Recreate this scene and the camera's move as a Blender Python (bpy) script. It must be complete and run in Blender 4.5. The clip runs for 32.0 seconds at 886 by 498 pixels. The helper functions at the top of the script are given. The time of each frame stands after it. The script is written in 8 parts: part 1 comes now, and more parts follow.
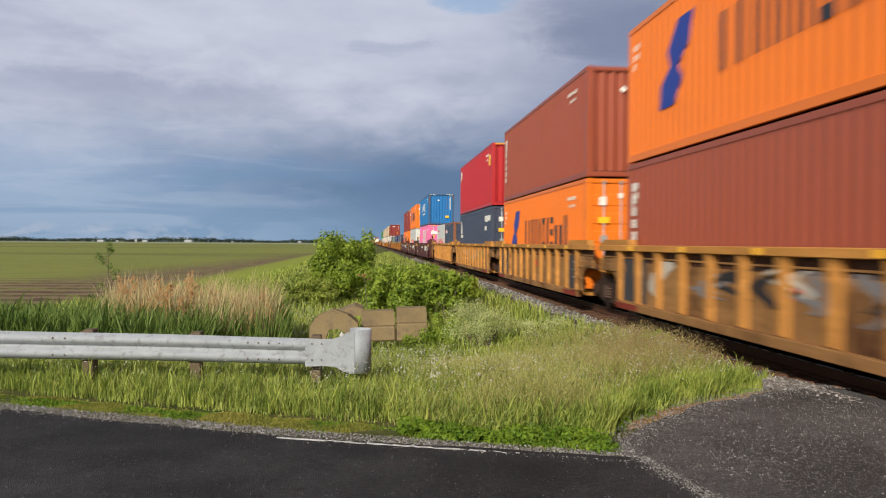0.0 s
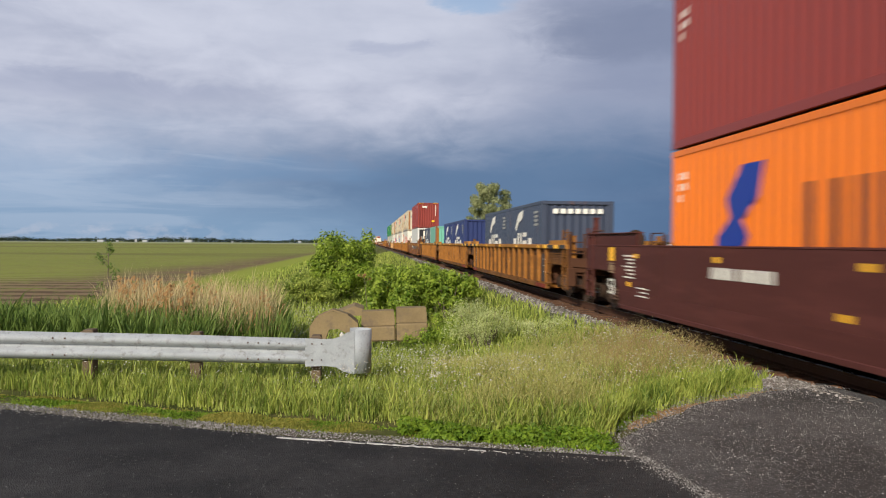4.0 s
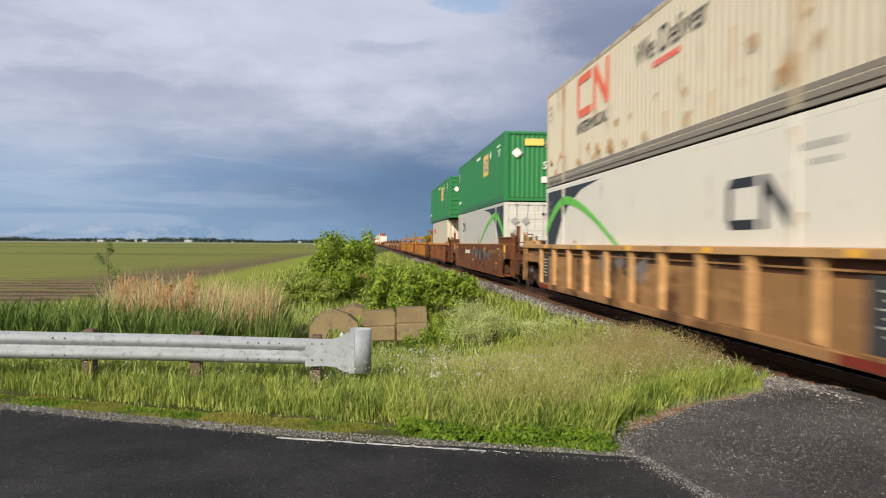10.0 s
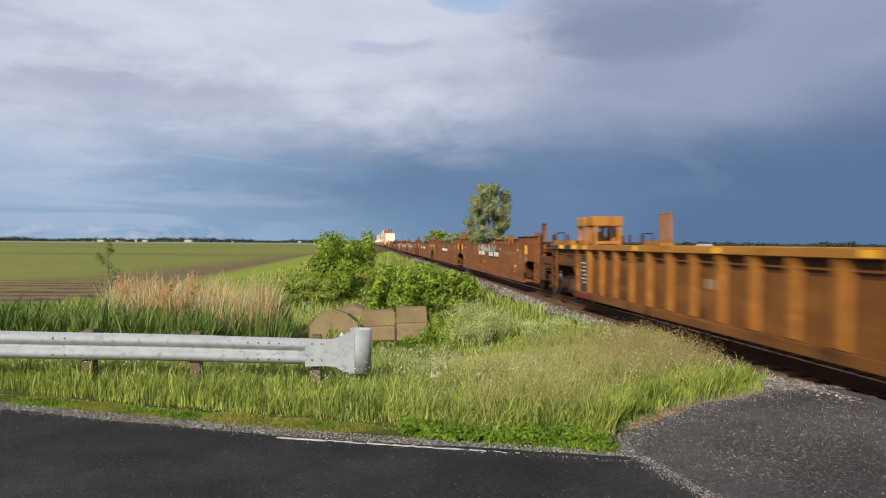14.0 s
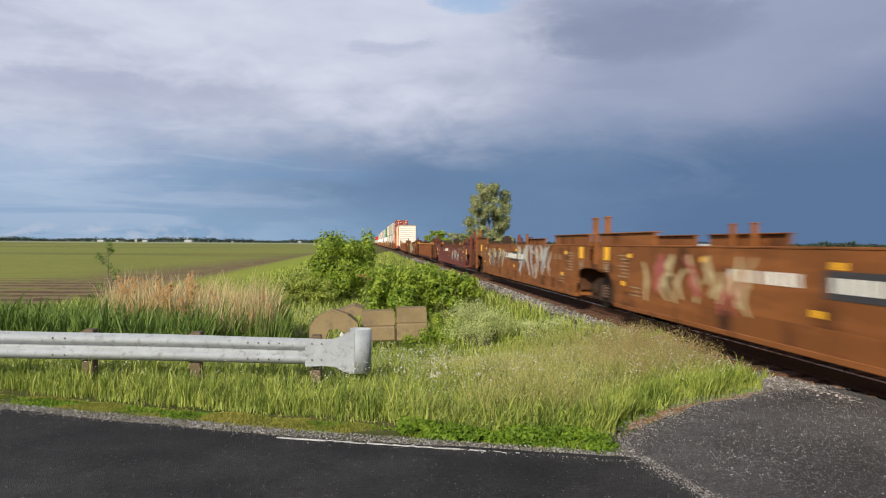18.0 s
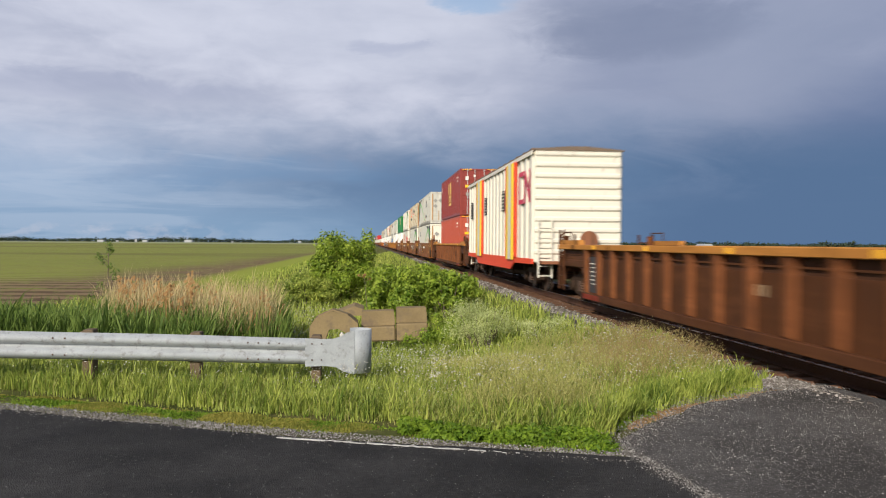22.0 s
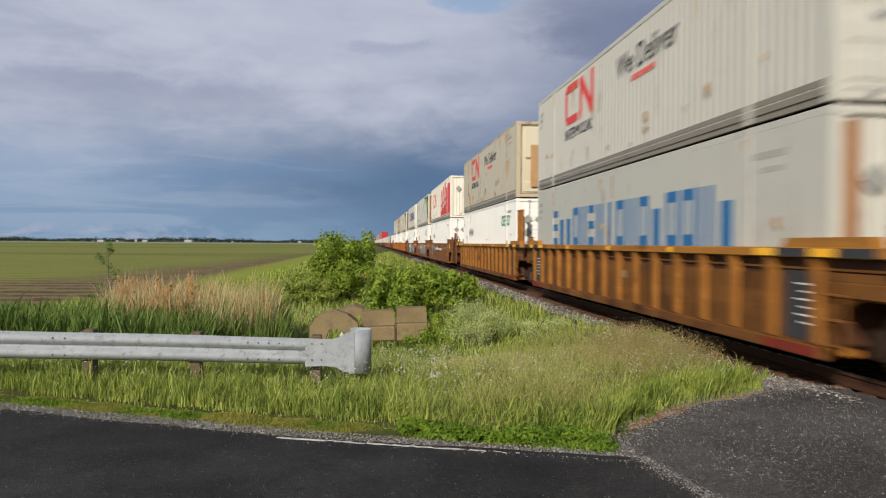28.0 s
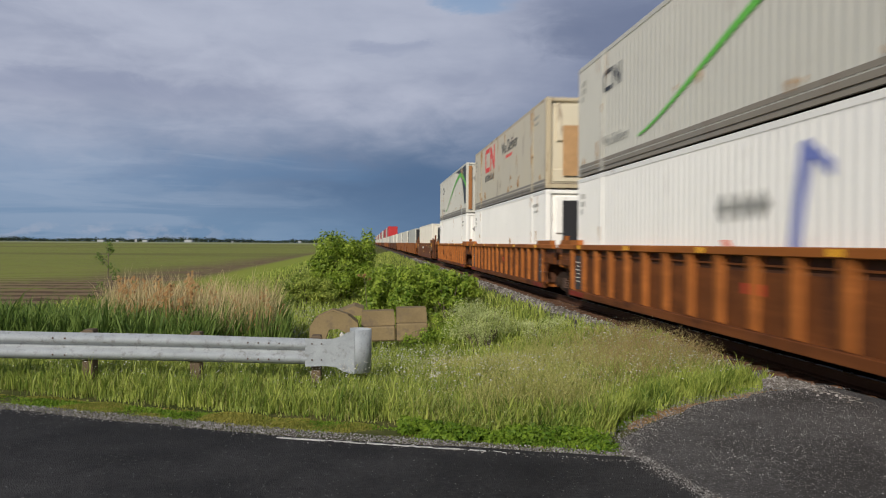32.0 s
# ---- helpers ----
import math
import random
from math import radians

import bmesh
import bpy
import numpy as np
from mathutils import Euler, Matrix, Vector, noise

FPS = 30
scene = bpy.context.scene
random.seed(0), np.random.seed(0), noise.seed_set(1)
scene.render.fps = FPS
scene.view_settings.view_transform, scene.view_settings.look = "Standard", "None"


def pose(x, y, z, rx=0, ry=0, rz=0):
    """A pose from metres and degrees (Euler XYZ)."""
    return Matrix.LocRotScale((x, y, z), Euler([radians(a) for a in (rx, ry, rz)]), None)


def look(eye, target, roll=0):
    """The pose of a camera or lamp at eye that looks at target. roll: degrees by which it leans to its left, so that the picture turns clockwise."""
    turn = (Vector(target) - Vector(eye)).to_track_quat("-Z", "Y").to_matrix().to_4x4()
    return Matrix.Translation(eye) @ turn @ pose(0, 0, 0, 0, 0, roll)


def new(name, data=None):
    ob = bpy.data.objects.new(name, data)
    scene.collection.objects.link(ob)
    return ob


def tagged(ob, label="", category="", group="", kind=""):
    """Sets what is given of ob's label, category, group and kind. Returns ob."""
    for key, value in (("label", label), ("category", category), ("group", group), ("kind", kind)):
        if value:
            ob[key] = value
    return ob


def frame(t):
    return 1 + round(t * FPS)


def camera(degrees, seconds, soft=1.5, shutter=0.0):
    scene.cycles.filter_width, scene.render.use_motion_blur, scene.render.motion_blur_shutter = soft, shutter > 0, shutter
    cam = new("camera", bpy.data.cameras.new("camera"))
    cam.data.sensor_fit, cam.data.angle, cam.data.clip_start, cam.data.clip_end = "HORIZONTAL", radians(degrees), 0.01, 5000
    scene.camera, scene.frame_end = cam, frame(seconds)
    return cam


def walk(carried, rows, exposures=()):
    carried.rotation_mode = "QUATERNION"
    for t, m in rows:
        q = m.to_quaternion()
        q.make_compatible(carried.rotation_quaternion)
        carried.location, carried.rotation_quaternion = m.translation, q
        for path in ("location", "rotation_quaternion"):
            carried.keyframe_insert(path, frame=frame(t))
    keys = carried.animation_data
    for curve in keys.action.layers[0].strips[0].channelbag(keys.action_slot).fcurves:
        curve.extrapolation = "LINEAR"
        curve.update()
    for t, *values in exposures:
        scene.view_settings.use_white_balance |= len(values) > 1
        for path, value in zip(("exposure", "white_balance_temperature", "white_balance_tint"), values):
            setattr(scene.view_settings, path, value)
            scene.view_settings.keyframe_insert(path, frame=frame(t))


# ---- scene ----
EYE = 1.62          # height of the lens over the rail heads
TRACK = 6.875       # the track's centre line, parallel to y

cam = camera(60.38, 32.0, soft=1.1, shutter=0.4)
view = look((0, 0, EYE), (math.sin(radians(5.565)), math.cos(radians(5.565)), EYE - math.tan(radians(0.452))), 0.408)
walk(cam, [(0.0, view), (32.0, view)], [(t, stops, kelvin, 10.0) for t, stops, kelvin in ((0.0, 0.02, 6480), (3.0, 0.05, 6480), (10.0, 0.12, 6500), (17.0, 0.17, 6500), (21.0, 0.17, 6500), (22.2, 0.1, 6500), (23.2, 0.0, 6480), (25.0, -0.05, 6460), (28.0, -0.16, 6400), (30.0, -0.25, 6340), (31.0, -0.28, 6300), (32.0, -0.36, 6230))])


# ---- world, sun ----
class Nodes:
    """Short-hand for node arithmetic."""

    def __init__(self, tree):
        self.t = tree

    def add(self, kind, **values):
        n = self.t.nodes.new(kind)
        for k, v in values.items():
            n.inputs[k.replace("_", " ")].default_value = v
        return n

    def put(self, socket, value):
        if isinstance(value, (int, float, tuple, list)):
            socket.default_value = value
        else:
            self.t.links.new(value, socket)

    def math(self, op, a, b=0.0, c=0.0):
        n = self.t.nodes.new("ShaderNodeMath")
        n.operation = op
        self.put(n.inputs[0], a), self.put(n.inputs[1], b), self.put(n.inputs[2], c)
        return n.outputs[0]

    def mixc(self, f, a, b, how="MIX"):
        n = self.t.nodes.new("ShaderNodeMix")
        n.data_type, n.blend_type = "RGBA", how
        self.put(n.inputs[0], f), self.put(n.inputs[6], a), self.put(n.inputs[7], b)
        return n.outputs[2]

    def step(self, x, lo, hi):
        n = self.t.nodes.new("ShaderNodeMapRange")
        n.interpolation_type = "SMOOTHSTEP"
        self.put(n.inputs[0], x), self.put(n.inputs[1], lo), self.put(n.inputs[2], hi)
        return n.outputs[0]

    def xyz(self, x, y, z=0.0):
        n = self.t.nodes.new("ShaderNodeCombineXYZ")
        self.put(n.inputs[0], x), self.put(n.inputs[1], y), self.put(n.inputs[2], z)
        return n.outputs[0]

    def noise(self, vec, scale, detail=4.0, rough=0.55, distort=0.0):
        n = self.t.nodes.new("ShaderNodeTexNoise")
        n.inputs["Scale"].default_value, n.inputs["Detail"].default_value = scale, detail
        n.inputs["Roughness"].default_value, n.inputs["Distortion"].default_value = rough, distort
        if vec is not None:
            self.t.links.new(vec, n.inputs["Vector"])
        return n.outputs[0]


SUN_AZ, SUN_EL = 208.0, 27.0     # clockwise from +y, and above the horizon


def build_world():
    w = bpy.data.worlds.new("sky")
    scene.world = w
    w.use_nodes = True
    w.node_tree.nodes.clear()
    n = Nodes(w.node_tree)
    geo = n.add("ShaderNodeTexCoord")
    sep = n.add("ShaderNodeSeparateXYZ")
    n.put(sep.inputs[0], geo.outputs["Generated"])
    x, y, z = sep.outputs
    az = n.math("MULTIPLY", n.math("ARCTAN2", x, y), 57.2958)
    el = n.math("MULTIPLY", n.math("ARCSINE", z), 57.2958)
    # cloud sheet coordinates: wide and flat near the horizon
    flat = n.xyz(n.math("MULTIPLY", az, 0.05), n.math("MULTIPLY", el, 0.125))
    streak = n.xyz(n.math("MULTIPLY", az, 0.035), n.math("ADD", n.math("MULTIPLY", el, 0.26), n.math("MULTIPLY", az, 0.004)), 3.0)
    big = n.math("SUBTRACT", n.noise(flat, 1.3, 5, 0.55, 0.3), 0.5)
    fine = n.math("SUBTRACT", n.noise(flat, 4.2, 7, 0.62, 0.5), 0.5)
    lines = n.noise(streak, 1.7, 4, 0.5, 0.5)
    azw = n.math("ADD", az, n.math("MULTIPLY", fine, 9.0))
    elw = n.math("ADD", n.math("ADD", el, n.math("MULTIPLY", big, 4.5)), n.math("MULTIPLY", fine, 2.6))

    def blob(ca, ce, ra, re, soft=1.0):
        da = n.math("DIVIDE", n.math("SUBTRACT", azw, ca), ra)
        de = n.math("DIVIDE", n.math("SUBTRACT", elw, ce), re)
        d = n.math("ADD", n.math("MULTIPLY", da, da), n.math("MULTIPLY", de, de))
        return n.step(d, 1.0 + soft, 1.0 - soft)

    sky = n.add("ShaderNodeTexSky")
    sky.sky_type, sky.sun_disc = "NISHITA", False
    sky.sun_elevation, sky.sun_rotation = radians(SUN_EL), radians(SUN_AZ)
    clear = n.mixc(1.0, sky.outputs[0], (0.12, 0.12, 0.12, 1), "MULTIPLY")
    # lit cloud sheet above, storm-blue rain below it
    col = n.mixc(n.step(n.math("ADD", n.math("ADD", n.math("MULTIPLY", lines, 0.45), 0.27), n.math("ADD", n.math("MULTIPLY", big, 0.9), n.math("MULTIPLY", fine, 0.4))), 0.24, 0.78), (0.40, 0.435, 0.555, 1), (0.60, 0.625, 0.735, 1))
    col = n.mixc(n.math("MULTIPLY", blob(-3, 15.5, 15, 3.4), 0.45), col, (0.60, 0.63, 0.74, 1))
    col = n.mixc(n.math("MULTIPLY", blob(-22, 10.3, 12, 0.9, 0.9), 0.28), col, (0.27, 0.31, 0.46, 1))
    col = n.mixc(n.math("MULTIPLY", blob(-27, 16.5, 4, 1.2, 0.9), 0.7), col, (0.26, 0.32, 0.49, 1))
    col = n.mixc(n.math("MULTIPLY", blob(1.2, 14.2, 2.6, 0.6, 1.0), 0.5), col, (0.36, 0.40, 0.54, 1))
    col = n.mixc(n.math("MULTIPLY", n.step(azw, 7.0, 19.0), 0.8), col, (0.225, 0.268, 0.40, 1))
    col = n.mixc(n.math("MULTIPLY", blob(17, 8.6, 8, 1.9), 0.55), col, (0.36, 0.40, 0.53, 1))
    col = n.mixc(n.math("MULTIPLY", blob(28, 13.0, 6, 4.0), 0.5), col, (0.285, 0.328, 0.45, 1))
    col = n.mixc(n.math("MULTIPLY", blob(20, 15.5, 7, 2.0), 0.55), col, (0.165, 0.203, 0.315, 1))
    col = n.mixc(n.math("MULTIPLY", n.step(azw, 26.0, 36.0), n.math("MULTIPLY", n.step(elw, 15.0, 8.0), 0.8)), col, (0.115, 0.165, 0.30, 1))
    top = n.math("ADD", 6.6, n.math("MULTIPLY", n.step(azw, -25, 6), 1.2))
    low = n.step(n.math("SUBTRACT", elw, top), 3.4, -3.0)
    storm = n.mixc(n.step(azw, -24.0, 4.0), (0.32, 0.425, 0.585, 1), (0.120, 0.200, 0.335, 1))
    storm = n.mixc(n.math("MULTIPLY", blob(-9.0, 5.2, 9.0, 1.0), 0.6), storm, (0.165, 0.285, 0.465, 1))
    storm = n.mixc(n.step(n.math("ADD", azw, n.math("MULTIPLY", big, 12.0)), 13.0, 26.0), storm, (0.092, 0.160, 0.285, 1))
    veil = n.noise(n.xyz(n.math("MULTIPLY", az, 0.045), n.math("MULTIPLY", el, 0.16), 21.0), 1.5, 6, 0.6, 0.8)
    storm = n.mixc(n.math("MULTIPLY", n.step(veil, 0.44, 0.68), n.math("MULTIPLY", n.step(el, 1.5, 6.0), 0.35)), storm, (0.20, 0.265, 0.40, 1))
    storm = n.mixc(n.math("MULTIPLY", n.step(el, 4.5, 0.0), n.step(azw, 12, -8)), storm, (0.21, 0.33, 0.49, 1))
    thin = n.noise(n.xyz(n.math("MULTIPLY", az, 0.05), n.math("MULTIPLY", el, 0.5), 8.0), 1.6, 6, 0.55, 0.9)
    light = n.math("MULTIPLY", n.step(n.math("ADD", thin, n.math("MULTIPLY", n.step(el, 6.0, 1.0), 0.08)), 0.46, 0.66), n.step(azw, 1.0, -14.0))
    storm = n.mixc(n.math("MULTIPLY", light, 0.36), storm, (0.45, 0.53, 0.66, 1))
    col = n.mixc(low, col, storm)
    col = n.mixc(n.math("MULTIPLY", blob(8.5, 18.3, 4.0, 1.1), 0.75), col, clear)
    puff = n.math("MULTIPLY", n.step(n.noise(n.xyz(n.math("MULTIPLY", az, 0.35), n.math("MULTIPLY", el, 0.7)), 1.6, 5), 0.46, 0.60), n.math("MULTIPLY", n.step(el, 1.5, 0.7), n.step(az, -7.0, -14.0)))
    col = n.mixc(n.math("MULTIPLY", puff, 0.22), col, (0.66, 0.62, 0.66, 1))
    # the unseen sky overhead is darkened to weaken the fill light
    col = n.mixc(n.step(el, 24.0, 60.0), col, (0.20, 0.23, 0.31, 1))
    # behind the camera the unseen cloud opens towards the evening sun, dimmed to cut fill
    col = n.mixc(n.step(y, 0.25, -0.5), col, n.mixc(0.5, clear, (0.30, 0.34, 0.44, 1)))
    back = n.add("ShaderNodeBackground", Strength=1.0)
    n.put(back.inputs[0], col)
    out = n.add("ShaderNodeOutputWorld")
    n.put(out.inputs[0], back.outputs[0])


build_world()
sun_data = bpy.data.lights.new("sun", "SUN")
sun_data.energy, sun_data.angle, sun_data.color = 4.6, radians(0.6), (1.0, 0.91, 0.77)
sun = new("sun", sun_data)
_az, _el = radians(SUN_AZ), radians(SUN_EL)
sun.matrix_world = look((0, 0, 0), (-math.sin(_az) * math.cos(_el), -math.cos(_az) * math.cos(_el), -math.sin(_el)))


# ---- materials ----
MATS = {}


def surface(name, color, rough=0.6, metal=0.0, vary=0.12, scale=1.2, grain=30.0, bump=0.15, stain=None, stain_amount=0.0, stain_scale=(1.5, 1.5, 0.35), dust=None):
    """A painted or raw surface: tone at two scales, worn stains, fine relief."""
    if name in MATS:
        return MATS[name]
    m = MATS[name] = bpy.data.materials.new(name)
    m.use_nodes = True
    n = Nodes(m.node_tree)
    b = m.node_tree.nodes["Principled BSDF"]
    tc = n.add("ShaderNodeTexCoord")
    info = n.add("ShaderNodeObjectInfo")
    off = n.math("MULTIPLY", info.outputs["Random"], 37.0)
    mapn = n.add("ShaderNodeVectorMath")
    mapn.operation = "ADD"
    n.put(mapn.inputs[0], tc.outputs["Object"])
    n.put(mapn.inputs[1], n.xyz(off, off, 0.0))
    p = mapn.outputs[0]
    large = n.noise(p, scale, 4, 0.6)
    small = n.noise(p, grain, 3, 0.6)
    f = n.math("ADD", n.math("MULTIPLY", n.math("SUBTRACT", large, 0.5), 2.0 * vary), n.math("MULTIPLY", n.math("SUBTRACT", small, 0.5), vary))
    hsv = n.add("ShaderNodeHueSaturation")
    n.put(hsv.inputs["Value"], n.math("ADD", 1.0, f))
    n.put(hsv.inputs["Color"], (*color, 1))
    col = hsv.outputs[0]
    r = n.math("ADD", rough, n.math("MULTIPLY", n.math("SUBTRACT", large, 0.5), 0.25))
    if stain:
        sc = n.add("ShaderNodeVectorMath")
        sc.operation = "MULTIPLY"
        n.put(sc.inputs[0], p), n.put(sc.inputs[1], stain_scale)
        s = n.step(n.noise(sc.outputs[0], 1.6, 8, 0.68), 0.62 - 0.2 * stain_amount, 0.74 - 0.1 * stain_amount)
        s = n.math("MULTIPLY", s, min(1.0, 0.5 + stain_amount))
        col = n.mixc(s, col, (*stain, 1))
        r = n.math("ADD", r, n.math("MULTIPLY", s, 0.2))
    if dust:
        dv = n.add("ShaderNodeVectorMath")
        dv.operation = "MULTIPLY"
        n.put(dv.inputs[0], p), n.put(dv.inputs[1], (0.35, 0.35, 2.4))
        k = n.math("MULTIPLY", n.step(n.noise(dv.outputs[0], 1.3, 7, 0.65), 0.46, 0.68), 0.5)
        col = n.mixc(k, col, (*dust, 1))
    n.put(b.inputs["Base Color"], col)
    n.put(b.inputs["Roughness"], r)
    b.inputs["Metallic"].default_value = metal
    b.inputs["Specular IOR Level"].default_value = 0.5 if rough < 0.5 else 0.14 if rough >= 0.6 else 0.3
    if bump:
        bn = n.add("ShaderNodeBump", Strength=bump, Distance=0.01)
        n.put(bn.inputs["Height"], small)
        n.put(b.inputs["Normal"], bn.outputs[0])
    return m


RUST = (0.13, 0.052, 0.022)


def srgb(r, g, b):
    return tuple(((c / 255 + 0.055) / 1.055) ** 2.4 if c > 10 else c / 3300 for c in (r, g, b))


def paint(name, rgb, rust=0.25, rough=0.45):
    return surface(name, srgb(*rgb), rough, 0.0, 0.07, 0.7, 24.0, 0.06, RUST, rust)


# ---- mesh helpers ----
class Shape:
    """Collects boxes, prisms and sheets, and becomes one mesh."""

    def __init__(self):
        self.v, self.f = [], []

    def add(self, verts, faces):
        k = len(self.v)
        self.v += [tuple(p) for p in verts]
        self.f += [tuple(k + i for i in q) for q in faces]
        return self

    def box(self, x0, x1, y0, y1, z0, z1, c=0.0):
        if c <= 0:
            v = [(x, y, z) for x in (x0, x1) for y in (y0, y1) for z in (z0, z1)]
            return self.add(v, [(0, 1, 3, 2), (4, 6, 7, 5), (0, 4, 5, 1), (2, 3, 7, 6), (0, 2, 6, 4), (1, 5, 7, 3)])
        c = min(c, (x1 - x0) / 2.1, (y1 - y0) / 2.1, (z1 - z0) / 2.1)
        mid = [(a + b) / 2 for a, b in ((x0, x1), (y0, y1), (z0, z1))]
        half = [(b - a) / 2 for a, b in ((x0, x1), (y0, y1), (z0, z1))]
        v, ix = [], {}
        for sx in (-1, 1):
            for sy in (-1, 1):
                for sz in (-1, 1):
                    for ax in range(3):
                        p = [mid[i] + (sx, sy, sz)[i] * (half[i] - (0 if i == ax else c)) for i in range(3)]
                        ix[sx, sy, sz, ax] = len(v)
                        v.append(p)
        f = []
        for ax in range(3):
            o = [i for i in range(3) if i != ax]
            for s in (-1, 1):
                q = []
                for a, b in ((-1, -1), (1, -1), (1, 1), (-1, 1)):
                    k = [0, 0, 0]
                    k[ax], k[o[0]], k[o[1]] = s, a, b
                    q.append(ix[k[0], k[1], k[2], ax])
                f.append(q if s * (1 if ax != 1 else -1) > 0 else q[::-1])
            for a in (-1, 1):
                for b in (-1, 1):
                    k1, k2 = [0, 0, 0], [0, 0, 0]
                    k1[o[0]], k1[o[1]], k1[ax] = a, b, -1
                    k2[o[0]], k2[o[1]], k2[ax] = a, b, 1
                    f.append([ix[(*k1, o[0])], ix[(*k2, o[0])], ix[(*k2, o[1])], ix[(*k1, o[1])]])
        for s in ix:
            if s[3] == 0:
                f.append([ix[s[0], s[1], s[2], i] for i in range(3)])
        return self.add(v, f)

    def prism(self, pts, lo, hi, axis="x"):
        """A polygon of the plane across axis, pushed from lo to hi."""
        put = {"x": lambda a, b, h: (h, a, b), "y": lambda a, b, h: (a, h, b), "z": lambda a, b, h: (a, b, h)}[axis]
        k = len(pts)
        v = [put(a, b, lo) for a, b in pts] + [put(a, b, hi) for a, b in pts]
        f = [tuple(range(k))[::-1], tuple(range(k, 2 * k))] + [(i, (i + 1) % k, k + (i + 1) % k, k + i) for i in range(k)]
        return self.add(v, f)

    def cyl(self, c, r, lo, hi, axis="x", n=16, r2=None):
        r2 = r if r2 is None else r2
        ring = [(math.cos(2 * math.pi * i / n), math.sin(2 * math.pi * i / n)) for i in range(n)]
        put = {"x": lambda a, b, h: (h, c[0] + a, c[1] + b), "y": lambda a, b, h: (c[0] + a, h, c[1] + b), "z": lambda a, b, h: (c[0] + a, c[1] + b, h)}[axis]
        v = [put(a * r, b * r, lo) for a, b in ring] + [put(a * r2, b * r2, hi) for a, b in ring]
        f = [tuple(range(n))[::-1], tuple(range(n, 2 * n))] + [(i, (i + 1) % n, n + (i + 1) % n, n + i) for i in range(n)]
        return self.add(v, f)

    def rod(self, a, b, r, n=8, r2=None):
        a, b = Vector(a), Vector(b)
        d = (b - a).normalized()
        s = d.orthogonal().normalized()
        t = d.cross(s)
        r2 = r if r2 is None else r2
        v = [a + (s * math.cos(2 * math.pi * i / n) + t * math.sin(2 * math.pi * i / n)) * r for i in range(n)]
        v += [b + (s * math.cos(2 * math.pi * i / n) + t * math.sin(2 * math.pi * i / n)) * r2 for i in range(n)]
        return self.add(v, [tuple(range(n))[::-1], tuple(range(n, 2 * n))] + [(i, (i + 1) % n, n + (i + 1) % n, n + i) for i in range(n)])

    def mesh(self, name="m", smooth=False):
        me = bpy.data.meshes.new(name)
        me.from_pydata(self.v, [], self.f)
        bm = bmesh.new()
        bm.from_mesh(me)
        bmesh.ops.recalc_face_normals(bm, faces=bm.faces)
        bm.to_mesh(me)
        bm.free()
        if smooth:
            me.shade_smooth()
        me.materials.append(None)
        return me


def part(name, mesh, material, parent=None, label="", at=None):
    """One mesh object under a thing or a part."""
    if isinstance(mesh, Shape):
        mesh = mesh.mesh(name)
    ob = new(name, mesh)
    if not mesh.materials:
        mesh.materials.append(None)
    ob.material_slots[0].link = "OBJECT"
    ob.material_slots[0].material = material
    if parent is not None:
        ob.parent = parent
    if at is not None:
        ob.matrix_basis = at
    if label:
        tagged(ob, label)
    return ob


CACHE = {}


def shared(key, make):
    if key not in CACHE:
        CACHE[key] = make().mesh(key if isinstance(key, str) else str(key[0]))
    return CACHE[key]


def flat_text(text, size):
    """A thin mesh of a word in the built-in font, in its own plane."""
    cu = bpy.data.curves.new("words", "FONT")
    cu.body, cu.size, cu.extrude = text, size, 0.003
    tmp = bpy.data.objects.new("words", cu)
    scene.collection.objects.link(tmp)
    me = bpy.data.meshes.new_from_object(tmp.evaluated_get(bpy.context.evaluated_depsgraph_get()))
    bpy.data.objects.remove(tmp)
    return me


TEXTS = {k: flat_text(*k) for k in (("INTERMODAL", 0.42), ("We Deliver", 0.72), ("We Deliver", 0.36), ("We Deliver", 0.45), ("53'", 0.42), ("53'", 0.4), ("53", 0.5))}


# ---- ground ----
def blend(x, lo, hi):
    k = min(1.0, max(0.0, (x - lo) / (hi - lo)))
    return k * k * (3 - 2 * k)


def road_edge(x):
    """y of the far edge of the asphalt."""
    return 6.37 - (0.425 if x < -0.5 else 0.345) * (x + 0.5)


def grass_edge(x):
    """y at which the grass begins behind the crossing's apron."""
    return 6.55 + (x - 2.1) * 1.0 if x < 3.07 else 7.52 + (x - 3.07) * 0.70


def ground_z(x, y):
    field = -1.0 - 0.15 * blend(y, 15, 60)
    s = (y - road_edge(min(x, 2.2))) * 0.94 - 1.0 * blend(x, 2.0, 3.4)
    verge = -0.03 - 0.12 * blend(s, 0.6, 2.0) - 0.9 * blend(s, 2.2, 10.0)
    bank = -0.22 - 0.85 * blend(4.4 - x, 0.0, 4.2) if x < TRACK else -0.22 - 0.6 * blend(x - TRACK - 2.4, 0.0, 4.0)
    if x > 9.4:
        verge = min(verge, -0.03) if y < 7.5 else -1.0
    ditch = -0.45 * math.exp(-((x + 5.0) / 3.0) ** 2 - ((y - 19) / 7.0) ** 2)
    z = max(field + ditch, verge, bank)
    return z + (0.05 * noise.noise((x * 0.5, y * 0.5, 0.0)) if s > 0.9 and y < 300 else 0.0) - (0.03 if s > 0.3 else 0.0)


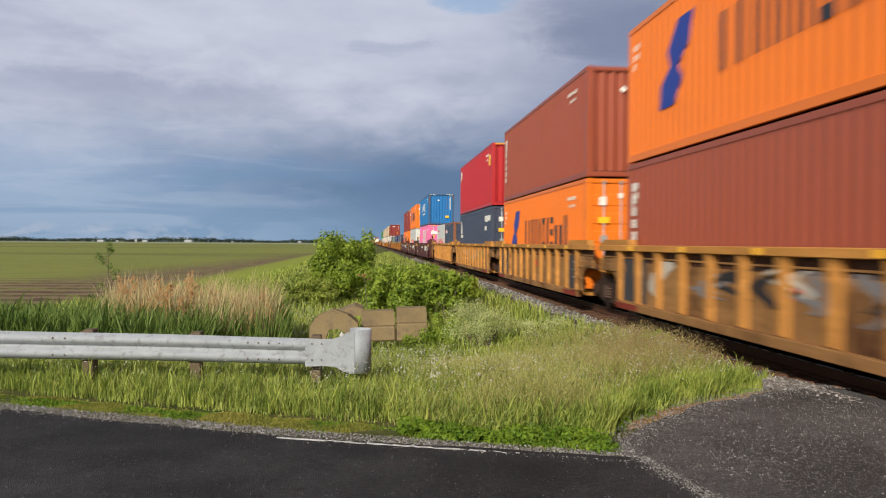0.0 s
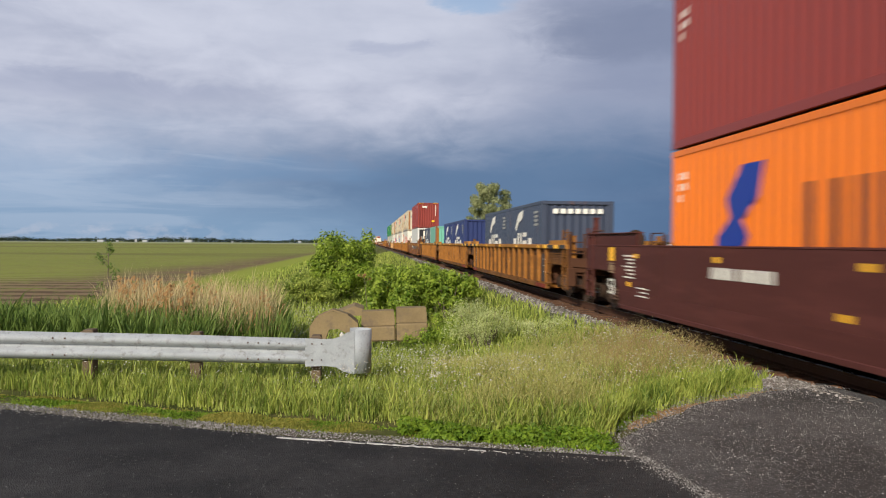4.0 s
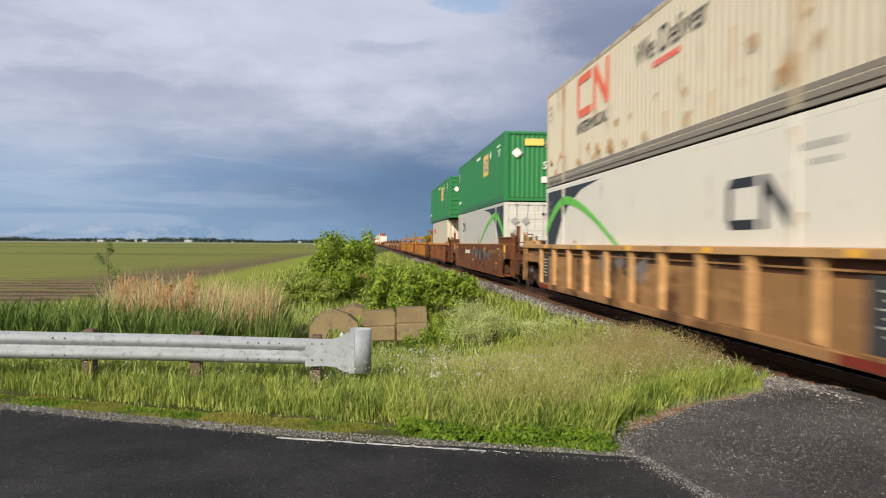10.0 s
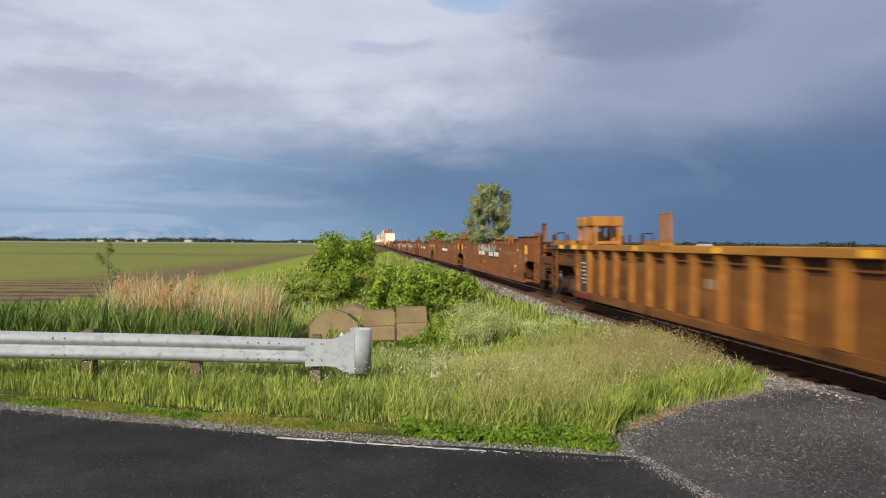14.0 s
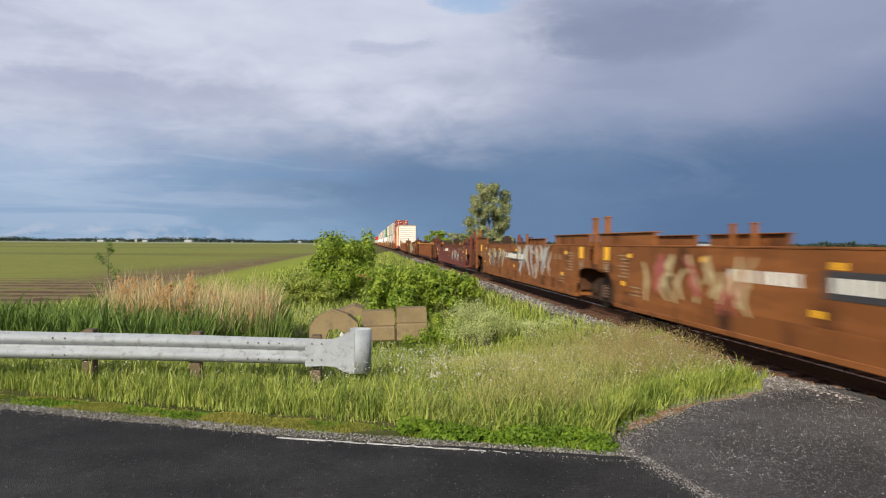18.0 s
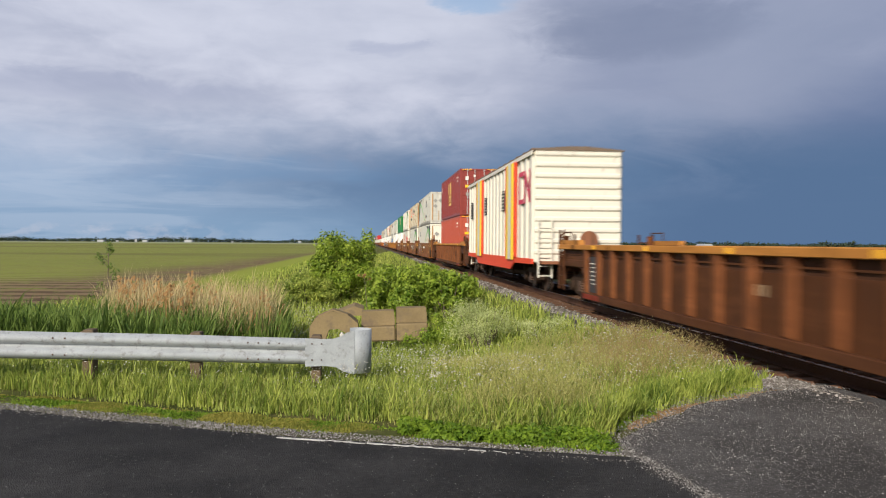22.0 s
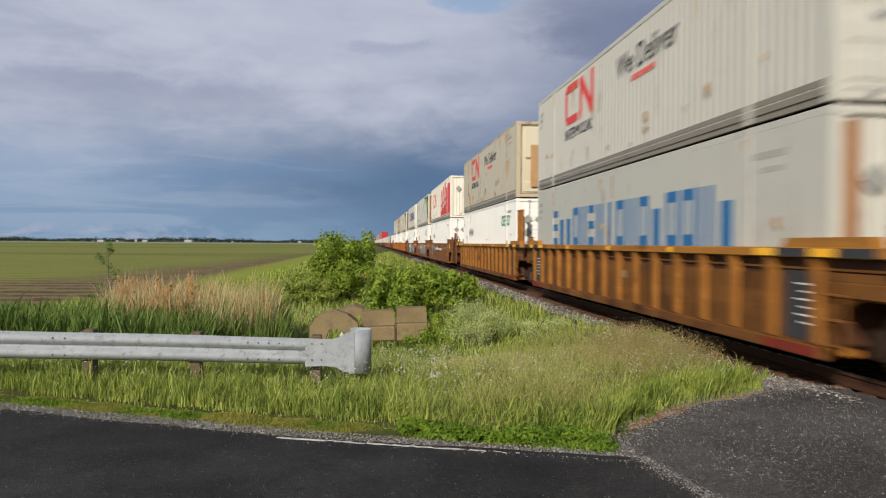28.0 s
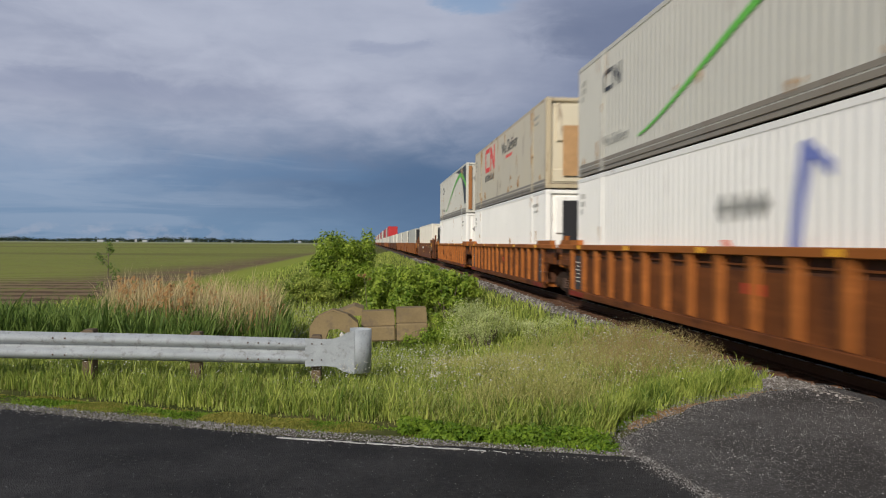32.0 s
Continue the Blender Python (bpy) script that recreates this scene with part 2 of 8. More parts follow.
def ground_material():
    m = bpy.data.materials.new("verge_and_field")
    m.use_nodes = True
    n = Nodes(m.node_tree)
    b = m.node_tree.nodes["Principled BSDF"]
    geo = n.add("ShaderNodeNewGeometry")
    sep = n.add("ShaderNodeSeparateXYZ")
    n.put(sep.inputs[0], geo.outputs["Position"])
    x, y, _ = sep.outputs
    p = geo.outputs["Position"]
    wob = n.math("MULTIPLY", n.math("SUBTRACT", n.noise(p, 0.06, 4), 0.5), 16.0)
    med = n.noise(p, 0.9, 5)
    fine = n.noise(p, 14.0, 4)
    turf = n.mixc(n.step(med, 0.35, 0.7), (0.065, 0.08, 0.02, 1), (0.13, 0.12, 0.04, 1))
    u = n.math("ADD", n.math("MULTIPLY", x, 0.10), y)
    row_edge = n.step(n.math("ADD", n.math("SINE", n.math("ADD", n.math("MULTIPLY", u, 2.3), n.math("MULTIPLY", n.noise(p, 0.25, 3), 2.5))), n.math("MULTIPLY", n.math("SUBTRACT", n.noise(p, 1.3, 7, 0.8), 0.5), 3.0)), -0.5, 0.5)
    soil = n.mixc(n.math("ADD", n.math("MULTIPLY", fine, 0.3), n.math("MULTIPLY", row_edge, 0.7)), (0.075, 0.046, 0.026, 1), (0.245, 0.17, 0.105, 1))
    # young crop: thin rows on the near soil, closing to green farther out
    crop_col = n.mixc(n.noise(p, 0.05, 5), (0.17, 0.235, 0.032, 1), (0.28, 0.31, 0.06, 1))
    dist = n.math("ADD", n.math("MULTIPLY", x, -1.0), n.math("ADD", n.math("MULTIPLY", wob, 0.6), n.math("MULTIPLY", y, 0.06)))
    closed = n.math("MULTIPLY", n.step(dist, 19.0, 29.0), n.step(n.math("ADD", y, wob), 44.0, 62.0))
    spots = n.step(n.noise(p, 0.5, 9, 0.82), 0.46, 0.58)
    cover = n.math("MAXIMUM", n.math("MULTIPLY", n.math("ADD", n.math("MULTIPLY", n.math("SUBTRACT", 1.0, row_edge), 0.6), 0.2), spots), n.math("MULTIPLY", closed, n.math("ADD", 0.78, n.math("MULTIPLY", spots, 0.22))))
    speck = n.step(n.noise(p, 2.4, 8, 0.82), 0.44, 0.60)
    cover = n.math("MULTIPLY", cover, n.math("ADD", 0.62, n.math("MULTIPLY", speck, 0.38)))
    field = n.mixc(cover, soil, crop_col)
    bands = n.noise(n.xyz(n.math("MULTIPLY", x, 0.0022), n.math("MULTIPLY", y, 0.011)), 1.0, 5, 0.6)
    brown = n.math("MULTIPLY", n.step(bands, 0.50, 0.62), n.step(y, 95.0, 150.0))
    field = n.mixc(n.math("MULTIPLY", brown, 0.65), field, (0.105, 0.090, 0.040, 1))
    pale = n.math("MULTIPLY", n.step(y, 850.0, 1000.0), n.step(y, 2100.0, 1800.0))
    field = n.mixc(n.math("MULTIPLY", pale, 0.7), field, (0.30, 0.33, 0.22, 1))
    # the field begins beyond a line that runs back along the railway's ditch
    line = n.math("SUBTRACT", n.math("MULTIPLY", n.math("SUBTRACT", -6.5, x), 1.0), n.math("MULTIPLY", n.math("SUBTRACT", 48.0, n.math("MINIMUM", y, 48.0)), 0.42))
    lush = n.math("MULTIPLY", n.step(n.math("ADD", x, n.math("MULTIPLY", fine, 1.5)), -12.5, -10.5), n.step(y, 40.0, 55.0))
    field = n.mixc(lush, field, (0.25, 0.29, 0.045, 1))
    far_r = n.step(x, 26.0, 30.0)
    isfield = n.math("MAXIMUM", n.step(n.math("ADD", line, n.math("MULTIPLY", fine, 0.8)), 0.0, 1.6), far_r)
    col = n.mixc(isfield, turf, field)
    # grit by the track, toned down to deepen the train's shade
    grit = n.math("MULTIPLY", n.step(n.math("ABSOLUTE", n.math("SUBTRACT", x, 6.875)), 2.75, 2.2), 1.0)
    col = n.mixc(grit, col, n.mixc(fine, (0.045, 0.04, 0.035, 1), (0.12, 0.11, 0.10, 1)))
    n.put(b.inputs["Base Color"], col)
    b.inputs["Roughness"].default_value = 0.95
    b.inputs["Specular IOR Level"].default_value = 0.08
    bn = n.add("ShaderNodeBump", Strength=0.6, Distance=0.05)
    n.put(bn.inputs["Height"], fine)
    n.put(b.inputs["Normal"], bn.outputs[0])
    return m


def build_ground():
    xs = [-3600, -2200, -1200, -600, -300, -150, -80, -50, -35, -26, -20] + [-16 + 0.5 * i for i in range(0, 61)] + [15.5, 18, 22, 28, 40, 60, 100, 200, 400, 800, 1500, 2600, 3600]
    ys = [-1500, -600, -200, -60, -25, -12, -6, -3, 0, 2, 3.5, 4.5] + [5 + 0.5 * i for i in range(0, 60)] + [36, 38, 41, 45, 50, 56, 64, 75, 90, 110, 140, 180, 240, 330, 460, 640, 900, 1300, 1800, 2600, 3600]
    v = [(x, y, ground_z(x, y)) for y in ys for x in xs]
    w = len(xs)
    f = [(j * w + i, j * w + i + 1, (j + 1) * w + i + 1, (j + 1) * w + i) for j in range(len(ys) - 1) for i in range(w - 1)]
    me = bpy.data.meshes.new("ground")
    me.from_pydata(v, [], f)
    me.shade_smooth()
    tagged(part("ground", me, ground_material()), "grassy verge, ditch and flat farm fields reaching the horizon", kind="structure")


build_ground()


def asphalt_material(name, base, light, chips):
    m = bpy.data.materials.new(name)
    m.use_nodes = True
    n = Nodes(m.node_tree)
    b = m.node_tree.nodes["Principled BSDF"]
    p = n.add("ShaderNodeNewGeometry").outputs["Position"]
    vor = n.add("ShaderNodeTexVoronoi", Scale=110.0)
    n.put(vor.inputs["Vector"], p)
    tone = n.math("ADD", n.math("MULTIPLY", n.noise(p, 0.7, 8, 0.7), 0.6), n.math("MULTIPLY", n.noise(p, 26.0, 4, 0.7), 0.4))
    col = n.mixc(n.step(tone, 0.38, 0.68), (*base, 1), (*light, 1))
    sepc = n.add("ShaderNodeSeparateColor")
    n.put(sepc.inputs[0], vor.outputs["Color"])
    chip = n.math("MULTIPLY", n.step(sepc.outputs[0], 1.0 - chips, 1.0 - chips + 0.03), n.step(vor.outputs["Distance"], 0.5, 0.3))
    col = n.mixc(chip, col, n.mixc(sepc.outputs[1], (0.13, 0.12, 0.11, 1), (0.55, 0.53, 0.50, 1)))
    n.put(b.inputs["Base Color"], col)
    n.put(b.inputs["Roughness"], n.math("ADD", 0.75, n.math("MULTIPLY", tone, 0.2)))
    b.inputs["Specular IOR Level"].default_value = 0.2
    bn = n.add("ShaderNodeBump", Strength=0.9, Distance=0.006)
    n.put(bn.inputs["Height"], vor.outputs["Distance"])
    n.put(b.inputs["Normal"], bn.outputs[0])
    return m


ASPHALT = asphalt_material("dark_asphalt", (0.012, 0.0115, 0.0115), (0.050, 0.048, 0.047), 0.03)
APRON = asphalt_material("worn_asphalt", (0.040, 0.037, 0.035), (0.112, 0.105, 0.10), 0.17)


def slab(name, pts, z, depth, mat, label):
    s = Shape().prism(pts, z - depth, z, "z")
    return tagged(part(name, s, mat), label, kind="structure")


def wavy(a, b, k, amp, seed):
    """Points from a to b with a ragged sideways wander."""
    rnd = random.Random(seed)
    d = (Vector(b) - Vector(a))
    nrm = Vector((-d.y, d.x)).normalized()
    return [tuple(Vector(a) + d * (i / k) + nrm * (rnd.uniform(-amp, amp) if 0 < i < k else 0)) for i in range(k + 1)]


road_far = wavy((-40.0, road_edge(-40)), (-0.5, road_edge(-0.5)), 90, 0.03, 3)[:-1] + wavy((-0.5, road_edge(-0.5)), (2.03, 5.62), 14, 0.02, 4)
slab("road", road_far + [(2.10, 5.4), (2.16, 5.1), (2.2, 4.6), (2.3, 3.0), (2.35, -2.0), (-40, 12.0)], 0.0, 0.3, ASPHALT, "dark damp asphalt road with a faded white edge line")
apron_edge = wavy((2.0, 6.05), (3.25, 7.38), 9, 0.05, 5)[:-1] + wavy((3.25, 7.38), (4.5, 8.12), 8, 0.06, 6)[:-1] + wavy((4.5, 8.12), (5.35, 8.42), 5, 0.05, 7)
slab("level_crossing", [(2.0, 6.05), (2.1, 5.1), (2.3, 3.0), (2.35, -2.0), (5.45, -2.0), (5.45, 7.6)] + apron_edge[::-1], -0.012, 0.3, APRON, "worn grey asphalt apron of the level crossing")
slab("level_crossing_far", [(8.4, -2), (8.4, 7.5), (12, 7.2), (30, 6.0), (30, -2)], -0.02, 0.3, APRON, "worn asphalt beyond the railway track")


def chip_strip(name, label, path, width, count, size, mat, seed, zf):
    """Loose stones along a path, one mesh."""
    rnd = random.Random(seed)
    s = Shape()
    segs = list(zip(path[:-1], path[1:]))
    lens = [math.dist(a, b) for a, b in segs]
    for _ in range(count):
        a, b = rnd.choices(segs, lens)[0]
        k = rnd.random()
        nx, ny = -(b[1] - a[1]), b[0] - a[0]
        ln = math.hypot(nx, ny)
        o = rnd.gauss(0, 0.4) * width
        x, y = a[0] + (b[0] - a[0]) * k + nx / ln * o, a[1] + (b[1] - a[1]) * k + ny / ln * o
        r = size * rnd.choice((0.45, 0.6, 0.7, 0.8, 1.0, 1.4)) * rnd.uniform(0.85, 1.15)
        z = zf(x, y)
        t = rnd.uniform(0, 6.3)
        ring = [(x + r * rnd.uniform(0.55, 1.35) * math.cos(t + i * 1.257), y + r * rnd.uniform(0.55, 1.35) * math.sin(t + i * 1.257), z - 0.3 * r) for i in range(5)]
        top = [(x + (px - x) * 0.55, y + (py - y) * 0.55, z + r * rnd.uniform(0.3, 1.0)) for px, py, _ in ring]
        s.add(ring + top, [(i, (i + 1) % 5, 5 + (i + 1) % 5, 5 + i) for i in range(5)] + [(5, 6, 7, 8, 9)])
    me = bpy.data.meshes.new(name)
    me.from_pydata(s.v, [], s.f)
    return tagged(part(name, me, mat), label, kind="stuff")


def stone_material(name, a, b):
    m = bpy.data.materials.new(name)
    m.use_nodes = True
    n = Nodes(m.node_tree)
    geo = n.add("ShaderNodeNewGeometry")
    p = m.node_tree.nodes["Principled BSDF"]
    col = n.mixc(n.math("POWER", geo.outputs["Random Per Island"], 2.2), (*a, 1), (*b, 1))
    col = n.mixc(n.math("MULTIPLY", n.noise(geo.outputs["Position"], 60, 3), 0.6), col, (0.11, 0.085, 0.06, 1))
    n.put(p.inputs["Base Color"], col)
    p.inputs["Roughness"].default_value = 0.9
    return m


GRAVEL = stone_material("grey_gravel", (0.07, 0.062, 0.056), (0.46, 0.44, 0.42))
CHIPS = stone_material("fine_chippings", (0.055, 0.053, 0.053), (0.50, 0.495, 0.49))
# darker ballast stones: the shade between the rails is in their colour
SHADE_STONE = stone_material("shade_toned_ballast", (0.022, 0.018, 0.015), (0.10, 0.085, 0.075))

# ---- track ----
RAILSTEEL = surface("rusty_rail_steel", (0.075, 0.036, 0.022), 0.75, 0.0, 0.2, 3.0, 50.0, 0.2)
RAILHEAD = surface("worn_bright_steel", (0.42, 0.40, 0.38), 0.28, 1.0, 0.1, 3.0, 60.0, 0.05)
TIEWOOD = surface("weathered_creosote_wood", (0.095, 0.05, 0.03), 0.9, 0.0, 0.4, 2.0, 18.0, 0.6, (0.17, 0.10, 0.062), 0.5, (6, 0.6, 6))


def build_track():
    prof = [(-0.075, -0.17), (0.075, -0.17), (0.075, -0.155), (0.012, -0.135), (0.012, -0.045), (0.036, -0.035), (0.036, -0.008), (0.03, -0.003), (-0.03, -0.003), (-0.036, -0.008), (-0.036, -0.035), (-0.012, -0.045), (-0.012, -0.135), (-0.075, -0.155)]
    for sx in (-1, 1):
        r = part("rail", Shape().prism([(TRACK + sx * 0.7535 + a, b) for a, b in prof], -60, 1400, "y"), RAILSTEEL)
        tagged(r, "rusty steel railway rail with a polished head", "rail", "rails of the track")
        part("running_surface", Shape().box(TRACK + sx * 0.7535 - 0.03, TRACK + sx * 0.7535 + 0.03, -60, 1400, -0.003, 0.0), RAILHEAD, r, "polished steel running surface")
    tie = shared("railway_tie", lambda: Shape().box(-1.3, 1.3, -0.115, 0.115, -0.36, -0.172, 0.015))
    plate = shared("tie_plate", lambda: Shape().box(-0.1, 0.1, -0.09, 0.09, -0.174, -0.158, 0.004))
    rnd = random.Random(4)
    for i in range(110):
        y = 4.0 + i * 0.52
        t = part("railway_tie", tie, TIEWOOD, None, "", pose(TRACK + rnd.uniform(-0.05, 0.05), y, rnd.uniform(-0.015, 0.005), 0, 0, rnd.uniform(-1.5, 1.5)))
        tagged(t, "weathered wooden railway tie in the ballast", "railway tie", "ties of the track")
        if i < 40:
            for sx in (-1, 1):
                part("tie_plate", plate, RAILSTEEL, t, "", pose(sx * 0.7535, 0, 0))
    s = Shape()
    for i in range(1500):
        y = 4.0 + (110 + i) * 0.52
        s.box(TRACK - 1.3, TRACK + 1.3, y - 0.115, y + 0.115, -0.36, -0.172)
    me = bpy.data.meshes.new("far_ties")
    me.from_pydata(s.v, [], s.f)
    tagged(part("far_ties", me, TIEWOOD), "weathered wooden ties of the distant track", kind="stuff")
    # ballast bed, its grey lowered to deepen the shade under the train
    b = Shape().prism([(TRACK - 2.5, -0.42), (TRACK - 1.75, -0.235), (TRACK + 1.75, -0.235), (TRACK + 2.5, -0.42)], 7.6, 1400, "y")
    tagged(part("ballast_bed", b, surface("grey_ballast", (0.06, 0.052, 0.046), 0.95, 0, 0.35, 2.0, 26.0, 0.9, (0.10, 0.075, 0.05), 0.5, (1, 1, 1))), "bed of grey crushed stone under the track", kind="structure")


build_track()


# ---- rolling stock ----
SPEED, PICKUP = 27.721, 0.00684


def travel(t):
    """How far the train has moved by t, counted from 16 s."""
    return SPEED * (t - 16.0) + PICKUP * (t - 16.0) ** 2


TRAIN = []     # (thing, its centre along the train)


def on_train(ob, q):
    ob.matrix_basis = pose(TRACK, q - travel(0.0), 0.0)
    TRAIN.append((ob, q, ob.location.z))
    return ob


def well_paint(name, rgb, rust):
    return surface(name, srgb(*rgb), 0.65, 0.0, 0.30, 0.5, 14.0, 0.15, srgb(70, 44, 30), rust, (1.1, 0.7, 0.3), srgb(*[min(255, int(c * 1.22 + 6)) for c in rgb]))


WELLS = {
    "yellow": well_paint("faded_yellow_paint", (172, 120, 60), 0.45),
    "orange": well_paint("weathered_orange_paint", (148, 88, 40), 0.5),
    "ochre": well_paint("ochre_yellow_paint", (180, 140, 94), 0.3),
    "rust": well_paint("rust_brown_paint", (98, 58, 27), 0.6),
    "darkrust": well_paint("dark_rust_paint", (106, 63, 36), 0.55),
    "amber": well_paint("dull_amber_paint", (136, 89, 38), 0.45),
    "copper": well_paint("copper_rust_paint", (126, 78, 42), 0.6),
    "brown": well_paint("dark_brown_paint", (80, 44, 40), 0.1),
    "maroon": well_paint("faded_maroon_paint", (106, 56, 48), 0.35),
}
# panels between the ribs: a darker, more rust-stained tone than the ribs
PANELS = {k: well_paint("darker_" + k + "_panel", c, 0.75) for k, c in {"yellow": (140, 102, 62), "orange": (104, 60, 30), "ochre": (152, 114, 74), "amber": (110, 72, 35), "darkrust": (80, 48, 28)}.items()}
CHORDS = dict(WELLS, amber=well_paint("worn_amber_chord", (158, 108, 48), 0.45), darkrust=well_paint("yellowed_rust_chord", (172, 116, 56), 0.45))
# grime of the car ends, also the shade colour behind the side slots
GRIME_SHADE = well_paint("grimy_end_and_slot_shade", (74, 48, 34), 0.5)
BLACKPATCH = surface("black_stencil_panel", (0.05, 0.05, 0.055), 0.7, 0, 0.25, 2.0, 30.0, 0.1, (0.2, 0.14, 0.1), 0.2)
DARKSTEEL = surface("grimy_truck_steel", (0.042, 0.026, 0.018), 0.8, 0.0, 0.35, 3.0, 40.0, 0.3, (0.085, 0.046, 0.028), 0.3, (2, 2, 2))
SPRINGSTEEL = surface("rusty_spring_steel", (0.12, 0.075, 0.055), 0.7, 0.1, 0.2, 4.0, 40.0, 0.2)
WHEELSTEEL = surface("wheel_steel", (0.085, 0.055, 0.042), 0.6, 0.2, 0.2, 4.0, 40.0, 0.2)
TREAD = surface("polished_wheel_tread", (0.5, 0.48, 0.46), 0.25, 1.0, 0.05, 4, 40, 0.0)
WHITE_MARK = surface("white_stencil", srgb(226, 224, 214), 0.6, 0, 0.15, 3, 40, 0.0, (0.3, 0.22, 0.16), 0.25)
YELLOW_MARK = surface("yellow_reflector", srgb(255, 190, 40), 0.4, 0, 0.06, 3, 40, 0.0)
DULL_MARK = surface("dull_tan_stencil", srgb(156, 132, 104), 0.7, 0, 0.2, 3, 40, 0.0, (0.12, 0.07, 0.04), 0.4)
SILLRED = surface("faded_red_band", srgb(126, 50, 38), 0.6, 0, 0.25, 3, 30, 0.05, srgb(70, 44, 30), 0.5)
RED_MARK = surface("red_stencil", srgb(190, 52, 40), 0.5, 0, 0.1, 3, 40, 0.0)


def truck(parent, y):
    """A two-axle truck under the car, centred at y."""
    bol = part("truck", shared("truck", lambda: Shape().box(-0.95, 0.95, -0.2, 0.2, 0.42, 0.72, 0.03).box(-0.3, 0.3, -0.3, 0.3, 0.7, 0.86, 0.03)), DARKSTEEL, parent, "grimy two-axle truck", pose(0, y, 0))
    fr = shared("side_frame", lambda: Shape().prism([(-1.22, 0.40), (-1.22, 0.62), (-0.55, 0.78), (0.55, 0.78), (1.22, 0.62), (1.22, 0.40), (0.95, 0.36), (0.5, 0.22), (-0.5, 0.22), (-0.95, 0.36)], -0.07, 0.07, "x")
                .cyl((-0.89, 0.46), 0.15, -0.16, 0.1, "x", 12).cyl((0.89, 0.46), 0.15, -0.16, 0.1, "x", 12))
    spring = shared("spring_nest", lambda: Shape().prism([(0.17 - 0.05 * (k % 2), 0.33 + 0.035 * k) for k in range(9)] + [(-0.17 + 0.05 * (k % 2), 0.33 + 0.035 * k) for k in range(8, -1, -1)], -0.06, 0.05, "x"))
    disc = shared("wheel", lambda: Shape().cyl((0, 0.46), 0.455, -0.02, 0.095, "x", 28).cyl((0, 0.46), 0.49, 0.095, 0.125, "x", 28).cyl((0, 0.46), 0.16, -0.07, -0.02, "x", 14))
    band = shared("tread", lambda: Shape().cyl((0, 0.46), 0.458, -0.012, 0.085, "x", 28))
    axle = shared("axle", lambda: Shape().cyl((0, 0.46), 0.075, -0.7, 0.7, "x", 10))
    for sx in (-1, 1):
        part("side_frame", fr, DARKSTEEL, bol, "", pose(sx * 1.0, 0, 0, 0, 0, 0 if sx < 0 else 180))
        part("spring", spring, SPRINGSTEEL, bol, "", pose(sx * 1.09, 0, 0))
        for dy in (-0.89, 0.89):
            part("wheel", disc, WHEELSTEEL, bol, "", pose(sx * 0.7835, dy, 0, 0, 0, 0 if sx < 0 else 180))
            part("tread", band, TREAD, bol, "polished wheel tread", pose(sx * 0.7835, dy, 0, 0, 0, 0 if sx < 0 else 180))
    for dy in (-0.89, 0.89):
        part("axle", axle, DARKSTEEL, bol, "", pose(0, dy, 0))
    return bol


def plate(name, parent, mat, pts, x=-1.0, label="", thick=0.005):
    """A thin flat patch on a side that faces -x: pts are (y, z)."""
    return part(name, Shape().prism(pts, x - thick, x, "x"), mat, parent, label)


def rect(y0, y1, z0, z1):
    return [(y0, z0), (y1, z0), (y1, z1), (y0, z1)]


def guide_post():
    """A square post with a capped, flared head, one metre high before it is stretched."""
    return Shape().box(-0.06, 0.06, -0.06, 0.06, 0.0, 0.97, 0.01).box(-0.075, 0.075, -0.075, 0.075, 0.965, 1.0, 0.01)


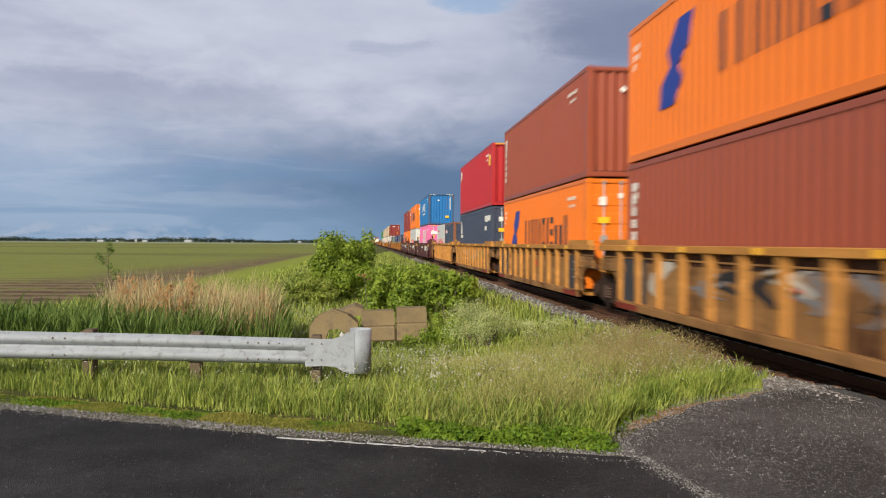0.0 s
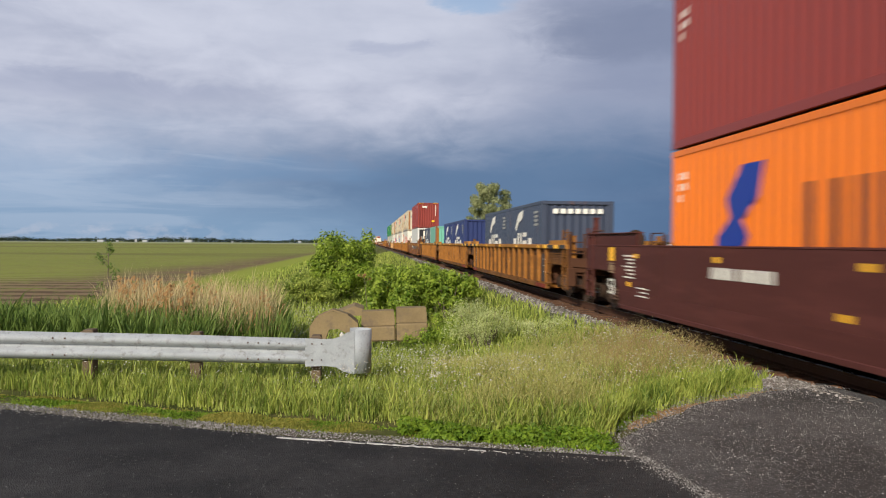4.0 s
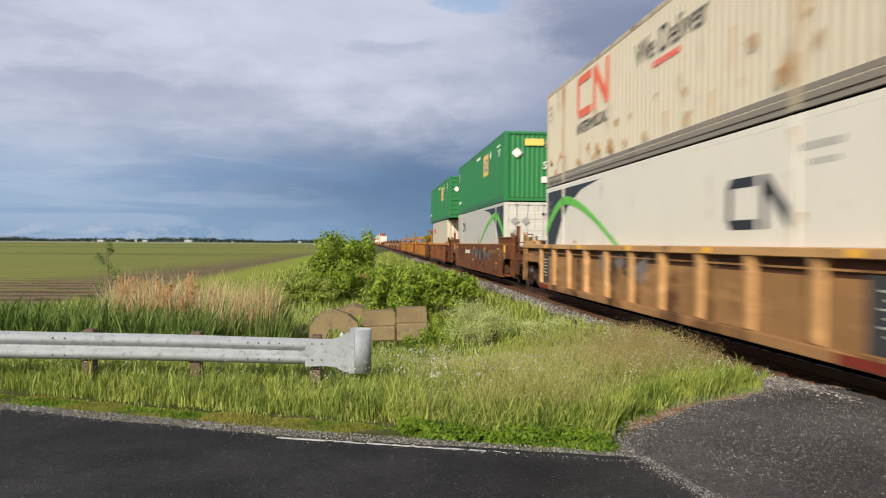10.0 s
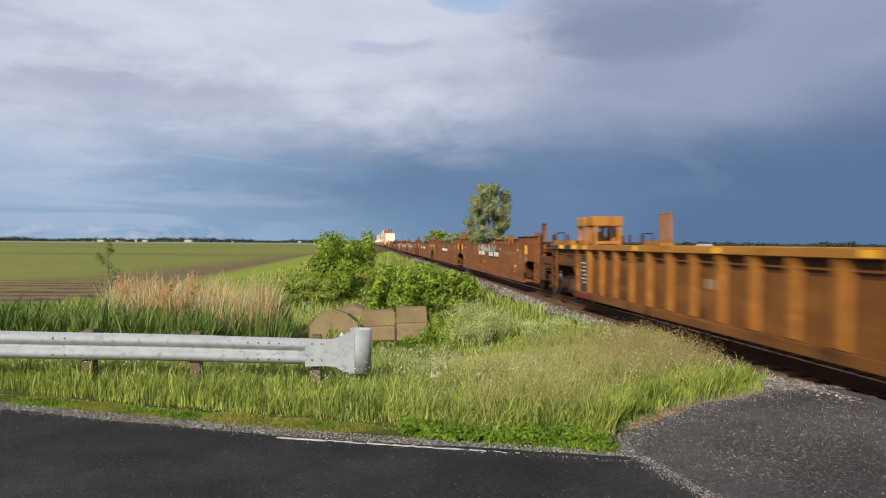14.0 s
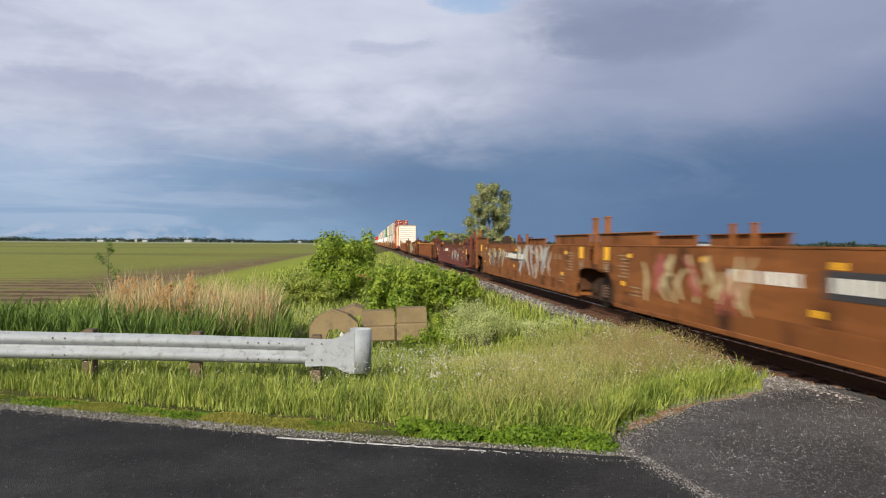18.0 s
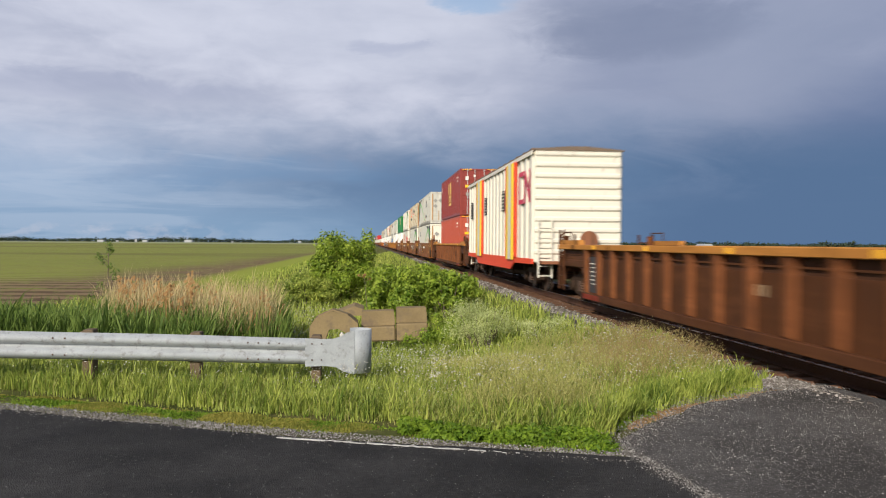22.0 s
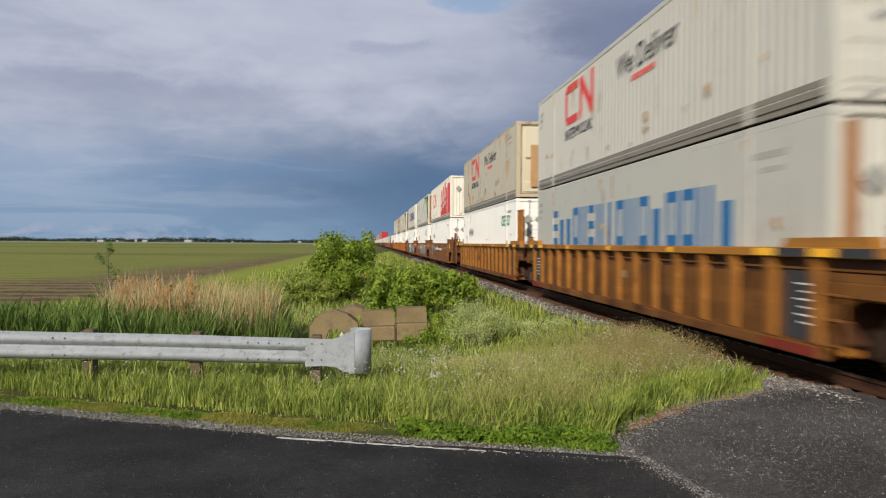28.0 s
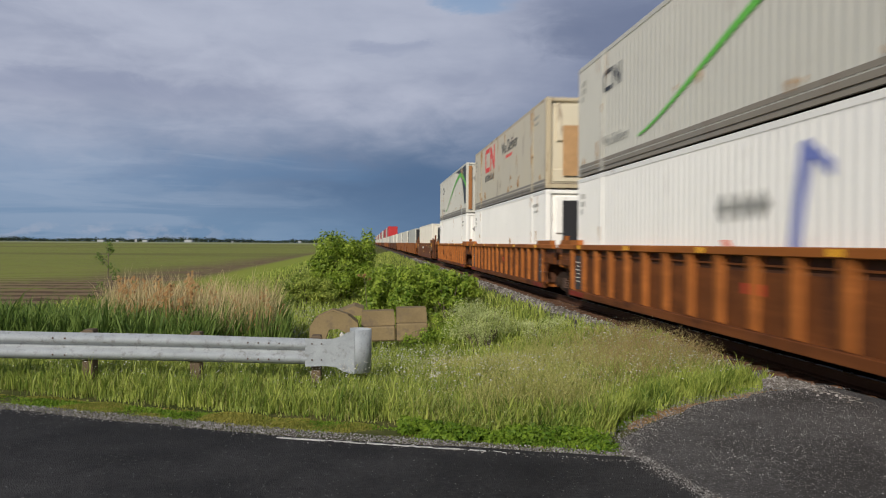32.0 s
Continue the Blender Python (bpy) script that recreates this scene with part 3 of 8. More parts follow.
def well_car(q0, e0, q1, e1, style, tone, label, seed=0, posts=True, lockers=False, low=0.0):
    """One unit of a container well car from coupling q0 to q1; ends: j shared joint, c coupler."""
    rnd = random.Random(seed)
    mid = (q0 + q1) / 2
    half = (q1 - q0) / 2
    car = on_train(new("well_car", None), mid)
    tagged(car, label, "well car", "well cars of the train")
    mat = WELLS[tone]
    cut = {"j": 1.6, "c": 3.45}
    end = {"j": 0.38, "c": 0.95}
    ya, yb = -half + end[e0], half - end[e1]
    ca, cb = -half + cut[e0], half - cut[e1]
    top, bot = 1.60 - low, 0.30
    smooth = style == "smooth"
    for sx in (-1, 1):
        xo = sx * (1.42 if smooth else 1.34)
        wt = top if smooth else top - 0.36
        arch = [(0.75 - 0.75 * math.sin(k * math.pi / 12), 1.02 - (1.02 - bot) * (1 - math.cos(k * math.pi / 12))) for k in range(7)]
        prof = [(ya, wt), (ya, 1.02)] + [(ca - a_, z_) for a_, z_ in arch] + [(cb + a_, z_) for a_, z_ in arch[::-1]] + [(yb, 1.02), (yb, wt)]
        wall = Shape().prism(prof, min(xo, xo - sx * 0.03), max(xo, xo - sx * 0.03), "x")
        if smooth and sx < 0:
            for i in range(1, 7):
                part("weld_seam", shared("weld_seam", lambda: Shape().box(-1.424, -1.41, -0.018, 0.018, 0.325, 1.565 - low)), mat, car, "", pose(0, ca + (cb - ca) * i / 7, 0))
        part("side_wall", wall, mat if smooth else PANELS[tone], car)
        chord_in = sx * 1.30
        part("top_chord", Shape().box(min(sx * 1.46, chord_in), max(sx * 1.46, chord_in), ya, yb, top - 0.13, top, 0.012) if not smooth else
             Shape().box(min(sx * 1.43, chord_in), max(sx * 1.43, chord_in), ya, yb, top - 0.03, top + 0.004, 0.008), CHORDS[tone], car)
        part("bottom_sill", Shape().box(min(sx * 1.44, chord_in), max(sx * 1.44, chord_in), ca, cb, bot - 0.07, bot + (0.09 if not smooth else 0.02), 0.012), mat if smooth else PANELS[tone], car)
        if smooth and sx < 0:
            part("lower_strake", Shape().box(-1.427, -1.415, ca + 0.25, cb - 0.25, bot + 0.02, 0.62), mat, car)
        if not smooth:
            # dark sheet added behind the slot to stand in for its inner shade
            part("slot_backing", Shape().box(min(sx * 1.32, sx * 1.305), max(sx * 1.32, sx * 1.305), ya, yb, top - 0.4, top - 0.02), GRIME_SHADE, car)
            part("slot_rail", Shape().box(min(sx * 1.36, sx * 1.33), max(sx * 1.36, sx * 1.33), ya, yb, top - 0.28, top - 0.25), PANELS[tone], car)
        if not smooth and sx < 0:
            for a in (ca + 0.05, cb - 1.35):
                part("sill_band", Shape().box(-1.446, -1.438, a, a + 1.3, bot - 0.05, bot + 0.07), SILLRED, car, "faded red safety band")
            count = max(6, int((cb - ca) / (1.04 if tone != "ochre" else 1.6)))
            rib = shared("rib", lambda: Shape().add([(-0.085, -0.02, 0.36), (-0.055, 0.09, 0.42), (0.055, 0.09, 0.42), (0.085, -0.02, 0.36), (-0.11, -0.02, 1.47), (-0.075, 0.10, 1.47), (0.075, 0.10, 1.47), (0.11, -0.02, 1.47)], [(0, 1, 5, 4), (1, 2, 6, 5), (2, 3, 7, 6), (0, 3, 2, 1), (4, 5, 6, 7), (0, 4, 7, 3)]))
            for i in range(count + 1):
                y = ca + 0.15 + (cb - ca - 0.3) * i / count
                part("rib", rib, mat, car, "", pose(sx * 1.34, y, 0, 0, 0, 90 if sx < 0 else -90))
        if smooth:
            for a, b in ((ya + 0.05, ya + 3.5), (yb - 3.5, yb - 0.05)):
                part("guide_lip", Shape().prism([(a, top), (b, top), (b + 0.04, top + 0.25), (a - 0.04, top + 0.25)], min(sx * 1.40, sx * 1.34), max(sx * 1.40, sx * 1.34), "x"), mat, car)
                part("guide_cap", Shape().box(min(sx * 1.45, sx * 1.26), max(sx * 1.45, sx * 1.26), a - 0.05, b + 0.05, top + 0.25, top + 0.275, 0.006), CHORDS[tone], car)
        else:
            for a, b in ((ya + 0.2, ya + 2.1), (yb - 2.1, yb - 0.2)):
                part("guide_lip", Shape().prism([(a, top), (b, top), (b - 0.1, top + 0.12), (a + 0.05, top + 0.12)], min(sx * 1.44, sx * 1.28), max(sx * 1.44, sx * 1.28), "x"), CHORDS[tone], car)
    fl = Shape()
    k = int((cb - ca) / 2.4)
    for i in range(k + 1):
        y = ca + 0.2 + (cb - ca - 0.4) * i / k
        fl.box(-1.31, 1.31, y - 0.14, y + 0.14, 0.26, 0.40)
    fl.box(-0.12, 0.12, ca, cb, 0.27, 0.36)
    part("well_floor", fl, mat, car, "open floor of crossbeams")
    for s, e, yy, cc in ((-1, e0, ya, ca), (1, e1, yb, cb)):
        lo, hi = sorted((yy, cc - s * 0.0))
        part("end_deck", Shape().box(-1.30, 1.30, lo, hi, 0.98, 1.12, 0.02).box(-0.35, 0.35, min(lo, s * half - s * 0.05), max(hi, s * half - s * 0.05), 0.78, 1.0, 0.03), GRIME_SHADE, car)
        b = cc - s * 0.05
        part("bulkhead", Shape().box(-1.30, 1.30, min(b, b + s * 0.1), max(b, b + s * 0.1), 0.4, 1.5, 0.02), GRIME_SHADE, car)
        if e == "c":
            truck(car, s * (half - 2.15))
            cp = part("coupler", Shape().box(-0.12, 0.12, min(s * half, s * (half - 1.0)), max(s * half, s * (half - 1.0)), 0.74, 0.98, 0.03).box(-0.22, 0.22, min(s * half, s * (half - 0.3)), max(s * half, s * (half - 0.3)), 0.70, 1.02, 0.05), DARKSTEEL, car, "knuckle coupler")
            part("end_sill", Shape().box(-1.36, 1.36, min(yy, yy + s * 0.12), max(yy, yy + s * 0.12), 0.82, 1.22, 0.02), GRIME_SHADE, car)
            part("end_platform", Shape().box(-1.25, 1.25, min(yy, yy - s * 0.9), max(yy, yy - s * 0.9), 1.42, 1.46, 0.008), GRIME_SHADE, car, "steel grating platform")
            part("air_pipe", Shape().rod((-1.1, yy - s * 0.2, 1.16), (-1.1, cc, 1.16), 0.03, 8), DARKSTEEL, car)
            part("brake_cylinder", Shape().cyl((-0.75, 1.28), 0.13, min(yy - s * 0.5, yy - s * 1.3), max(yy - s * 0.5, yy - s * 1.3), "y", 14).rod((-0.75, yy - s * 0.5, 1.28), (-0.75, yy - s * 0.1, 1.28), 0.03), DARKSTEEL, car)
            part("uncoupling_lever", Shape().rod((-1.3, yy + s * 0.16, 1.0), (-0.1, yy + s * 0.16, 0.92), 0.016).rod((-0.1, yy + s * 0.16, 0.92), (-0.05, yy + s * 0.3, 0.86), 0.016), GRIME_SHADE, car)
            part("air_hose", Shape().rod((0.3, yy + s * 0.2, 0.85), (0.32, yy + s * 0.55, 0.45), 0.025, 8), RUBBER, car)
            for sx in (-1, 1):
                part("hand_rail", Shape().rod((sx * 1.3, yy, 1.46), (sx * 1.3, yy, 1.95), 0.018).rod((sx * 1.3, yy, 1.94), (sx * 1.3, yy - s * 0.9, 1.94), 0.018).rod((sx * 1.3, yy - s * 0.9, 1.46), (sx * 1.3, yy - s * 0.9, 1.94), 0.018), GRIME_SHADE, car)
            for sx in (-1, 1):
                lad = Shape().box(sx * 1.36 - 0.03, sx * 1.36 + 0.03, min(yy, yy + s * 0.08), max(yy, yy + s * 0.08), 0.38, 1.9, 0.008)
                lad.box(sx * 0.95 - 0.03, sx * 0.95 + 0.03, min(yy, yy + s * 0.08), max(yy, yy + s * 0.08), 0.38, 1.9, 0.008)
                for zz in (0.45, 0.75, 1.05, 1.35, 1.65):
                    lad.box(min(sx * 0.95, sx * 1.36), max(sx * 0.95, sx * 1.36), yy + s * 0.03 - 0.015, yy + s * 0.03 + 0.015, zz, zz + 0.03)
                part("ladder", lad, GRIME_SHADE, car)
        else:
            if s > 0:
                truck(car, half)
            for sx in (-1, 1):
                part("side_bearing", Shape().box(sx * 1.05 - 0.16, sx * 1.05 + 0.16, min(yy, yy + s * 0.3), max(yy, yy + s * 0.3), 0.92, 1.3, 0.03), mat, car)
        if posts and not lockers:
            for sx, off in ((-1, 0.0), (1, -2.3 if e == "j" else 0.0)):
                part("guide_post", shared("guide_post", guide_post), mat, car, "", Matrix.LocRotScale((sx * 1.22, yy - s * 0.1 + off, 1.1), None, (1, 1, ((2.28 if sx < 0 else 2.1) if smooth else 1.85) - 1.1)))
        if lockers:
            near_side = s < 0
            for off in ((0.75, 1.25) if e == "j" else (0.05, 0.5)) if near_side else (1.8, 2.3):
                part("guide_post", shared("guide_post", guide_post), mat, car, "", Matrix.LocRotScale((-1.24 if near_side else 1.24, yy - s * off, 1.1), None, (1, 1, 1.78 if near_side else 1.4)))
                part("post_bracket", shared("post_bracket", lambda: Shape().box(-0.09, 0.09, -0.11, 0.11, 1.42, 1.66, 0.015)), CHORDS[tone], car, "", pose(-1.24 if near_side else 1.24, yy - s * off, 0))
            spans = ((0.25, 0.92), (1.12, 1.78)) if s > 0 and e == "j" else ((1.5, 2.2), (2.45, 3.1)) if s > 0 else ((-0.75, 0.65),) if e == "c" else ()
            for a_, b_ in spans:
                lo_, hi_ = sorted((yy - s * a_, yy - s * b_))
                bin_ = Shape().box(-1.12, -0.32, lo_, hi_, 2.08, 2.34, 0.025)
                for px_ in (-1.08, -0.44):
                    for py_ in (lo_ + 0.03, hi_ - 0.13):
                        bin_.box(px_, px_ + 0.08, py_, py_ + 0.1, 1.1, 2.1)
                bin_.box(-1.08, -0.36, lo_ + 0.05, hi_ - 0.05, 1.62, 1.7)
                part("connector_bin", bin_, CHORDS[tone], car, "boxy steel connector bin on four legs")
        # beam over the truck, step brackets and a side ladder at the roadside corner
        beam_lo, beam_hi = sorted((yy, cc - s * 0.35))
        part("end_beam", Shape().box(-1.37, -1.29, beam_lo, beam_hi, 1.0, 1.2, 0.02).box(-1.36, -1.345, beam_lo + 0.1, beam_hi - 0.1, 1.2, 1.3), PANELS[tone] if not smooth else GRIME_SHADE, car)
        if s < 0 and not smooth:
            step_y = cc - 0.26
            st = Shape()
            for zz in (0.42, 0.72, 1.02):
                st.box(-1.44, -1.33, step_y - 0.16, step_y + 0.16, zz, zz + 0.03, 0.008)
            for dy in (-0.17, 0.14):
                st.box(-1.42, -1.39, step_y + dy, step_y + dy + 0.03, 0.38, 1.2)
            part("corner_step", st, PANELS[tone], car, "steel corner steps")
        if e == "c":
            lad = Shape()
            base_y = yy - s * 0.28
            for dy in (-0.22, 0.22):
                lad.box(-1.44, -1.39, base_y + dy - 0.03, base_y + dy + 0.03, 0.34, 2.02 if not lockers else 1.75, 0.008)
            for k_ in range(6):
                lad.box(-1.435, -1.405, base_y - 0.22, base_y + 0.22, 0.44 + 0.27 * k_, 0.47 + 0.27 * k_)
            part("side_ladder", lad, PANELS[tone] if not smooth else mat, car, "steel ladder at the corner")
            part("cut_lever_bracket", Shape().box(-1.42, -1.2, min(yy, yy + s * 0.14), max(yy, yy + s * 0.14), 0.45, 0.95, 0.02), GRIME_SHADE, car)
        if tone == "amber":
            for k_ in range(2):
                a_ = yy - s * (0.5 + 1.35 * k_)
                part("chord_cover", shared("chord_cover", lambda: Shape().box(-0.006, 0.004, -0.36, 0.36, -0.055, 0.055)), BLACKPATCH, car, "black anti-slip cover", pose(-1.463, a_, top - 0.065))
                part("corner_reflector", shared("corner_reflector", lambda: Shape().box(-0.006, 0.004, -0.24, 0.24, -0.05, 0.05)), YELLOW_MARK, car, "", pose(-1.463, a_ - s * 0.66, top - 0.065))
        if smooth:
            a_ = cc + s * 0.55
            part("corner_reflector", shared("corner_square", lambda: Shape().box(-0.006, 0.004, -0.17, 0.17, -0.15, 0.15)), YELLOW_MARK, car, "", pose(-1.424, a_, top - 0.2))
            part("corner_stencil", shared("corner_stencil", lambda: Shape().box(-0.006, 0.0, -0.17, 0.17, 0.0, 0.025).box(-0.006, 0.0, -0.17, 0.17, -0.2, -0.17).box(-0.004, 0.0, -0.15, 0.15, -0.15, -0.02)), DULL_MARK, car, "", pose(-1.424, a_, top - 0.42))
    if e0 == "c":
        part("brake_gear", Shape().box(-0.5, 0.2, ya + 0.1, ya + 0.6, 1.12, 1.75, 0.04).cyl((0.55, 1.75), 0.28, ya + 0.08, ya + 0.12, "y", 16).rod((0.55, ya + 0.1, 1.1), (0.55, ya + 0.1, 1.75), 0.04).rod((-0.9, ya + 0.3, 1.35), (0.9, ya + 0.3, 1.35), 0.11), DARKSTEEL, car, "brake wheel and air reservoir")
    # stencils: reporting marks as bars, reflectors
    for i in range(5):
        y = ca + 1.0 + (cb - ca - 2.0) * i / 4
        part("reflector", shared("reflector", lambda: Shape().box(-0.004, 0.004, -0.10, 0.10, -0.045, 0.045)), YELLOW_MARK, car, "", pose(-1.424 if smooth else -1.464, y, top - (0.22 if smooth else 0.065)))
        if smooth and i % 2 == 0:
            part("reflector", shared("reflector", lambda: Shape().box(-0.004, 0.004, -0.10, 0.10, -0.045, 0.045)), YELLOW_MARK, car, "", pose(-1.424, y + 0.4, 0.78))
    def marks(name, mat_, rects, xx):
        sh = Shape()
        for r_ in rects:
            sh.prism(rect(*r_), xx - 0.005, xx, "x")
        tagged(part(name, sh, mat_, car), kind="stuff")

    if smooth:
        yb0 = rnd.uniform(-2.0, 1.0)
        marks("reporting_mark", WHITE_MARK, [(yb0 + 2.4 - i * 0.2 - (0.14 if i > 3 else 0), yb0 + 2.54 - i * 0.2 - (0.14 if i > 3 else 0), 1.08, 1.26) for i in range(9)], -1.425)
        pale = WHITE_MARK if tone == "brown" else DULL_MARK
        for a in (ca + 0.25, cb - 0.9):
            marks("load_stencil", pale, [(a, a + 0.62 - 0.14 * (i % 3), 1.36 - i * 0.075, 1.39 - i * 0.075) for i in range(7)], -1.425)
            marks("load_stencil", pale, [(a + 0.9 - (1.7 if a > 0 else 0.0), a + 1.5 - (1.7 if a > 0 else 0.0) - 0.2 * (i % 2), 0.72 - i * 0.08, 0.745 - i * 0.08) for i in range(3)], -1.432)
        marks("data_stencil", pale, [(ca + 1.5 + 0.55 * i, ca + 1.75 + 0.55 * i, 1.28 - 0.05 * j, 1.31 - 0.05 * j) for i in range(4) for j in range(3)], -1.425)
    else:
        wide = 1.5 if tone == "yellow" else 0.85
        for a in (ca + 0.1, cb - 0.1 - wide):
            plate("stencil_panel", car, BLACKPATCH, rect(a, a + wide, 0.42, 1.3), -1.34, "black stencil panel")
            marks("load_stencil", WHITE_MARK, [(a + 0.25, a + 0.55 - 0.1 * (i % 2), 1.12 - i * 0.1, 1.145 - i * 0.1) for i in range(6)], -1.346)
        marks("reporting_mark", RED_MARK if tone in ("yellow", "orange") else DULL_MARK, [(-0.45 - i * 0.22, -0.31 - i * 0.22, 0.9, 1.06) for i in range(3)], -1.341)
    return car


# ---- containers ----
def corrugated(length, height, pitch, depth, z0, x):
    """A wall sheet across x with upright trapezoid ribs, 3 cm thick."""
    n = int(length / pitch)
    step = length / n
    pts = []
    for i in range(n):
        y = -length / 2 + i * step
        pts += [(y, 0.0), (y + step * 0.30, 0.0), (y + step * 0.5, depth), (y + step * 0.8, depth)]
    pts.append((length / 2, 0.0))
    v = [(x + d, y, z) for z in (z0, z0 + height) for y, d in pts]
    k = len(pts)
    return v, [(i, i + 1, k + i + 1, k + i) for i in range(k - 1)]


KINDS = {"40": (12.192, 2.438, 2.896), "20": (6.058, 2.438, 2.591), "53": (16.154, 2.591, 2.896)}


def container(q, kind, z, body, label, near="front", far="front", frame_mat=None, seed=0, flat=False, rail_mat=None, post_mat=None):
    """A shipping container centred at q along the train, its base at z."""
    L, W, H = KINDS[kind]
    frame_mat = frame_mat or body
    box = on_train(new("shipping_container", None), q)
    box.location.z = z
    TRAIN[-1] = (box, q, z)
    tagged(box, label, "container", "containers on the train")
    hl, hw = L / 2, W / 2
    wl = L - 0.3
    key = (kind, flat)
    deep = 0.036 if kind != "53" else 0.02
    pitch = 0.278 if kind != "53" else 0.24

    def wall():
        s = Shape()
        if flat:
            return s.box(-0.02, 0.02, -wl / 2, wl / 2, 0.14, H - 0.1)
        v, f = corrugated(wl, H - 0.24, pitch, deep, 0.14, -0.02)
        return s.add(v, f)

    for sx in (-1, 1):
        part("side_panel", shared(("side_panel", *key), wall), body, box, "", pose(sx * (hw - 0.022), 0, 0, 0, 0, 0 if sx < 0 else 180))
        part("top_rail", shared(("top_rail", kind), lambda: Shape().box(-0.03, 0.03, -hl + 0.1, hl - 0.1, H - 0.11, H, 0.008)), frame_mat, box, "", pose(sx * (hw - 0.03), 0, 0))
        part("bottom_rail", shared(("bottom_rail", kind), lambda: Shape().box(-0.03, 0.03, -hl + 0.1, hl - 0.1, 0.0, 0.15, 0.008) if kind != "53" else Shape().prism([(0.03, 0.0), (-0.03, 0.0), (-0.03, 0.07), (-0.005, 0.075), (-0.005, 0.095), (-0.03, 0.10), (-0.03, 0.19), (-0.005, 0.195), (-0.005, 0.215), (-0.03, 0.22), (-0.03, 0.30), (0.03, 0.30)], -hl + 0.1, hl - 0.1, "y")), rail_mat or frame_mat, box, "", pose(sx * (hw - 0.03), 0, 0, 0, 0, 0 if sx < 0 else 180))
    part("roof", shared(("roof", kind), lambda: Shape().box(-hw + 0.05, hw - 0.05, -hl + 0.05, hl - 0.05, H - 0.05, H - 0.02)), body, box)
    part("floor", shared(("floor", kind), lambda: Shape().box(-hw + 0.05, hw - 0.05, -hl + 0.05, hl - 0.05, 0.05, 0.16)), DARKSTEEL, box)
    post = shared(("corner_post", H), lambda: Shape().box(-0.09, 0.09, -0.08, 0.08, 0.1, H - 0.1, 0.012).box(-0.092, 0.092, -0.092, 0.092, 0.0, 0.118, 0.01).box(-0.092, 0.092, -0.092, 0.092, H - 0.118, H, 0.01))
    for sx in (-1, 1):
        for sy in (-1, 1):
            part("corner_post", post, post_mat or frame_mat, box, "", pose(sx * (hw - 0.088), sy * (hl - 0.088), 0))
        if kind == "53":
            for sy in (-1, 1):
                part("stacking_post", shared("stacking_post", lambda: Shape().box(-0.012, 0.03, -0.09, 0.09, 0.0, 2.896, 0.006)), frame_mat, box, "", pose(sx * hw + (0.0 if sx < 0 else -0.02), sy * 6.0, 0))
    for s, how in ((-1, near), (1, far)):
        turn = 0 if s < 0 else 180
        at = pose(0, s * (hl - 0.02), 0, 0, 0, turn)
        part("end_header", shared(("end_header", kind), lambda: Shape().box(-hw + 0.17, hw - 0.17, 0.0, 0.12, H - 0.12, H - 0.005, 0.01)), frame_mat, box, "", at)
        part("end_sill", shared(("end_sill", kind), lambda: Shape().box(-hw + 0.17, hw - 0.17, 0.0, 0.12, 0.01, 0.14, 0.01)), frame_mat, box, "", at)
        if how == "door":
            def door_leaf():
                prof2 = [(0.09, 0.15), (0.035, 0.15)]
                for i in range(5):
                    z_ = 0.25 + i * (H - 0.5) / 5
                    prof2 += [(0.035, z_), (0.018, z_ + 0.03), (0.018, z_ + 0.6 * (H - 0.5) / 5), (0.035, z_ + 0.6 * (H - 0.5) / 5 + 0.03)]
                prof2 += [(0.035, H - 0.13), (0.09, H - 0.13)]
                return Shape().prism(prof2, -0.5 * (hw - 0.18), 0.5 * (hw - 0.18), "x")

            leaf = shared(("door", kind), door_leaf)
            rodm = shared(("lock_rod", kind), lambda: Shape().cyl((0, -0.012), 0.02, 0.08, H - 0.06, "z", 8).box(-0.05, 0.05, -0.04, 0.02, 0.07, 0.14).box(-0.05, 0.05, -0.04, 0.02, H - 0.13, H - 0.07).box(-0.03, 0.22, -0.045, -0.02, 1.05, 1.09))
            for sx in (-1, 1):
                d = part("door", leaf, body, box, "", at @ pose(sx * 0.5 * (hw - 0.17), 0, 0))
                for o in (-0.22, 0.24):
                    part("lock_rod", rodm, GALV, d, "galvanised lock rod", pose(o, 0, 0))
        elif how == "reefer":
            part("end_wall", shared(("reefer_end", kind), lambda: Shape().box(-hw + 0.17, hw - 0.17, 0.1, 0.3, 0.13, H - 0.11, 0.02)), body, box, "", at)
            unit = part("refrigeration_unit", shared(("unit", kind), lambda: Shape().box(-hw + 0.35, hw - 0.35, 0.02, 0.14, 1.5, H - 0.2, 0.03).box(-hw + 0.25, hw - 0.25, 0.05, 0.14, 0.2, 0.62, 0.03)), body, box, "", at)
            grille = [s2 for s2 in [Shape()] if [s2.box(-hw + 0.5, hw - 0.5, -0.012, 0.03, 0.68 + 0.085 * i, 0.73 + 0.085 * i) for i in range(9)]][0]
            grille.box(-hw + 0.42, hw - 0.42, 0.03, 0.12, 0.62, 1.5)
            part("cooling_grille", grille, RUBBER, unit, "dark louvred grille", at)
        elif how == "slats":
            e = Shape().box(-hw + 0.17, hw - 0.17, 0.06, 0.1, 0.13, H - 0.11)
            part("end_wall", e, body, box, "", at)
            for i in range(8):
                part("end_rib", shared(("end_rib", kind), lambda: Shape().box(-hw + 0.18, hw - 0.18, 0.0, 0.07, 0.0, 0.12, 0.02)), body, box, "", at @ pose(0, 0, 0.25 + i * 0.32))
        else:
            def front():
                v, f = corrugated(W - 0.34, H - 0.22, 0.25 if kind != "53" else 0.2, 0.04 if kind != "53" else 0.02, 0.12, 0.0)
                return Shape().add([(a, x + 0.05, b) for x, a, b in v], [q2[::-1] for q2 in f])
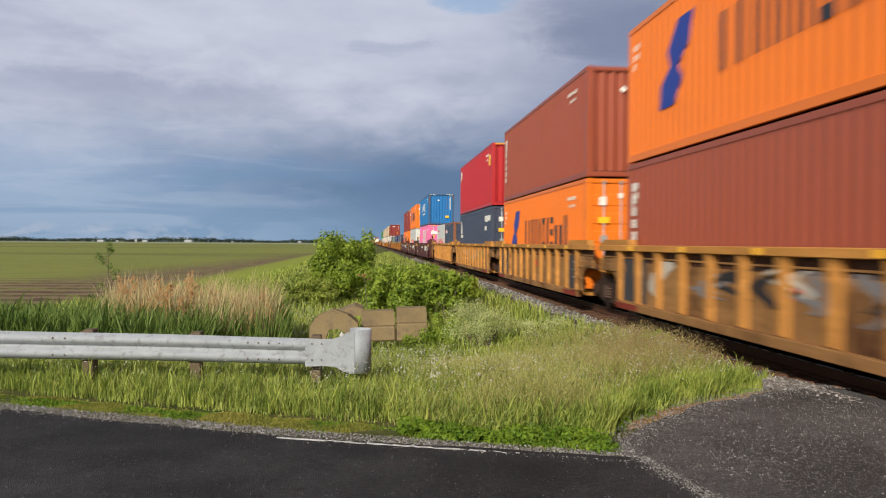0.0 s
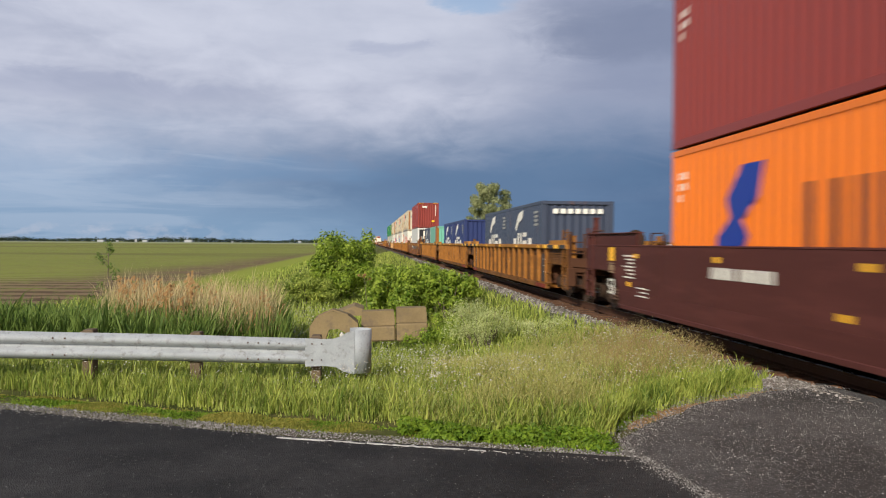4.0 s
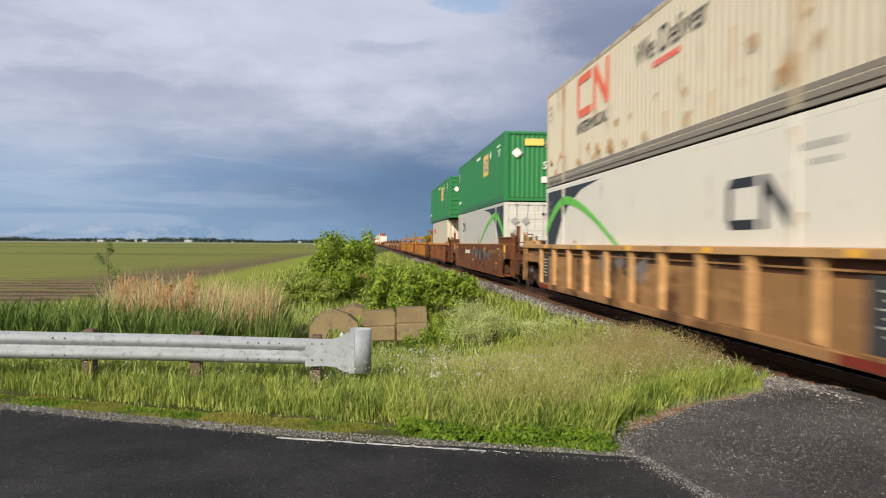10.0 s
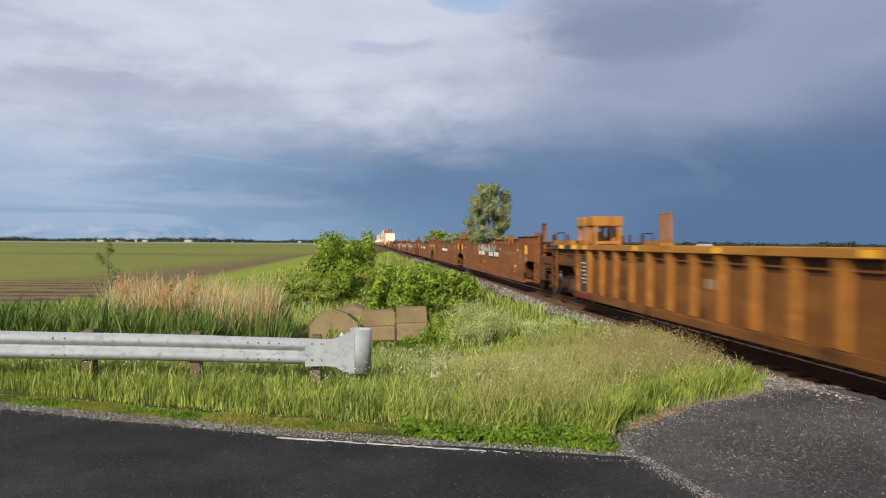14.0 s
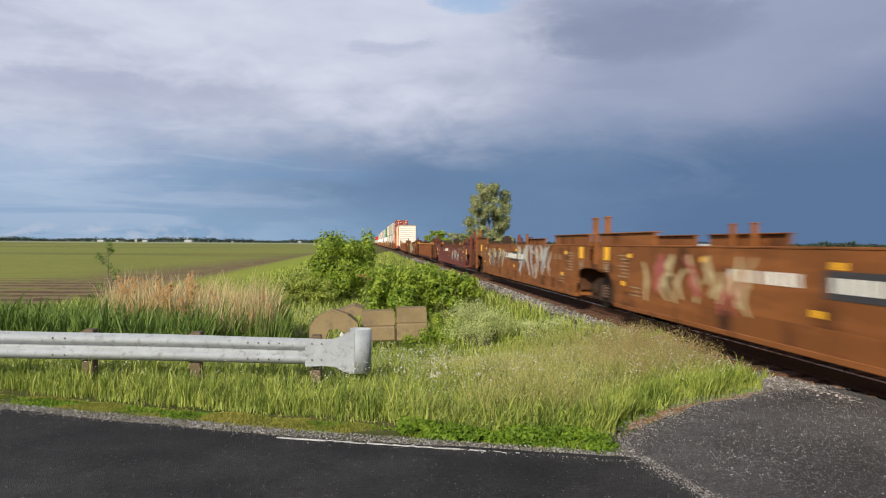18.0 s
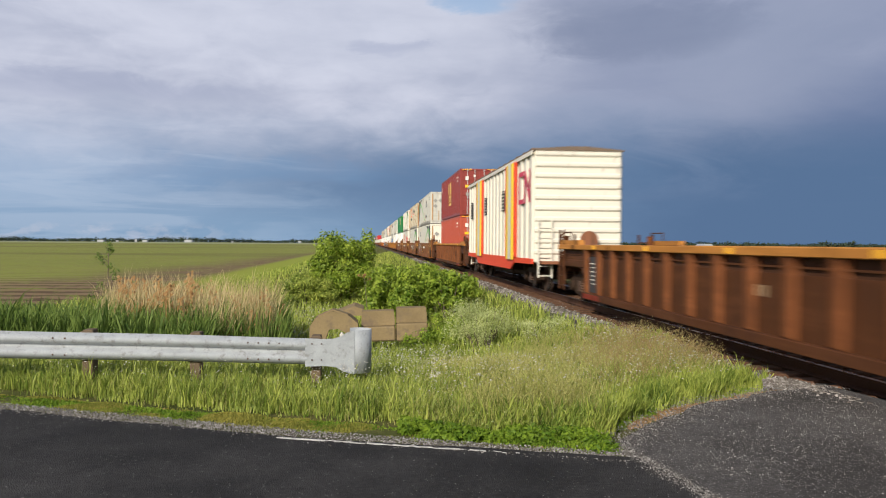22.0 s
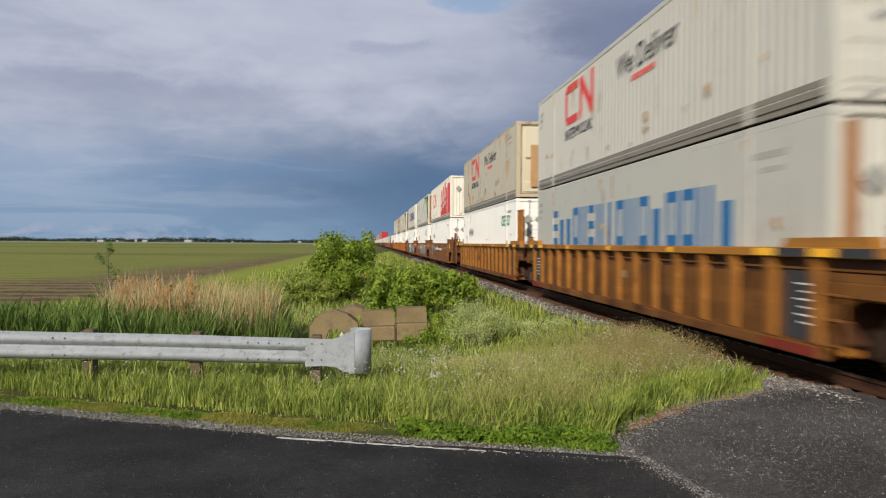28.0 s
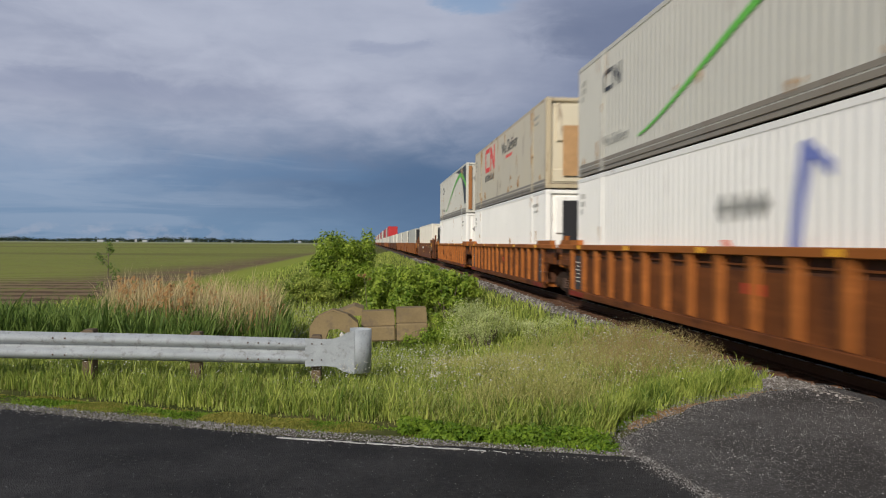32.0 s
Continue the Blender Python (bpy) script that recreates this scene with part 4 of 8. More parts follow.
            part("end_wall", shared(("front", kind), front), body, box, "", at)
    return box


GALV = surface("galvanised_steel", (0.48, 0.49, 0.50), 0.42, 0.7, 0.12, 2.5, 40, 0.1)
RUBBER = surface("black_grille_paint", (0.03, 0.03, 0.033), 0.7, 0, 0.2, 3, 40, 0.1)


# ---- the consist, front to back ----
# coupling, end, coupling, end, style, tone, label, guide posts, bins
UNITS = [
    (-439.4, "j", -423.8, "j", "ribbed", "yellow", "faded yellow ribbed container well car, rust-stained", False, False),
    (-423.8, "j", -408.6, "j", "ribbed", "yellow", "faded yellow ribbed container well car, rust-stained", False, False),
    (-408.6, "j", -392.8, "j", "ribbed", "yellow", "faded yellow ribbed container well car, rust-stained", False, False),
    (-392.8, "j", -374.9, "c", "ribbed", "yellow", "faded yellow ribbed end car with ladders", True, False),
    (-374.9, "c", -353.3, "j", "smooth", "brown", "dark brown smooth-sided well car with white stencils", True, False),
    (-353.3, "j", -333.7, "j", "smooth", "brown", "dark brown smooth-sided well car with white stencils", False, False),
    (-333.7, "j", -312.0, "c", "smooth", "brown", "dark brown smooth-sided well car with white stencils", True, False),
    (-312.0, "c", -290.6, "j", "ribbed", "amber", "weathered amber-yellow ribbed well car", True, False),
    (-290.6, "j", -270.7, "j", "ribbed", "amber", "weathered amber-yellow ribbed well car", False, False),
    (-270.7, "j", -249.7, "c", "ribbed", "amber", "weathered amber-yellow ribbed well car", True, True),
    (-249.7, "c", -225.7, "c", "smooth", "copper", "rust-brown smooth-sided well car, grimy", True, False),
    (-225.7, "c", -204.1, "j", "ribbed", "amber", "weathered amber-yellow ribbed well car", True, False),
    (-204.1, "j", -184.0, "j", "ribbed", "amber", "weathered amber-yellow ribbed well car", False, False),
    (-184.0, "j", -162.5, "c", "ribbed", "amber", "weathered amber-yellow ribbed well car", False, False),
    (-162.5, "c", -138.6, "c", "ribbed", "ochre", "ochre-yellow ribbed well car with graffiti", True, False),
    (-138.6, "c", -115.0, "c", "smooth", "darkrust", "dark rust smooth-sided well car", True, False),
    (-115.0, "c", -95.2, "c", "ribbed", "darkrust", "rusty brown ribbed well car", True, False),
    (-95.2, "c", -73.6, "j", "ribbed", "amber", "empty yellow ribbed well car", True, True),
    (-73.6, "j", -53.9, "j", "ribbed", "amber", "empty yellow ribbed well car", True, True),
    (-53.9, "j", -32.2, "c", "ribbed", "amber", "empty yellow ribbed well car", True, True),
    (-32.2, "c", -10.1, "j", "smooth", "copper", "empty rust-brown smooth-sided well car", True, False),
    (-10.1, "j", 10.3, "j", "smooth", "copper", "empty rust-brown smooth-sided well car", True, False),
    (10.3, "j", 31.4, "c", "smooth", "copper", "empty rust-brown smooth-sided well car", True, False),
    (31.4, "c", 54.1, "j", "smooth", "copper", "empty rust-brown well car with black and white graffiti", True, False),
    (54.1, "j", 73.6, "j", "smooth", "copper", "empty rust-brown well car with pale graffiti", True, False),
    (73.6, "j", 95.0, "c", "smooth", "copper", "empty rust-brown well car with silver graffiti", True, False),
    (95.0, "c", 118.7, "c", "smooth", "maroon", "empty faded maroon low-sided well car", True, False),
    (118.7, "c", 142.0, "c", "ribbed", "darkrust", "empty rusty brown ribbed well car", True, False),
    (142.0, "c", 166.2, "c", "smooth", "rust", "empty rust-brown well car with cream graffiti", True, False),
    (166.2, "c", 189.0, "c", "ribbed", "darkrust", "empty rusty ribbed well car with yellow reflectors", True, False),
    (208.7, "c", 231.6, "c", "ribbed", "darkrust", "rusty brown ribbed well car", True, False),
    (231.6, "c", 253.6, "j", "smooth", "copper", "rust-brown smooth-sided well car", True, False),
    (253.6, "j", 273.4, "j", "smooth", "copper", "rust-brown smooth-sided well car", False, False),
    (273.4, "j", 295.2, "c", "smooth", "copper", "rust-brown smooth-sided well car", True, False),
    (295.2, "c", 319.0, "c", "smooth", "copper", "rust-brown smooth-sided well car", True, False),
    (319.0, "c", 340.8, "j", "ribbed", "amber", "weathered amber-yellow ribbed well car", True, False),
    (340.8, "j", 360.3, "j", "ribbed", "amber", "weathered amber-yellow ribbed well car", True, False),
    (360.3, "j", 382.3, "c", "ribbed", "amber", "weathered amber-yellow ribbed well car", True, True),
    (382.3, "c", 404.0, "j", "smooth", "copper", "rust-brown smooth-sided well car", True, False),
    (404.0, "j", 423.7, "j", "smooth", "copper", "rust-brown well car covered with graffiti", False, False),
    (423.7, "j", 445.6, "c", "smooth", "copper", "rust-brown well car with light blue graffiti", True, False),
    (445.6, "c", 467.2, "j", "ribbed", "orange", "weathered orange ribbed well car", True, False),
    (467.2, "j", 487.0, "j", "ribbed", "orange", "weathered orange ribbed well car", False, False),
    (487.0, "j", 508.9, "c", "ribbed", "orange", "weathered orange ribbed well car", True, False),
    (508.9, "c", 533.0, "c", "smooth", "darkrust", "dark rust smooth-sided well car", True, False),
]
CARS = []


def far_car(q, pitch, tone):
    """A well car far down the train, in its main parts."""
    car = tagged(on_train(new("well_car", None), q + pitch / 2), "weathered container well car far down the train", "well car", "well cars of the train")
    hp = pitch / 2
    for sx in (-1, 1):
        part("side_wall", Shape().prism([(-hp + 0.4, 1.6), (-hp + 0.4, 1.02), (-hp + 1.3, 1.02), (-hp + 1.9, 0.3), (hp - 1.9, 0.3), (hp - 1.3, 1.02), (hp - 0.4, 1.02), (hp - 0.4, 1.6)], sx * 1.38 - 0.05, sx * 1.38 + 0.05, "x"), WELLS[tone], car)
    part("well_floor", Shape().box(-1.33, 1.33, -hp + 0.4, hp - 0.4, 0.3, 0.42), WELLS[tone], car)
    part("truck", shared("far_truck", lambda: Shape().box(-1.05, 1.05, -1.2, 1.2, 0.4, 0.7).cyl((-0.9, 0.46), 0.46, -0.85, 0.85, "x", 14).cyl((0.9, 0.46), 0.46, -0.85, 0.85, "x", 14)), DARKSTEEL, car, "", pose(0, hp, 0))


def far_box(q, z, body, end_mat, label):
    """A container far down the train, in its main parts."""
    L, W, H = KINDS["53"]
    box = tagged(on_train(new("shipping_container", None), q), label, "container", "containers on the train")
    box.location.z = z
    TRAIN[-1] = (box, q, z)
    part("body", shared("far_body", lambda: Shape().box(-W / 2, W / 2, -L / 2 + 0.05, L / 2, 0.0, H - 0.04, 0.02)), body, box)
    part("roof", shared("far_roof", lambda: Shape().box(-W / 2 + 0.03, W / 2 - 0.03, -L / 2, L / 2, H - 0.04, H, 0.01)), body, box)
    part("end_wall", shared("far_end", lambda: Shape().box(-W / 2 + 0.1, W / 2 - 0.1, -L / 2, -L / 2 + 0.06, 0.1, H - 0.1, 0.01)), end_mat, box)


for i, (a, ea, b, eb, style, tone, label, posts, bins) in enumerate(UNITS):
    CARS.append(well_car(a, ea, b, eb, style, tone, label, i, posts, bins, 0.28 if tone == "maroon" else 0.0))
q = 533.0
for i in range(27):
    pitch = (22.0, 19.7, 21.8)[i % 3]
    far_car(q, pitch, "rust" if i % 6 > 2 else "orange")
    q += pitch

P = {
    "hl_orange": paint("orange_container_paint", (226, 116, 22), 0.05),
    "brown": paint("red_brown_container_paint", (148, 72, 48), 0.1),
    "redbrown": paint("oxide_red_container_paint", (132, 50, 42), 0.1),
    "red": paint("bright_red_container_paint", (176, 34, 38), 0.05),
    "darkblue": paint("slate_blue_container_paint", (58, 66, 84), 0.15),
    "blue": paint("azure_blue_container_paint", (28, 108, 170), 0.2),
    "pink": paint("magenta_pink_container_paint", (226, 110, 160), 0.0),
    "white": paint("white_container_paint", (212, 211, 206), 0.05),
    "cleanwhite": paint("clean_white_container_paint", (226, 220, 206), 0.12),
    "cream": paint("grimy_cream_container_paint", (206, 196, 172), 0.3),
    "blueframe": paint("rusting_blue_frame_paint", (52, 84, 116), 0.75),
    "dingy": paint("dingy_tan_frame_paint", (186, 172, 144), 0.5),
    "greywhite": paint("dusty_grey_white_paint", (194, 192, 182), 0.18),
    "navy": paint("navy_blue_container_paint", (34, 48, 96), 0.1),
    "teal": paint("sea_green_container_paint", (108, 172, 150), 0.22),
    "green": paint("deep_green_container_paint", (34, 116, 60), 0.03),
    "oxide": paint("oxide_orange_container_paint", (172, 76, 54), 0.1),
    "railgrey": paint("grimy_grey_bottom_rail", (134, 126, 112), 0.35),
    "brightwhite": paint("bright_white_container_paint", (238, 236, 231), 0.02),
    "rustframe": paint("rusty_container_frame", (132, 84, 58), 0.5),
    "black": surface("charcoal_graphic", srgb(44, 48, 54), 0.5, 0, 0.1, 2, 30, 0.03),
    "bluegfx": surface("blue_graphic", srgb(32, 60, 150), 0.5, 0, 0.08, 2, 30, 0.03),
    "skygfx": surface("sky_blue_graphic", srgb(38, 108, 164), 0.5, 0, 0.08, 2, 30, 0.03),
    "redgfx": surface("red_graphic", srgb(226, 62, 54), 0.5, 0, 0.08, 2, 30, 0.03),
    "orangegfx": surface("vermilion_graphic", srgb(232, 108, 70), 0.5, 0, 0.08, 2, 30, 0.03),
    "greengfx": surface("lime_green_graphic", srgb(104, 190, 70), 0.5, 0, 0.08, 2, 30, 0.03),
    "yellowgfx": surface("straw_yellow_graphic", srgb(236, 196, 100), 0.5, 0, 0.08, 2, 30, 0.03),
    "pinkgfx": surface("crimson_graphic", srgb(198, 50, 82), 0.5, 0, 0.08, 2, 30, 0.03),
}
BASE = 0.45          # height of a container's base in the well
SECOND = BASE + 2.896 + 0.045

# near end, kind, (upper: paint, near end, label), (lower: paint, near end, label)
STACKS = [
    (-437.68, "40", ("hl_orange", "door", "orange steel container with dark lettering blocks"), ("brown", "front", "red-brown corrugated steel container")),
    (-422.31, "40", ("brown", "front", "red-brown corrugated steel container"), ("hl_orange", "door", "orange steel container with dark lettering blocks")),
    (-406.9, "40", ("red", "front", "bright red corrugated steel container"), ("darkblue", "door", "slate-blue steel container with white markings")),
    (-369.27, "40", ("blue", "front", "azure blue corrugated steel container, scuffed"), ("pink", "door", "magenta-pink steel container with huge white blocks")),
    (-349.75, "40", ("hl_orange", "door", "orange steel container with dark lettering blocks"), ("white", "door", "white steel container with red lettering blocks")),
    (-330.0, "40", ("redbrown", "door", "oxide-red steel container with galvanised lock rods"), ("hl_orange", "door", "orange steel container with dark lettering blocks")),
    (-243.23, "40", ("redbrown", "front", "oxide-red corrugated steel container"), ("white", "reefer", "white refrigerated container with exposed cooling unit")),
    (-221.7, "53", ("cream", "front", "grimy cream long domestic container, rust-streaked"), ("cleanwhite", "front", "white long container with red bottle graphic")),
    (-201.95, "53", ("cream", "front", "grimy cream long domestic container, rust-streaked"), ("cleanwhite", "door", "white long container with blue and red arc graphic")),
    (-182.3, "53", ("cream", "front", "grimy cream long domestic container, rust-streaked"), ("cleanwhite", "reefer", "white refrigerated container with crimson and blue stripes")),
    (-158.6, "53", ("cream", "front", "grimy cream long domestic container, rust-streaked"), ("cleanwhite", "door", "white long container with dark corner and green swoosh")),
    (-134.9, "53", ("green", "front", "deep green long domestic container with yellow badge"), ("greywhite", "door", "dusty white container with green swoosh")),
    (213.9, "40", ("redbrown", "door", "oxide-red steel container with straw-yellow graphic"), ("oxide", "door", "oxide-orange steel container with lock rods")),
    (235.75, "53", ("greywhite", "door", "dusty grey-white container with green swoosh"), ("cleanwhite", "front", "white container with dark corner and green swoosh")),
    (255.4, "53", ("cream", "front", "grimy cream long domestic container"), ("cleanwhite", "front", "white container with dark corner and green swoosh")),
    (275.2, "53", ("cleanwhite", "front", "white container with dark corner and green swoosh, rusty"), ("cleanwhite", "front", "white long container with red bottle graphic")),
    (298.8, "53", ("green", "front", "deep green long domestic container with yellow badge"), ("cleanwhite", "door", "clean white long container with diamond placards")),
    (323.0, "53", ("greywhite", "door", "dusty grey-white container with green swoosh"), ("cleanwhite", "door", "clean white long container")),
    (342.4, "53", ("greywhite", "door", "dusty grey-white long domestic container"), ("greywhite", "front", "dusty white container with sky-blue lettering blocks")),
    (362.3, "53", ("cream", "reefer", "grimy refrigerated container with rust-stained end"), ("cleanwhite", "door", "clean white long container with diamond placards")),
    (386.0, "53", ("cleanwhite", "front", "white long container with red bottle graphic"), ("cleanwhite", "door", "clean white container with diamond placards")),
    (405.75, "53", ("greywhite", "front", "dusty container with dark corner and green swoosh"), ("cleanwhite", "door", "clean white long container with diamond placards")),
    (425.5, "53", ("cleanwhite", "reefer", "dusty refrigerated container with dark lettering blocks"), ("cleanwhite", "door", "clean white long container with diamond placards")),
    (449.15, "53", ("greywhite", "front", "dusty container with dark corner and green swoosh"), ("cleanwhite", "door", "clean white container with blue arrow graphic")),
    (469.05, "53", ("cream", "reefer", "grimy cream refrigerated container"), ("cleanwhite", "reefer", "white refrigerated container with dark grille")),
    (488.95, "53", ("greywhite", "front", "dusty container with dark corner and green swoosh"), ("cleanwhite", "front", "clean white long container")),
]
UP, DOWN = [], []
for near, kind, (pu, eu, lu), (pl, el_, ll) in STACKS:
    mid = near + KINDS[kind][0] / 2
    UP.append(container(mid, kind, SECOND, P[pu], lu, eu, "front", P["dingy"] if pu == "cream" else P["blueframe"] if pu == "blue" else None, 0, pu in ("white",) or eu == "reefer", P["railgrey"] if kind == "53" and pu != "green" else None))
    # later white boxes get a brighter paint to offset the lowered exposure
    late = near > 297.0
    DOWN.append(container(mid, kind, BASE, P["brightwhite"] if late and pl == "cleanwhite" else P[pl], ll, el_, "front", None, 0, pl == "white" or kind == "53" and not (late and pl == "cleanwhite")))
# singles and pairs of short boxes
SINGLES = {}
for name, near, kind, z, pnt, end, label in [
    ("s3n", -391.0, "20", BASE, "darkblue", "door", "slate-blue twenty-foot container, rusty frame"),
    ("s3f", -384.85, "20", BASE, "white", "front", "cream-white short container with red lettering blocks"),
    ("s7n", -307.0, "20", BASE, "darkblue", "front", "slate-blue short container with white letter blocks"),
    ("s7f", -300.85, "20", BASE, "darkblue", "front", "plain slate-blue short steel container"),
    ("s8n", -286.6, "20", BASE, "navy", "front", "navy blue short container with white graphic"),
    ("s8f", -280.45, "20", BASE, "navy", "front", "navy blue short container with white graphic"),
    ("s9n", -266.97, "20", BASE, "teal", "front", "sea-green short container, rusty corner posts"),
    ("s9f", -260.75, "20", BASE, "darkblue", "front", "dark blue short container with white graphic"),
    ("s16u", -113.2, "53", SECOND, "green", "slats", "deep green long container with horizontally ribbed end"),
    ("s16l", -111.3, "40", BASE, "cream", "front", "dingy cream corrugated container with red block logo"),
    ("j", 513.1, "53", BASE, "cleanwhite", "reefer", "white refrigerated container with dark grille"),
]:
    SINGLES[name] = container(near + KINDS[kind][0] / 2, kind, z, P[pnt], label, end, "front", P["rustframe"] if name == "s3n" else None, 0, pnt in ("white",) or name in ("s16l", "s9n"), None, P["rustframe"] if name == "s9n" else None)
q = 533.0
for i in range(27):
    pitch = (22.0, 19.7, 21.8)[i % 3]
    c = q + pitch / 2 + (1.0, 0.0, -1.0)[i % 3]
    far_box(c, BASE, P["cleanwhite" if i % 5 else "greywhite"], RUBBER if i < 3 else P["greywhite"], "white long container far down the train")
    if i > 5:
        pu = ("red", "greywhite", "cleanwhite", "redbrown")[(i * 7) % 4] if i > 6 else "red"
        far_box(c, SECOND, P[pu], P[pu], "long container stacked far down the train")
    q += pitch


BOXROOF = surface("dull_brown_roof_paint", srgb(112, 98, 86), 0.8, 0, 0.2, 1, 20, 0.1, RUST, 0.3)


def boxcar():
    """The white insulated boxcar with red and yellow bands."""
    car = on_train(new("boxcar", None), 199.2)
    tagged(car, "white insulated boxcar with red and yellow door bands", "boxcar")
    W_, L2, z0, z1 = 1.52, 8.0, 1.0, 4.75
    white = paint("white_boxcar_paint", (216, 211, 198), 0.15)
    orange = surface("orange_red_sill_paint", srgb(222, 72, 42), 0.5, 0, 0.1, 2, 30, 0.05, RUST, 0.1)
    yel = surface("yellow_band_paint", srgb(240, 206, 60), 0.5, 0, 0.08, 2, 30, 0.05)
    grey = paint("grey_white_door_paint", (206, 206, 200), 0.1)
    part("body", Shape().box(-W_ + 0.05, W_ - 0.05, -L2, L2, z0, z1, 0.03), white, car)
    part("roof", Shape().prism([(-W_ - 0.03, z1 - 0.06), (W_ + 0.03, z1 - 0.06), (W_ + 0.03, z1 - 0.01), (0.3, z1 + 0.09), (-0.3, z1 + 0.09), (-W_ - 0.03, z1 - 0.01)], -L2 - 0.05, L2 + 0.05, "y"), BOXROOF, car, "dull brown ribbed roof")
    for i in range(13):
        part("roof_rib", shared("roof_rib", lambda: Shape().box(-W_, W_, -0.06, 0.06, z1 - 0.02, z1 + 0.06, 0.02)), BOXROOF, car, "", pose(0, -L2 + 0.4 + i * (2 * L2 - 0.8) / 12, 0))
    for sx in (-1, 1):
        for i in range(19):
            y = -L2 + 0.25 + i * (2 * L2 - 0.5) / 18
            part("side_post", shared("side_post", lambda: Shape().box(-0.04, 0.04, -0.13, 0.13, z0 + 0.05, z1 - 0.1, 0.02)), white, car, "", pose(sx * (W_ - 0.03), y, 0))
        part("side_sill", Shape().prism([(-L2, 1.12), (-L2, 0.95), (-4.9, 0.92), (-4.2, 0.66), (4.2, 0.66), (4.9, 0.92), (L2, 0.95), (L2, 1.12)], sx * W_ - 0.03, sx * W_ + 0.03, "x"), orange, car, "orange-red side sill")
        dr = part("plug_door", Shape().box(sx * (W_ + 0.05) - 0.03, sx * (W_ + 0.05) + 0.03, 2.65, 4.75, z0 + 0.12, z1 - 0.15, 0.02), orange, car, "red door panel")
        dr2 = part("plug_door", Shape().box(sx * (W_ + 0.05) - 0.03, sx * (W_ + 0.05) + 0.03, -5.4, -3.3, z0 + 0.12, z1 - 0.15, 0.02), orange, car, "red centre door panel")
        for (a, b, m) in ((4.0, 4.4, yel), (3.0, 3.4, yel), (3.4, 4.0, grey), (-5.0, -4.6, yel), (-4.1, -3.7, yel), (-4.6, -4.1, grey)):
            part("band", Shape().box(sx * (W_ + 0.09) - 0.02, sx * (W_ + 0.09) + 0.02, a, b, z0 + 0.02, z1 - 0.17, 0.01), m, car)
        for y, zc in ((-2.7, 3.3), (1.9, 3.3), (6.6, 3.3)):
            v = part("vent", Shape().box(sx * (W_ + 0.03) - 0.03, sx * (W_ + 0.03) + 0.03, y - 0.28, y + 0.28, zc - 0.4, zc + 0.4, 0.01), RUBBER, car, "dark louvred vent")
            for i in range(6):
                part("louvre", shared("louvre", lambda: Shape().box(-0.03, 0.03, -0.26, 0.26, -0.02, 0.02)), white, v, "", pose(sx * (W_ + 0.06), y, zc - 0.33 + i * 0.13))
    # open frame and zigzag emblem
    z_, h_, t_ = 3.0, 1.12, 0.16
    for pts in (rect(-5.96, -5.8, z_, z_ + h_), rect(-6.7, -5.96, z_ + h_ - t_, z_ + h_), rect(-6.7, -5.96, z_, z_ + t_), rect(-6.96, -6.8, z_, z_ + h_), [(-6.96, z_ + h_), (-6.96, z_ + h_ * 0.72), (-7.6, z_), (-7.6, z_ + h_ * 0.28)], rect(-7.76, -7.6, z_, z_ + h_)):
        plate("emblem_bar", car, P["pinkgfx"], pts, -W_ - 0.045)
    for s in (-1, 1):
        for i in range(10):
            part("end_rib", shared("box_end_rib", lambda: Shape().box(-W_ + 0.05, W_ - 0.05, -0.06, 0.06, -0.09, 0.09, 0.05)), white, car, "", pose(0, s * L2, z0 + 0.35 + i * 0.36))
        truck(car, s * (L2 - 2.0))
        part("coupler", Shape().box(-0.12, 0.12, min(s * L2, s * 9.6), max(s * L2, s * 9.6), 0.74, 0.98, 0.03), DARKSTEEL, car)
        part("end_platform", Shape().box(-1.3, 1.3, min(s * L2, s * 8.45), max(s * L2, s * 8.45), 0.95, 1.05, 0.01), P["rustframe"], car)
        lad = Shape()
        for xx in (-1.35, -0.9):
            lad.box(xx - 0.02, xx + 0.02, s * 8.12 - 0.03, s * 8.12 + 0.03, 0.5, 2.4)
        for k in range(6):
            lad.box(-1.35, -0.9, s * 8.12 - 0.015, s * 8.12 + 0.015, 0.55 + k * 0.32, 0.58 + k * 0.32)
        part("ladder", lad, white, car)
    part("brake_wheel", Shape().cyl((0.3, 1.75), 0.3, -L2 - 0.32, -L2 - 0.28, "y", 18).box(0.05, 0.6, -L2 - 0.3, -L2 - 0.05, 1.1, 1.5, 0.03), P["rustframe"], car)
    part("roof_fascia", Shape().box(-W_ - 0.05, -W_ - 0.02, -L2 - 0.03, L2 + 0.03, z1 - 0.2, z1 - 0.06, 0.006), white, car)
    # underframe made a deep dark box, so no lit ground shows beneath
    part("underframe", Shape().box(-0.85, 0.85, -3.8, 3.8, 0.4, 0.98, 0.05).box(-1.3, 1.3, -3.2, -3.0, 0.6, 1.0).box(-1.3, 1.3, 3.0, 3.2, 0.6, 1.0), DARKSTEEL, car)
    part("centre_sill", Shape().box(-0.35, 0.35, -L2, L2, 0.75, 1.0, 0.02).box(-0.9, -0.4, -1.5, 0.5, 0.35, 0.75, 0.05), DARKSTEEL, car)


boxcar()


# ---- markings on the containers ----
def side_of(box):
    """Length, and the x of the outer face, of a container's roadside wall."""
    L, W, H = KINDS["20" if "20" in box["size"] else box["size"]]
    return L, -W / 2 + 0.001


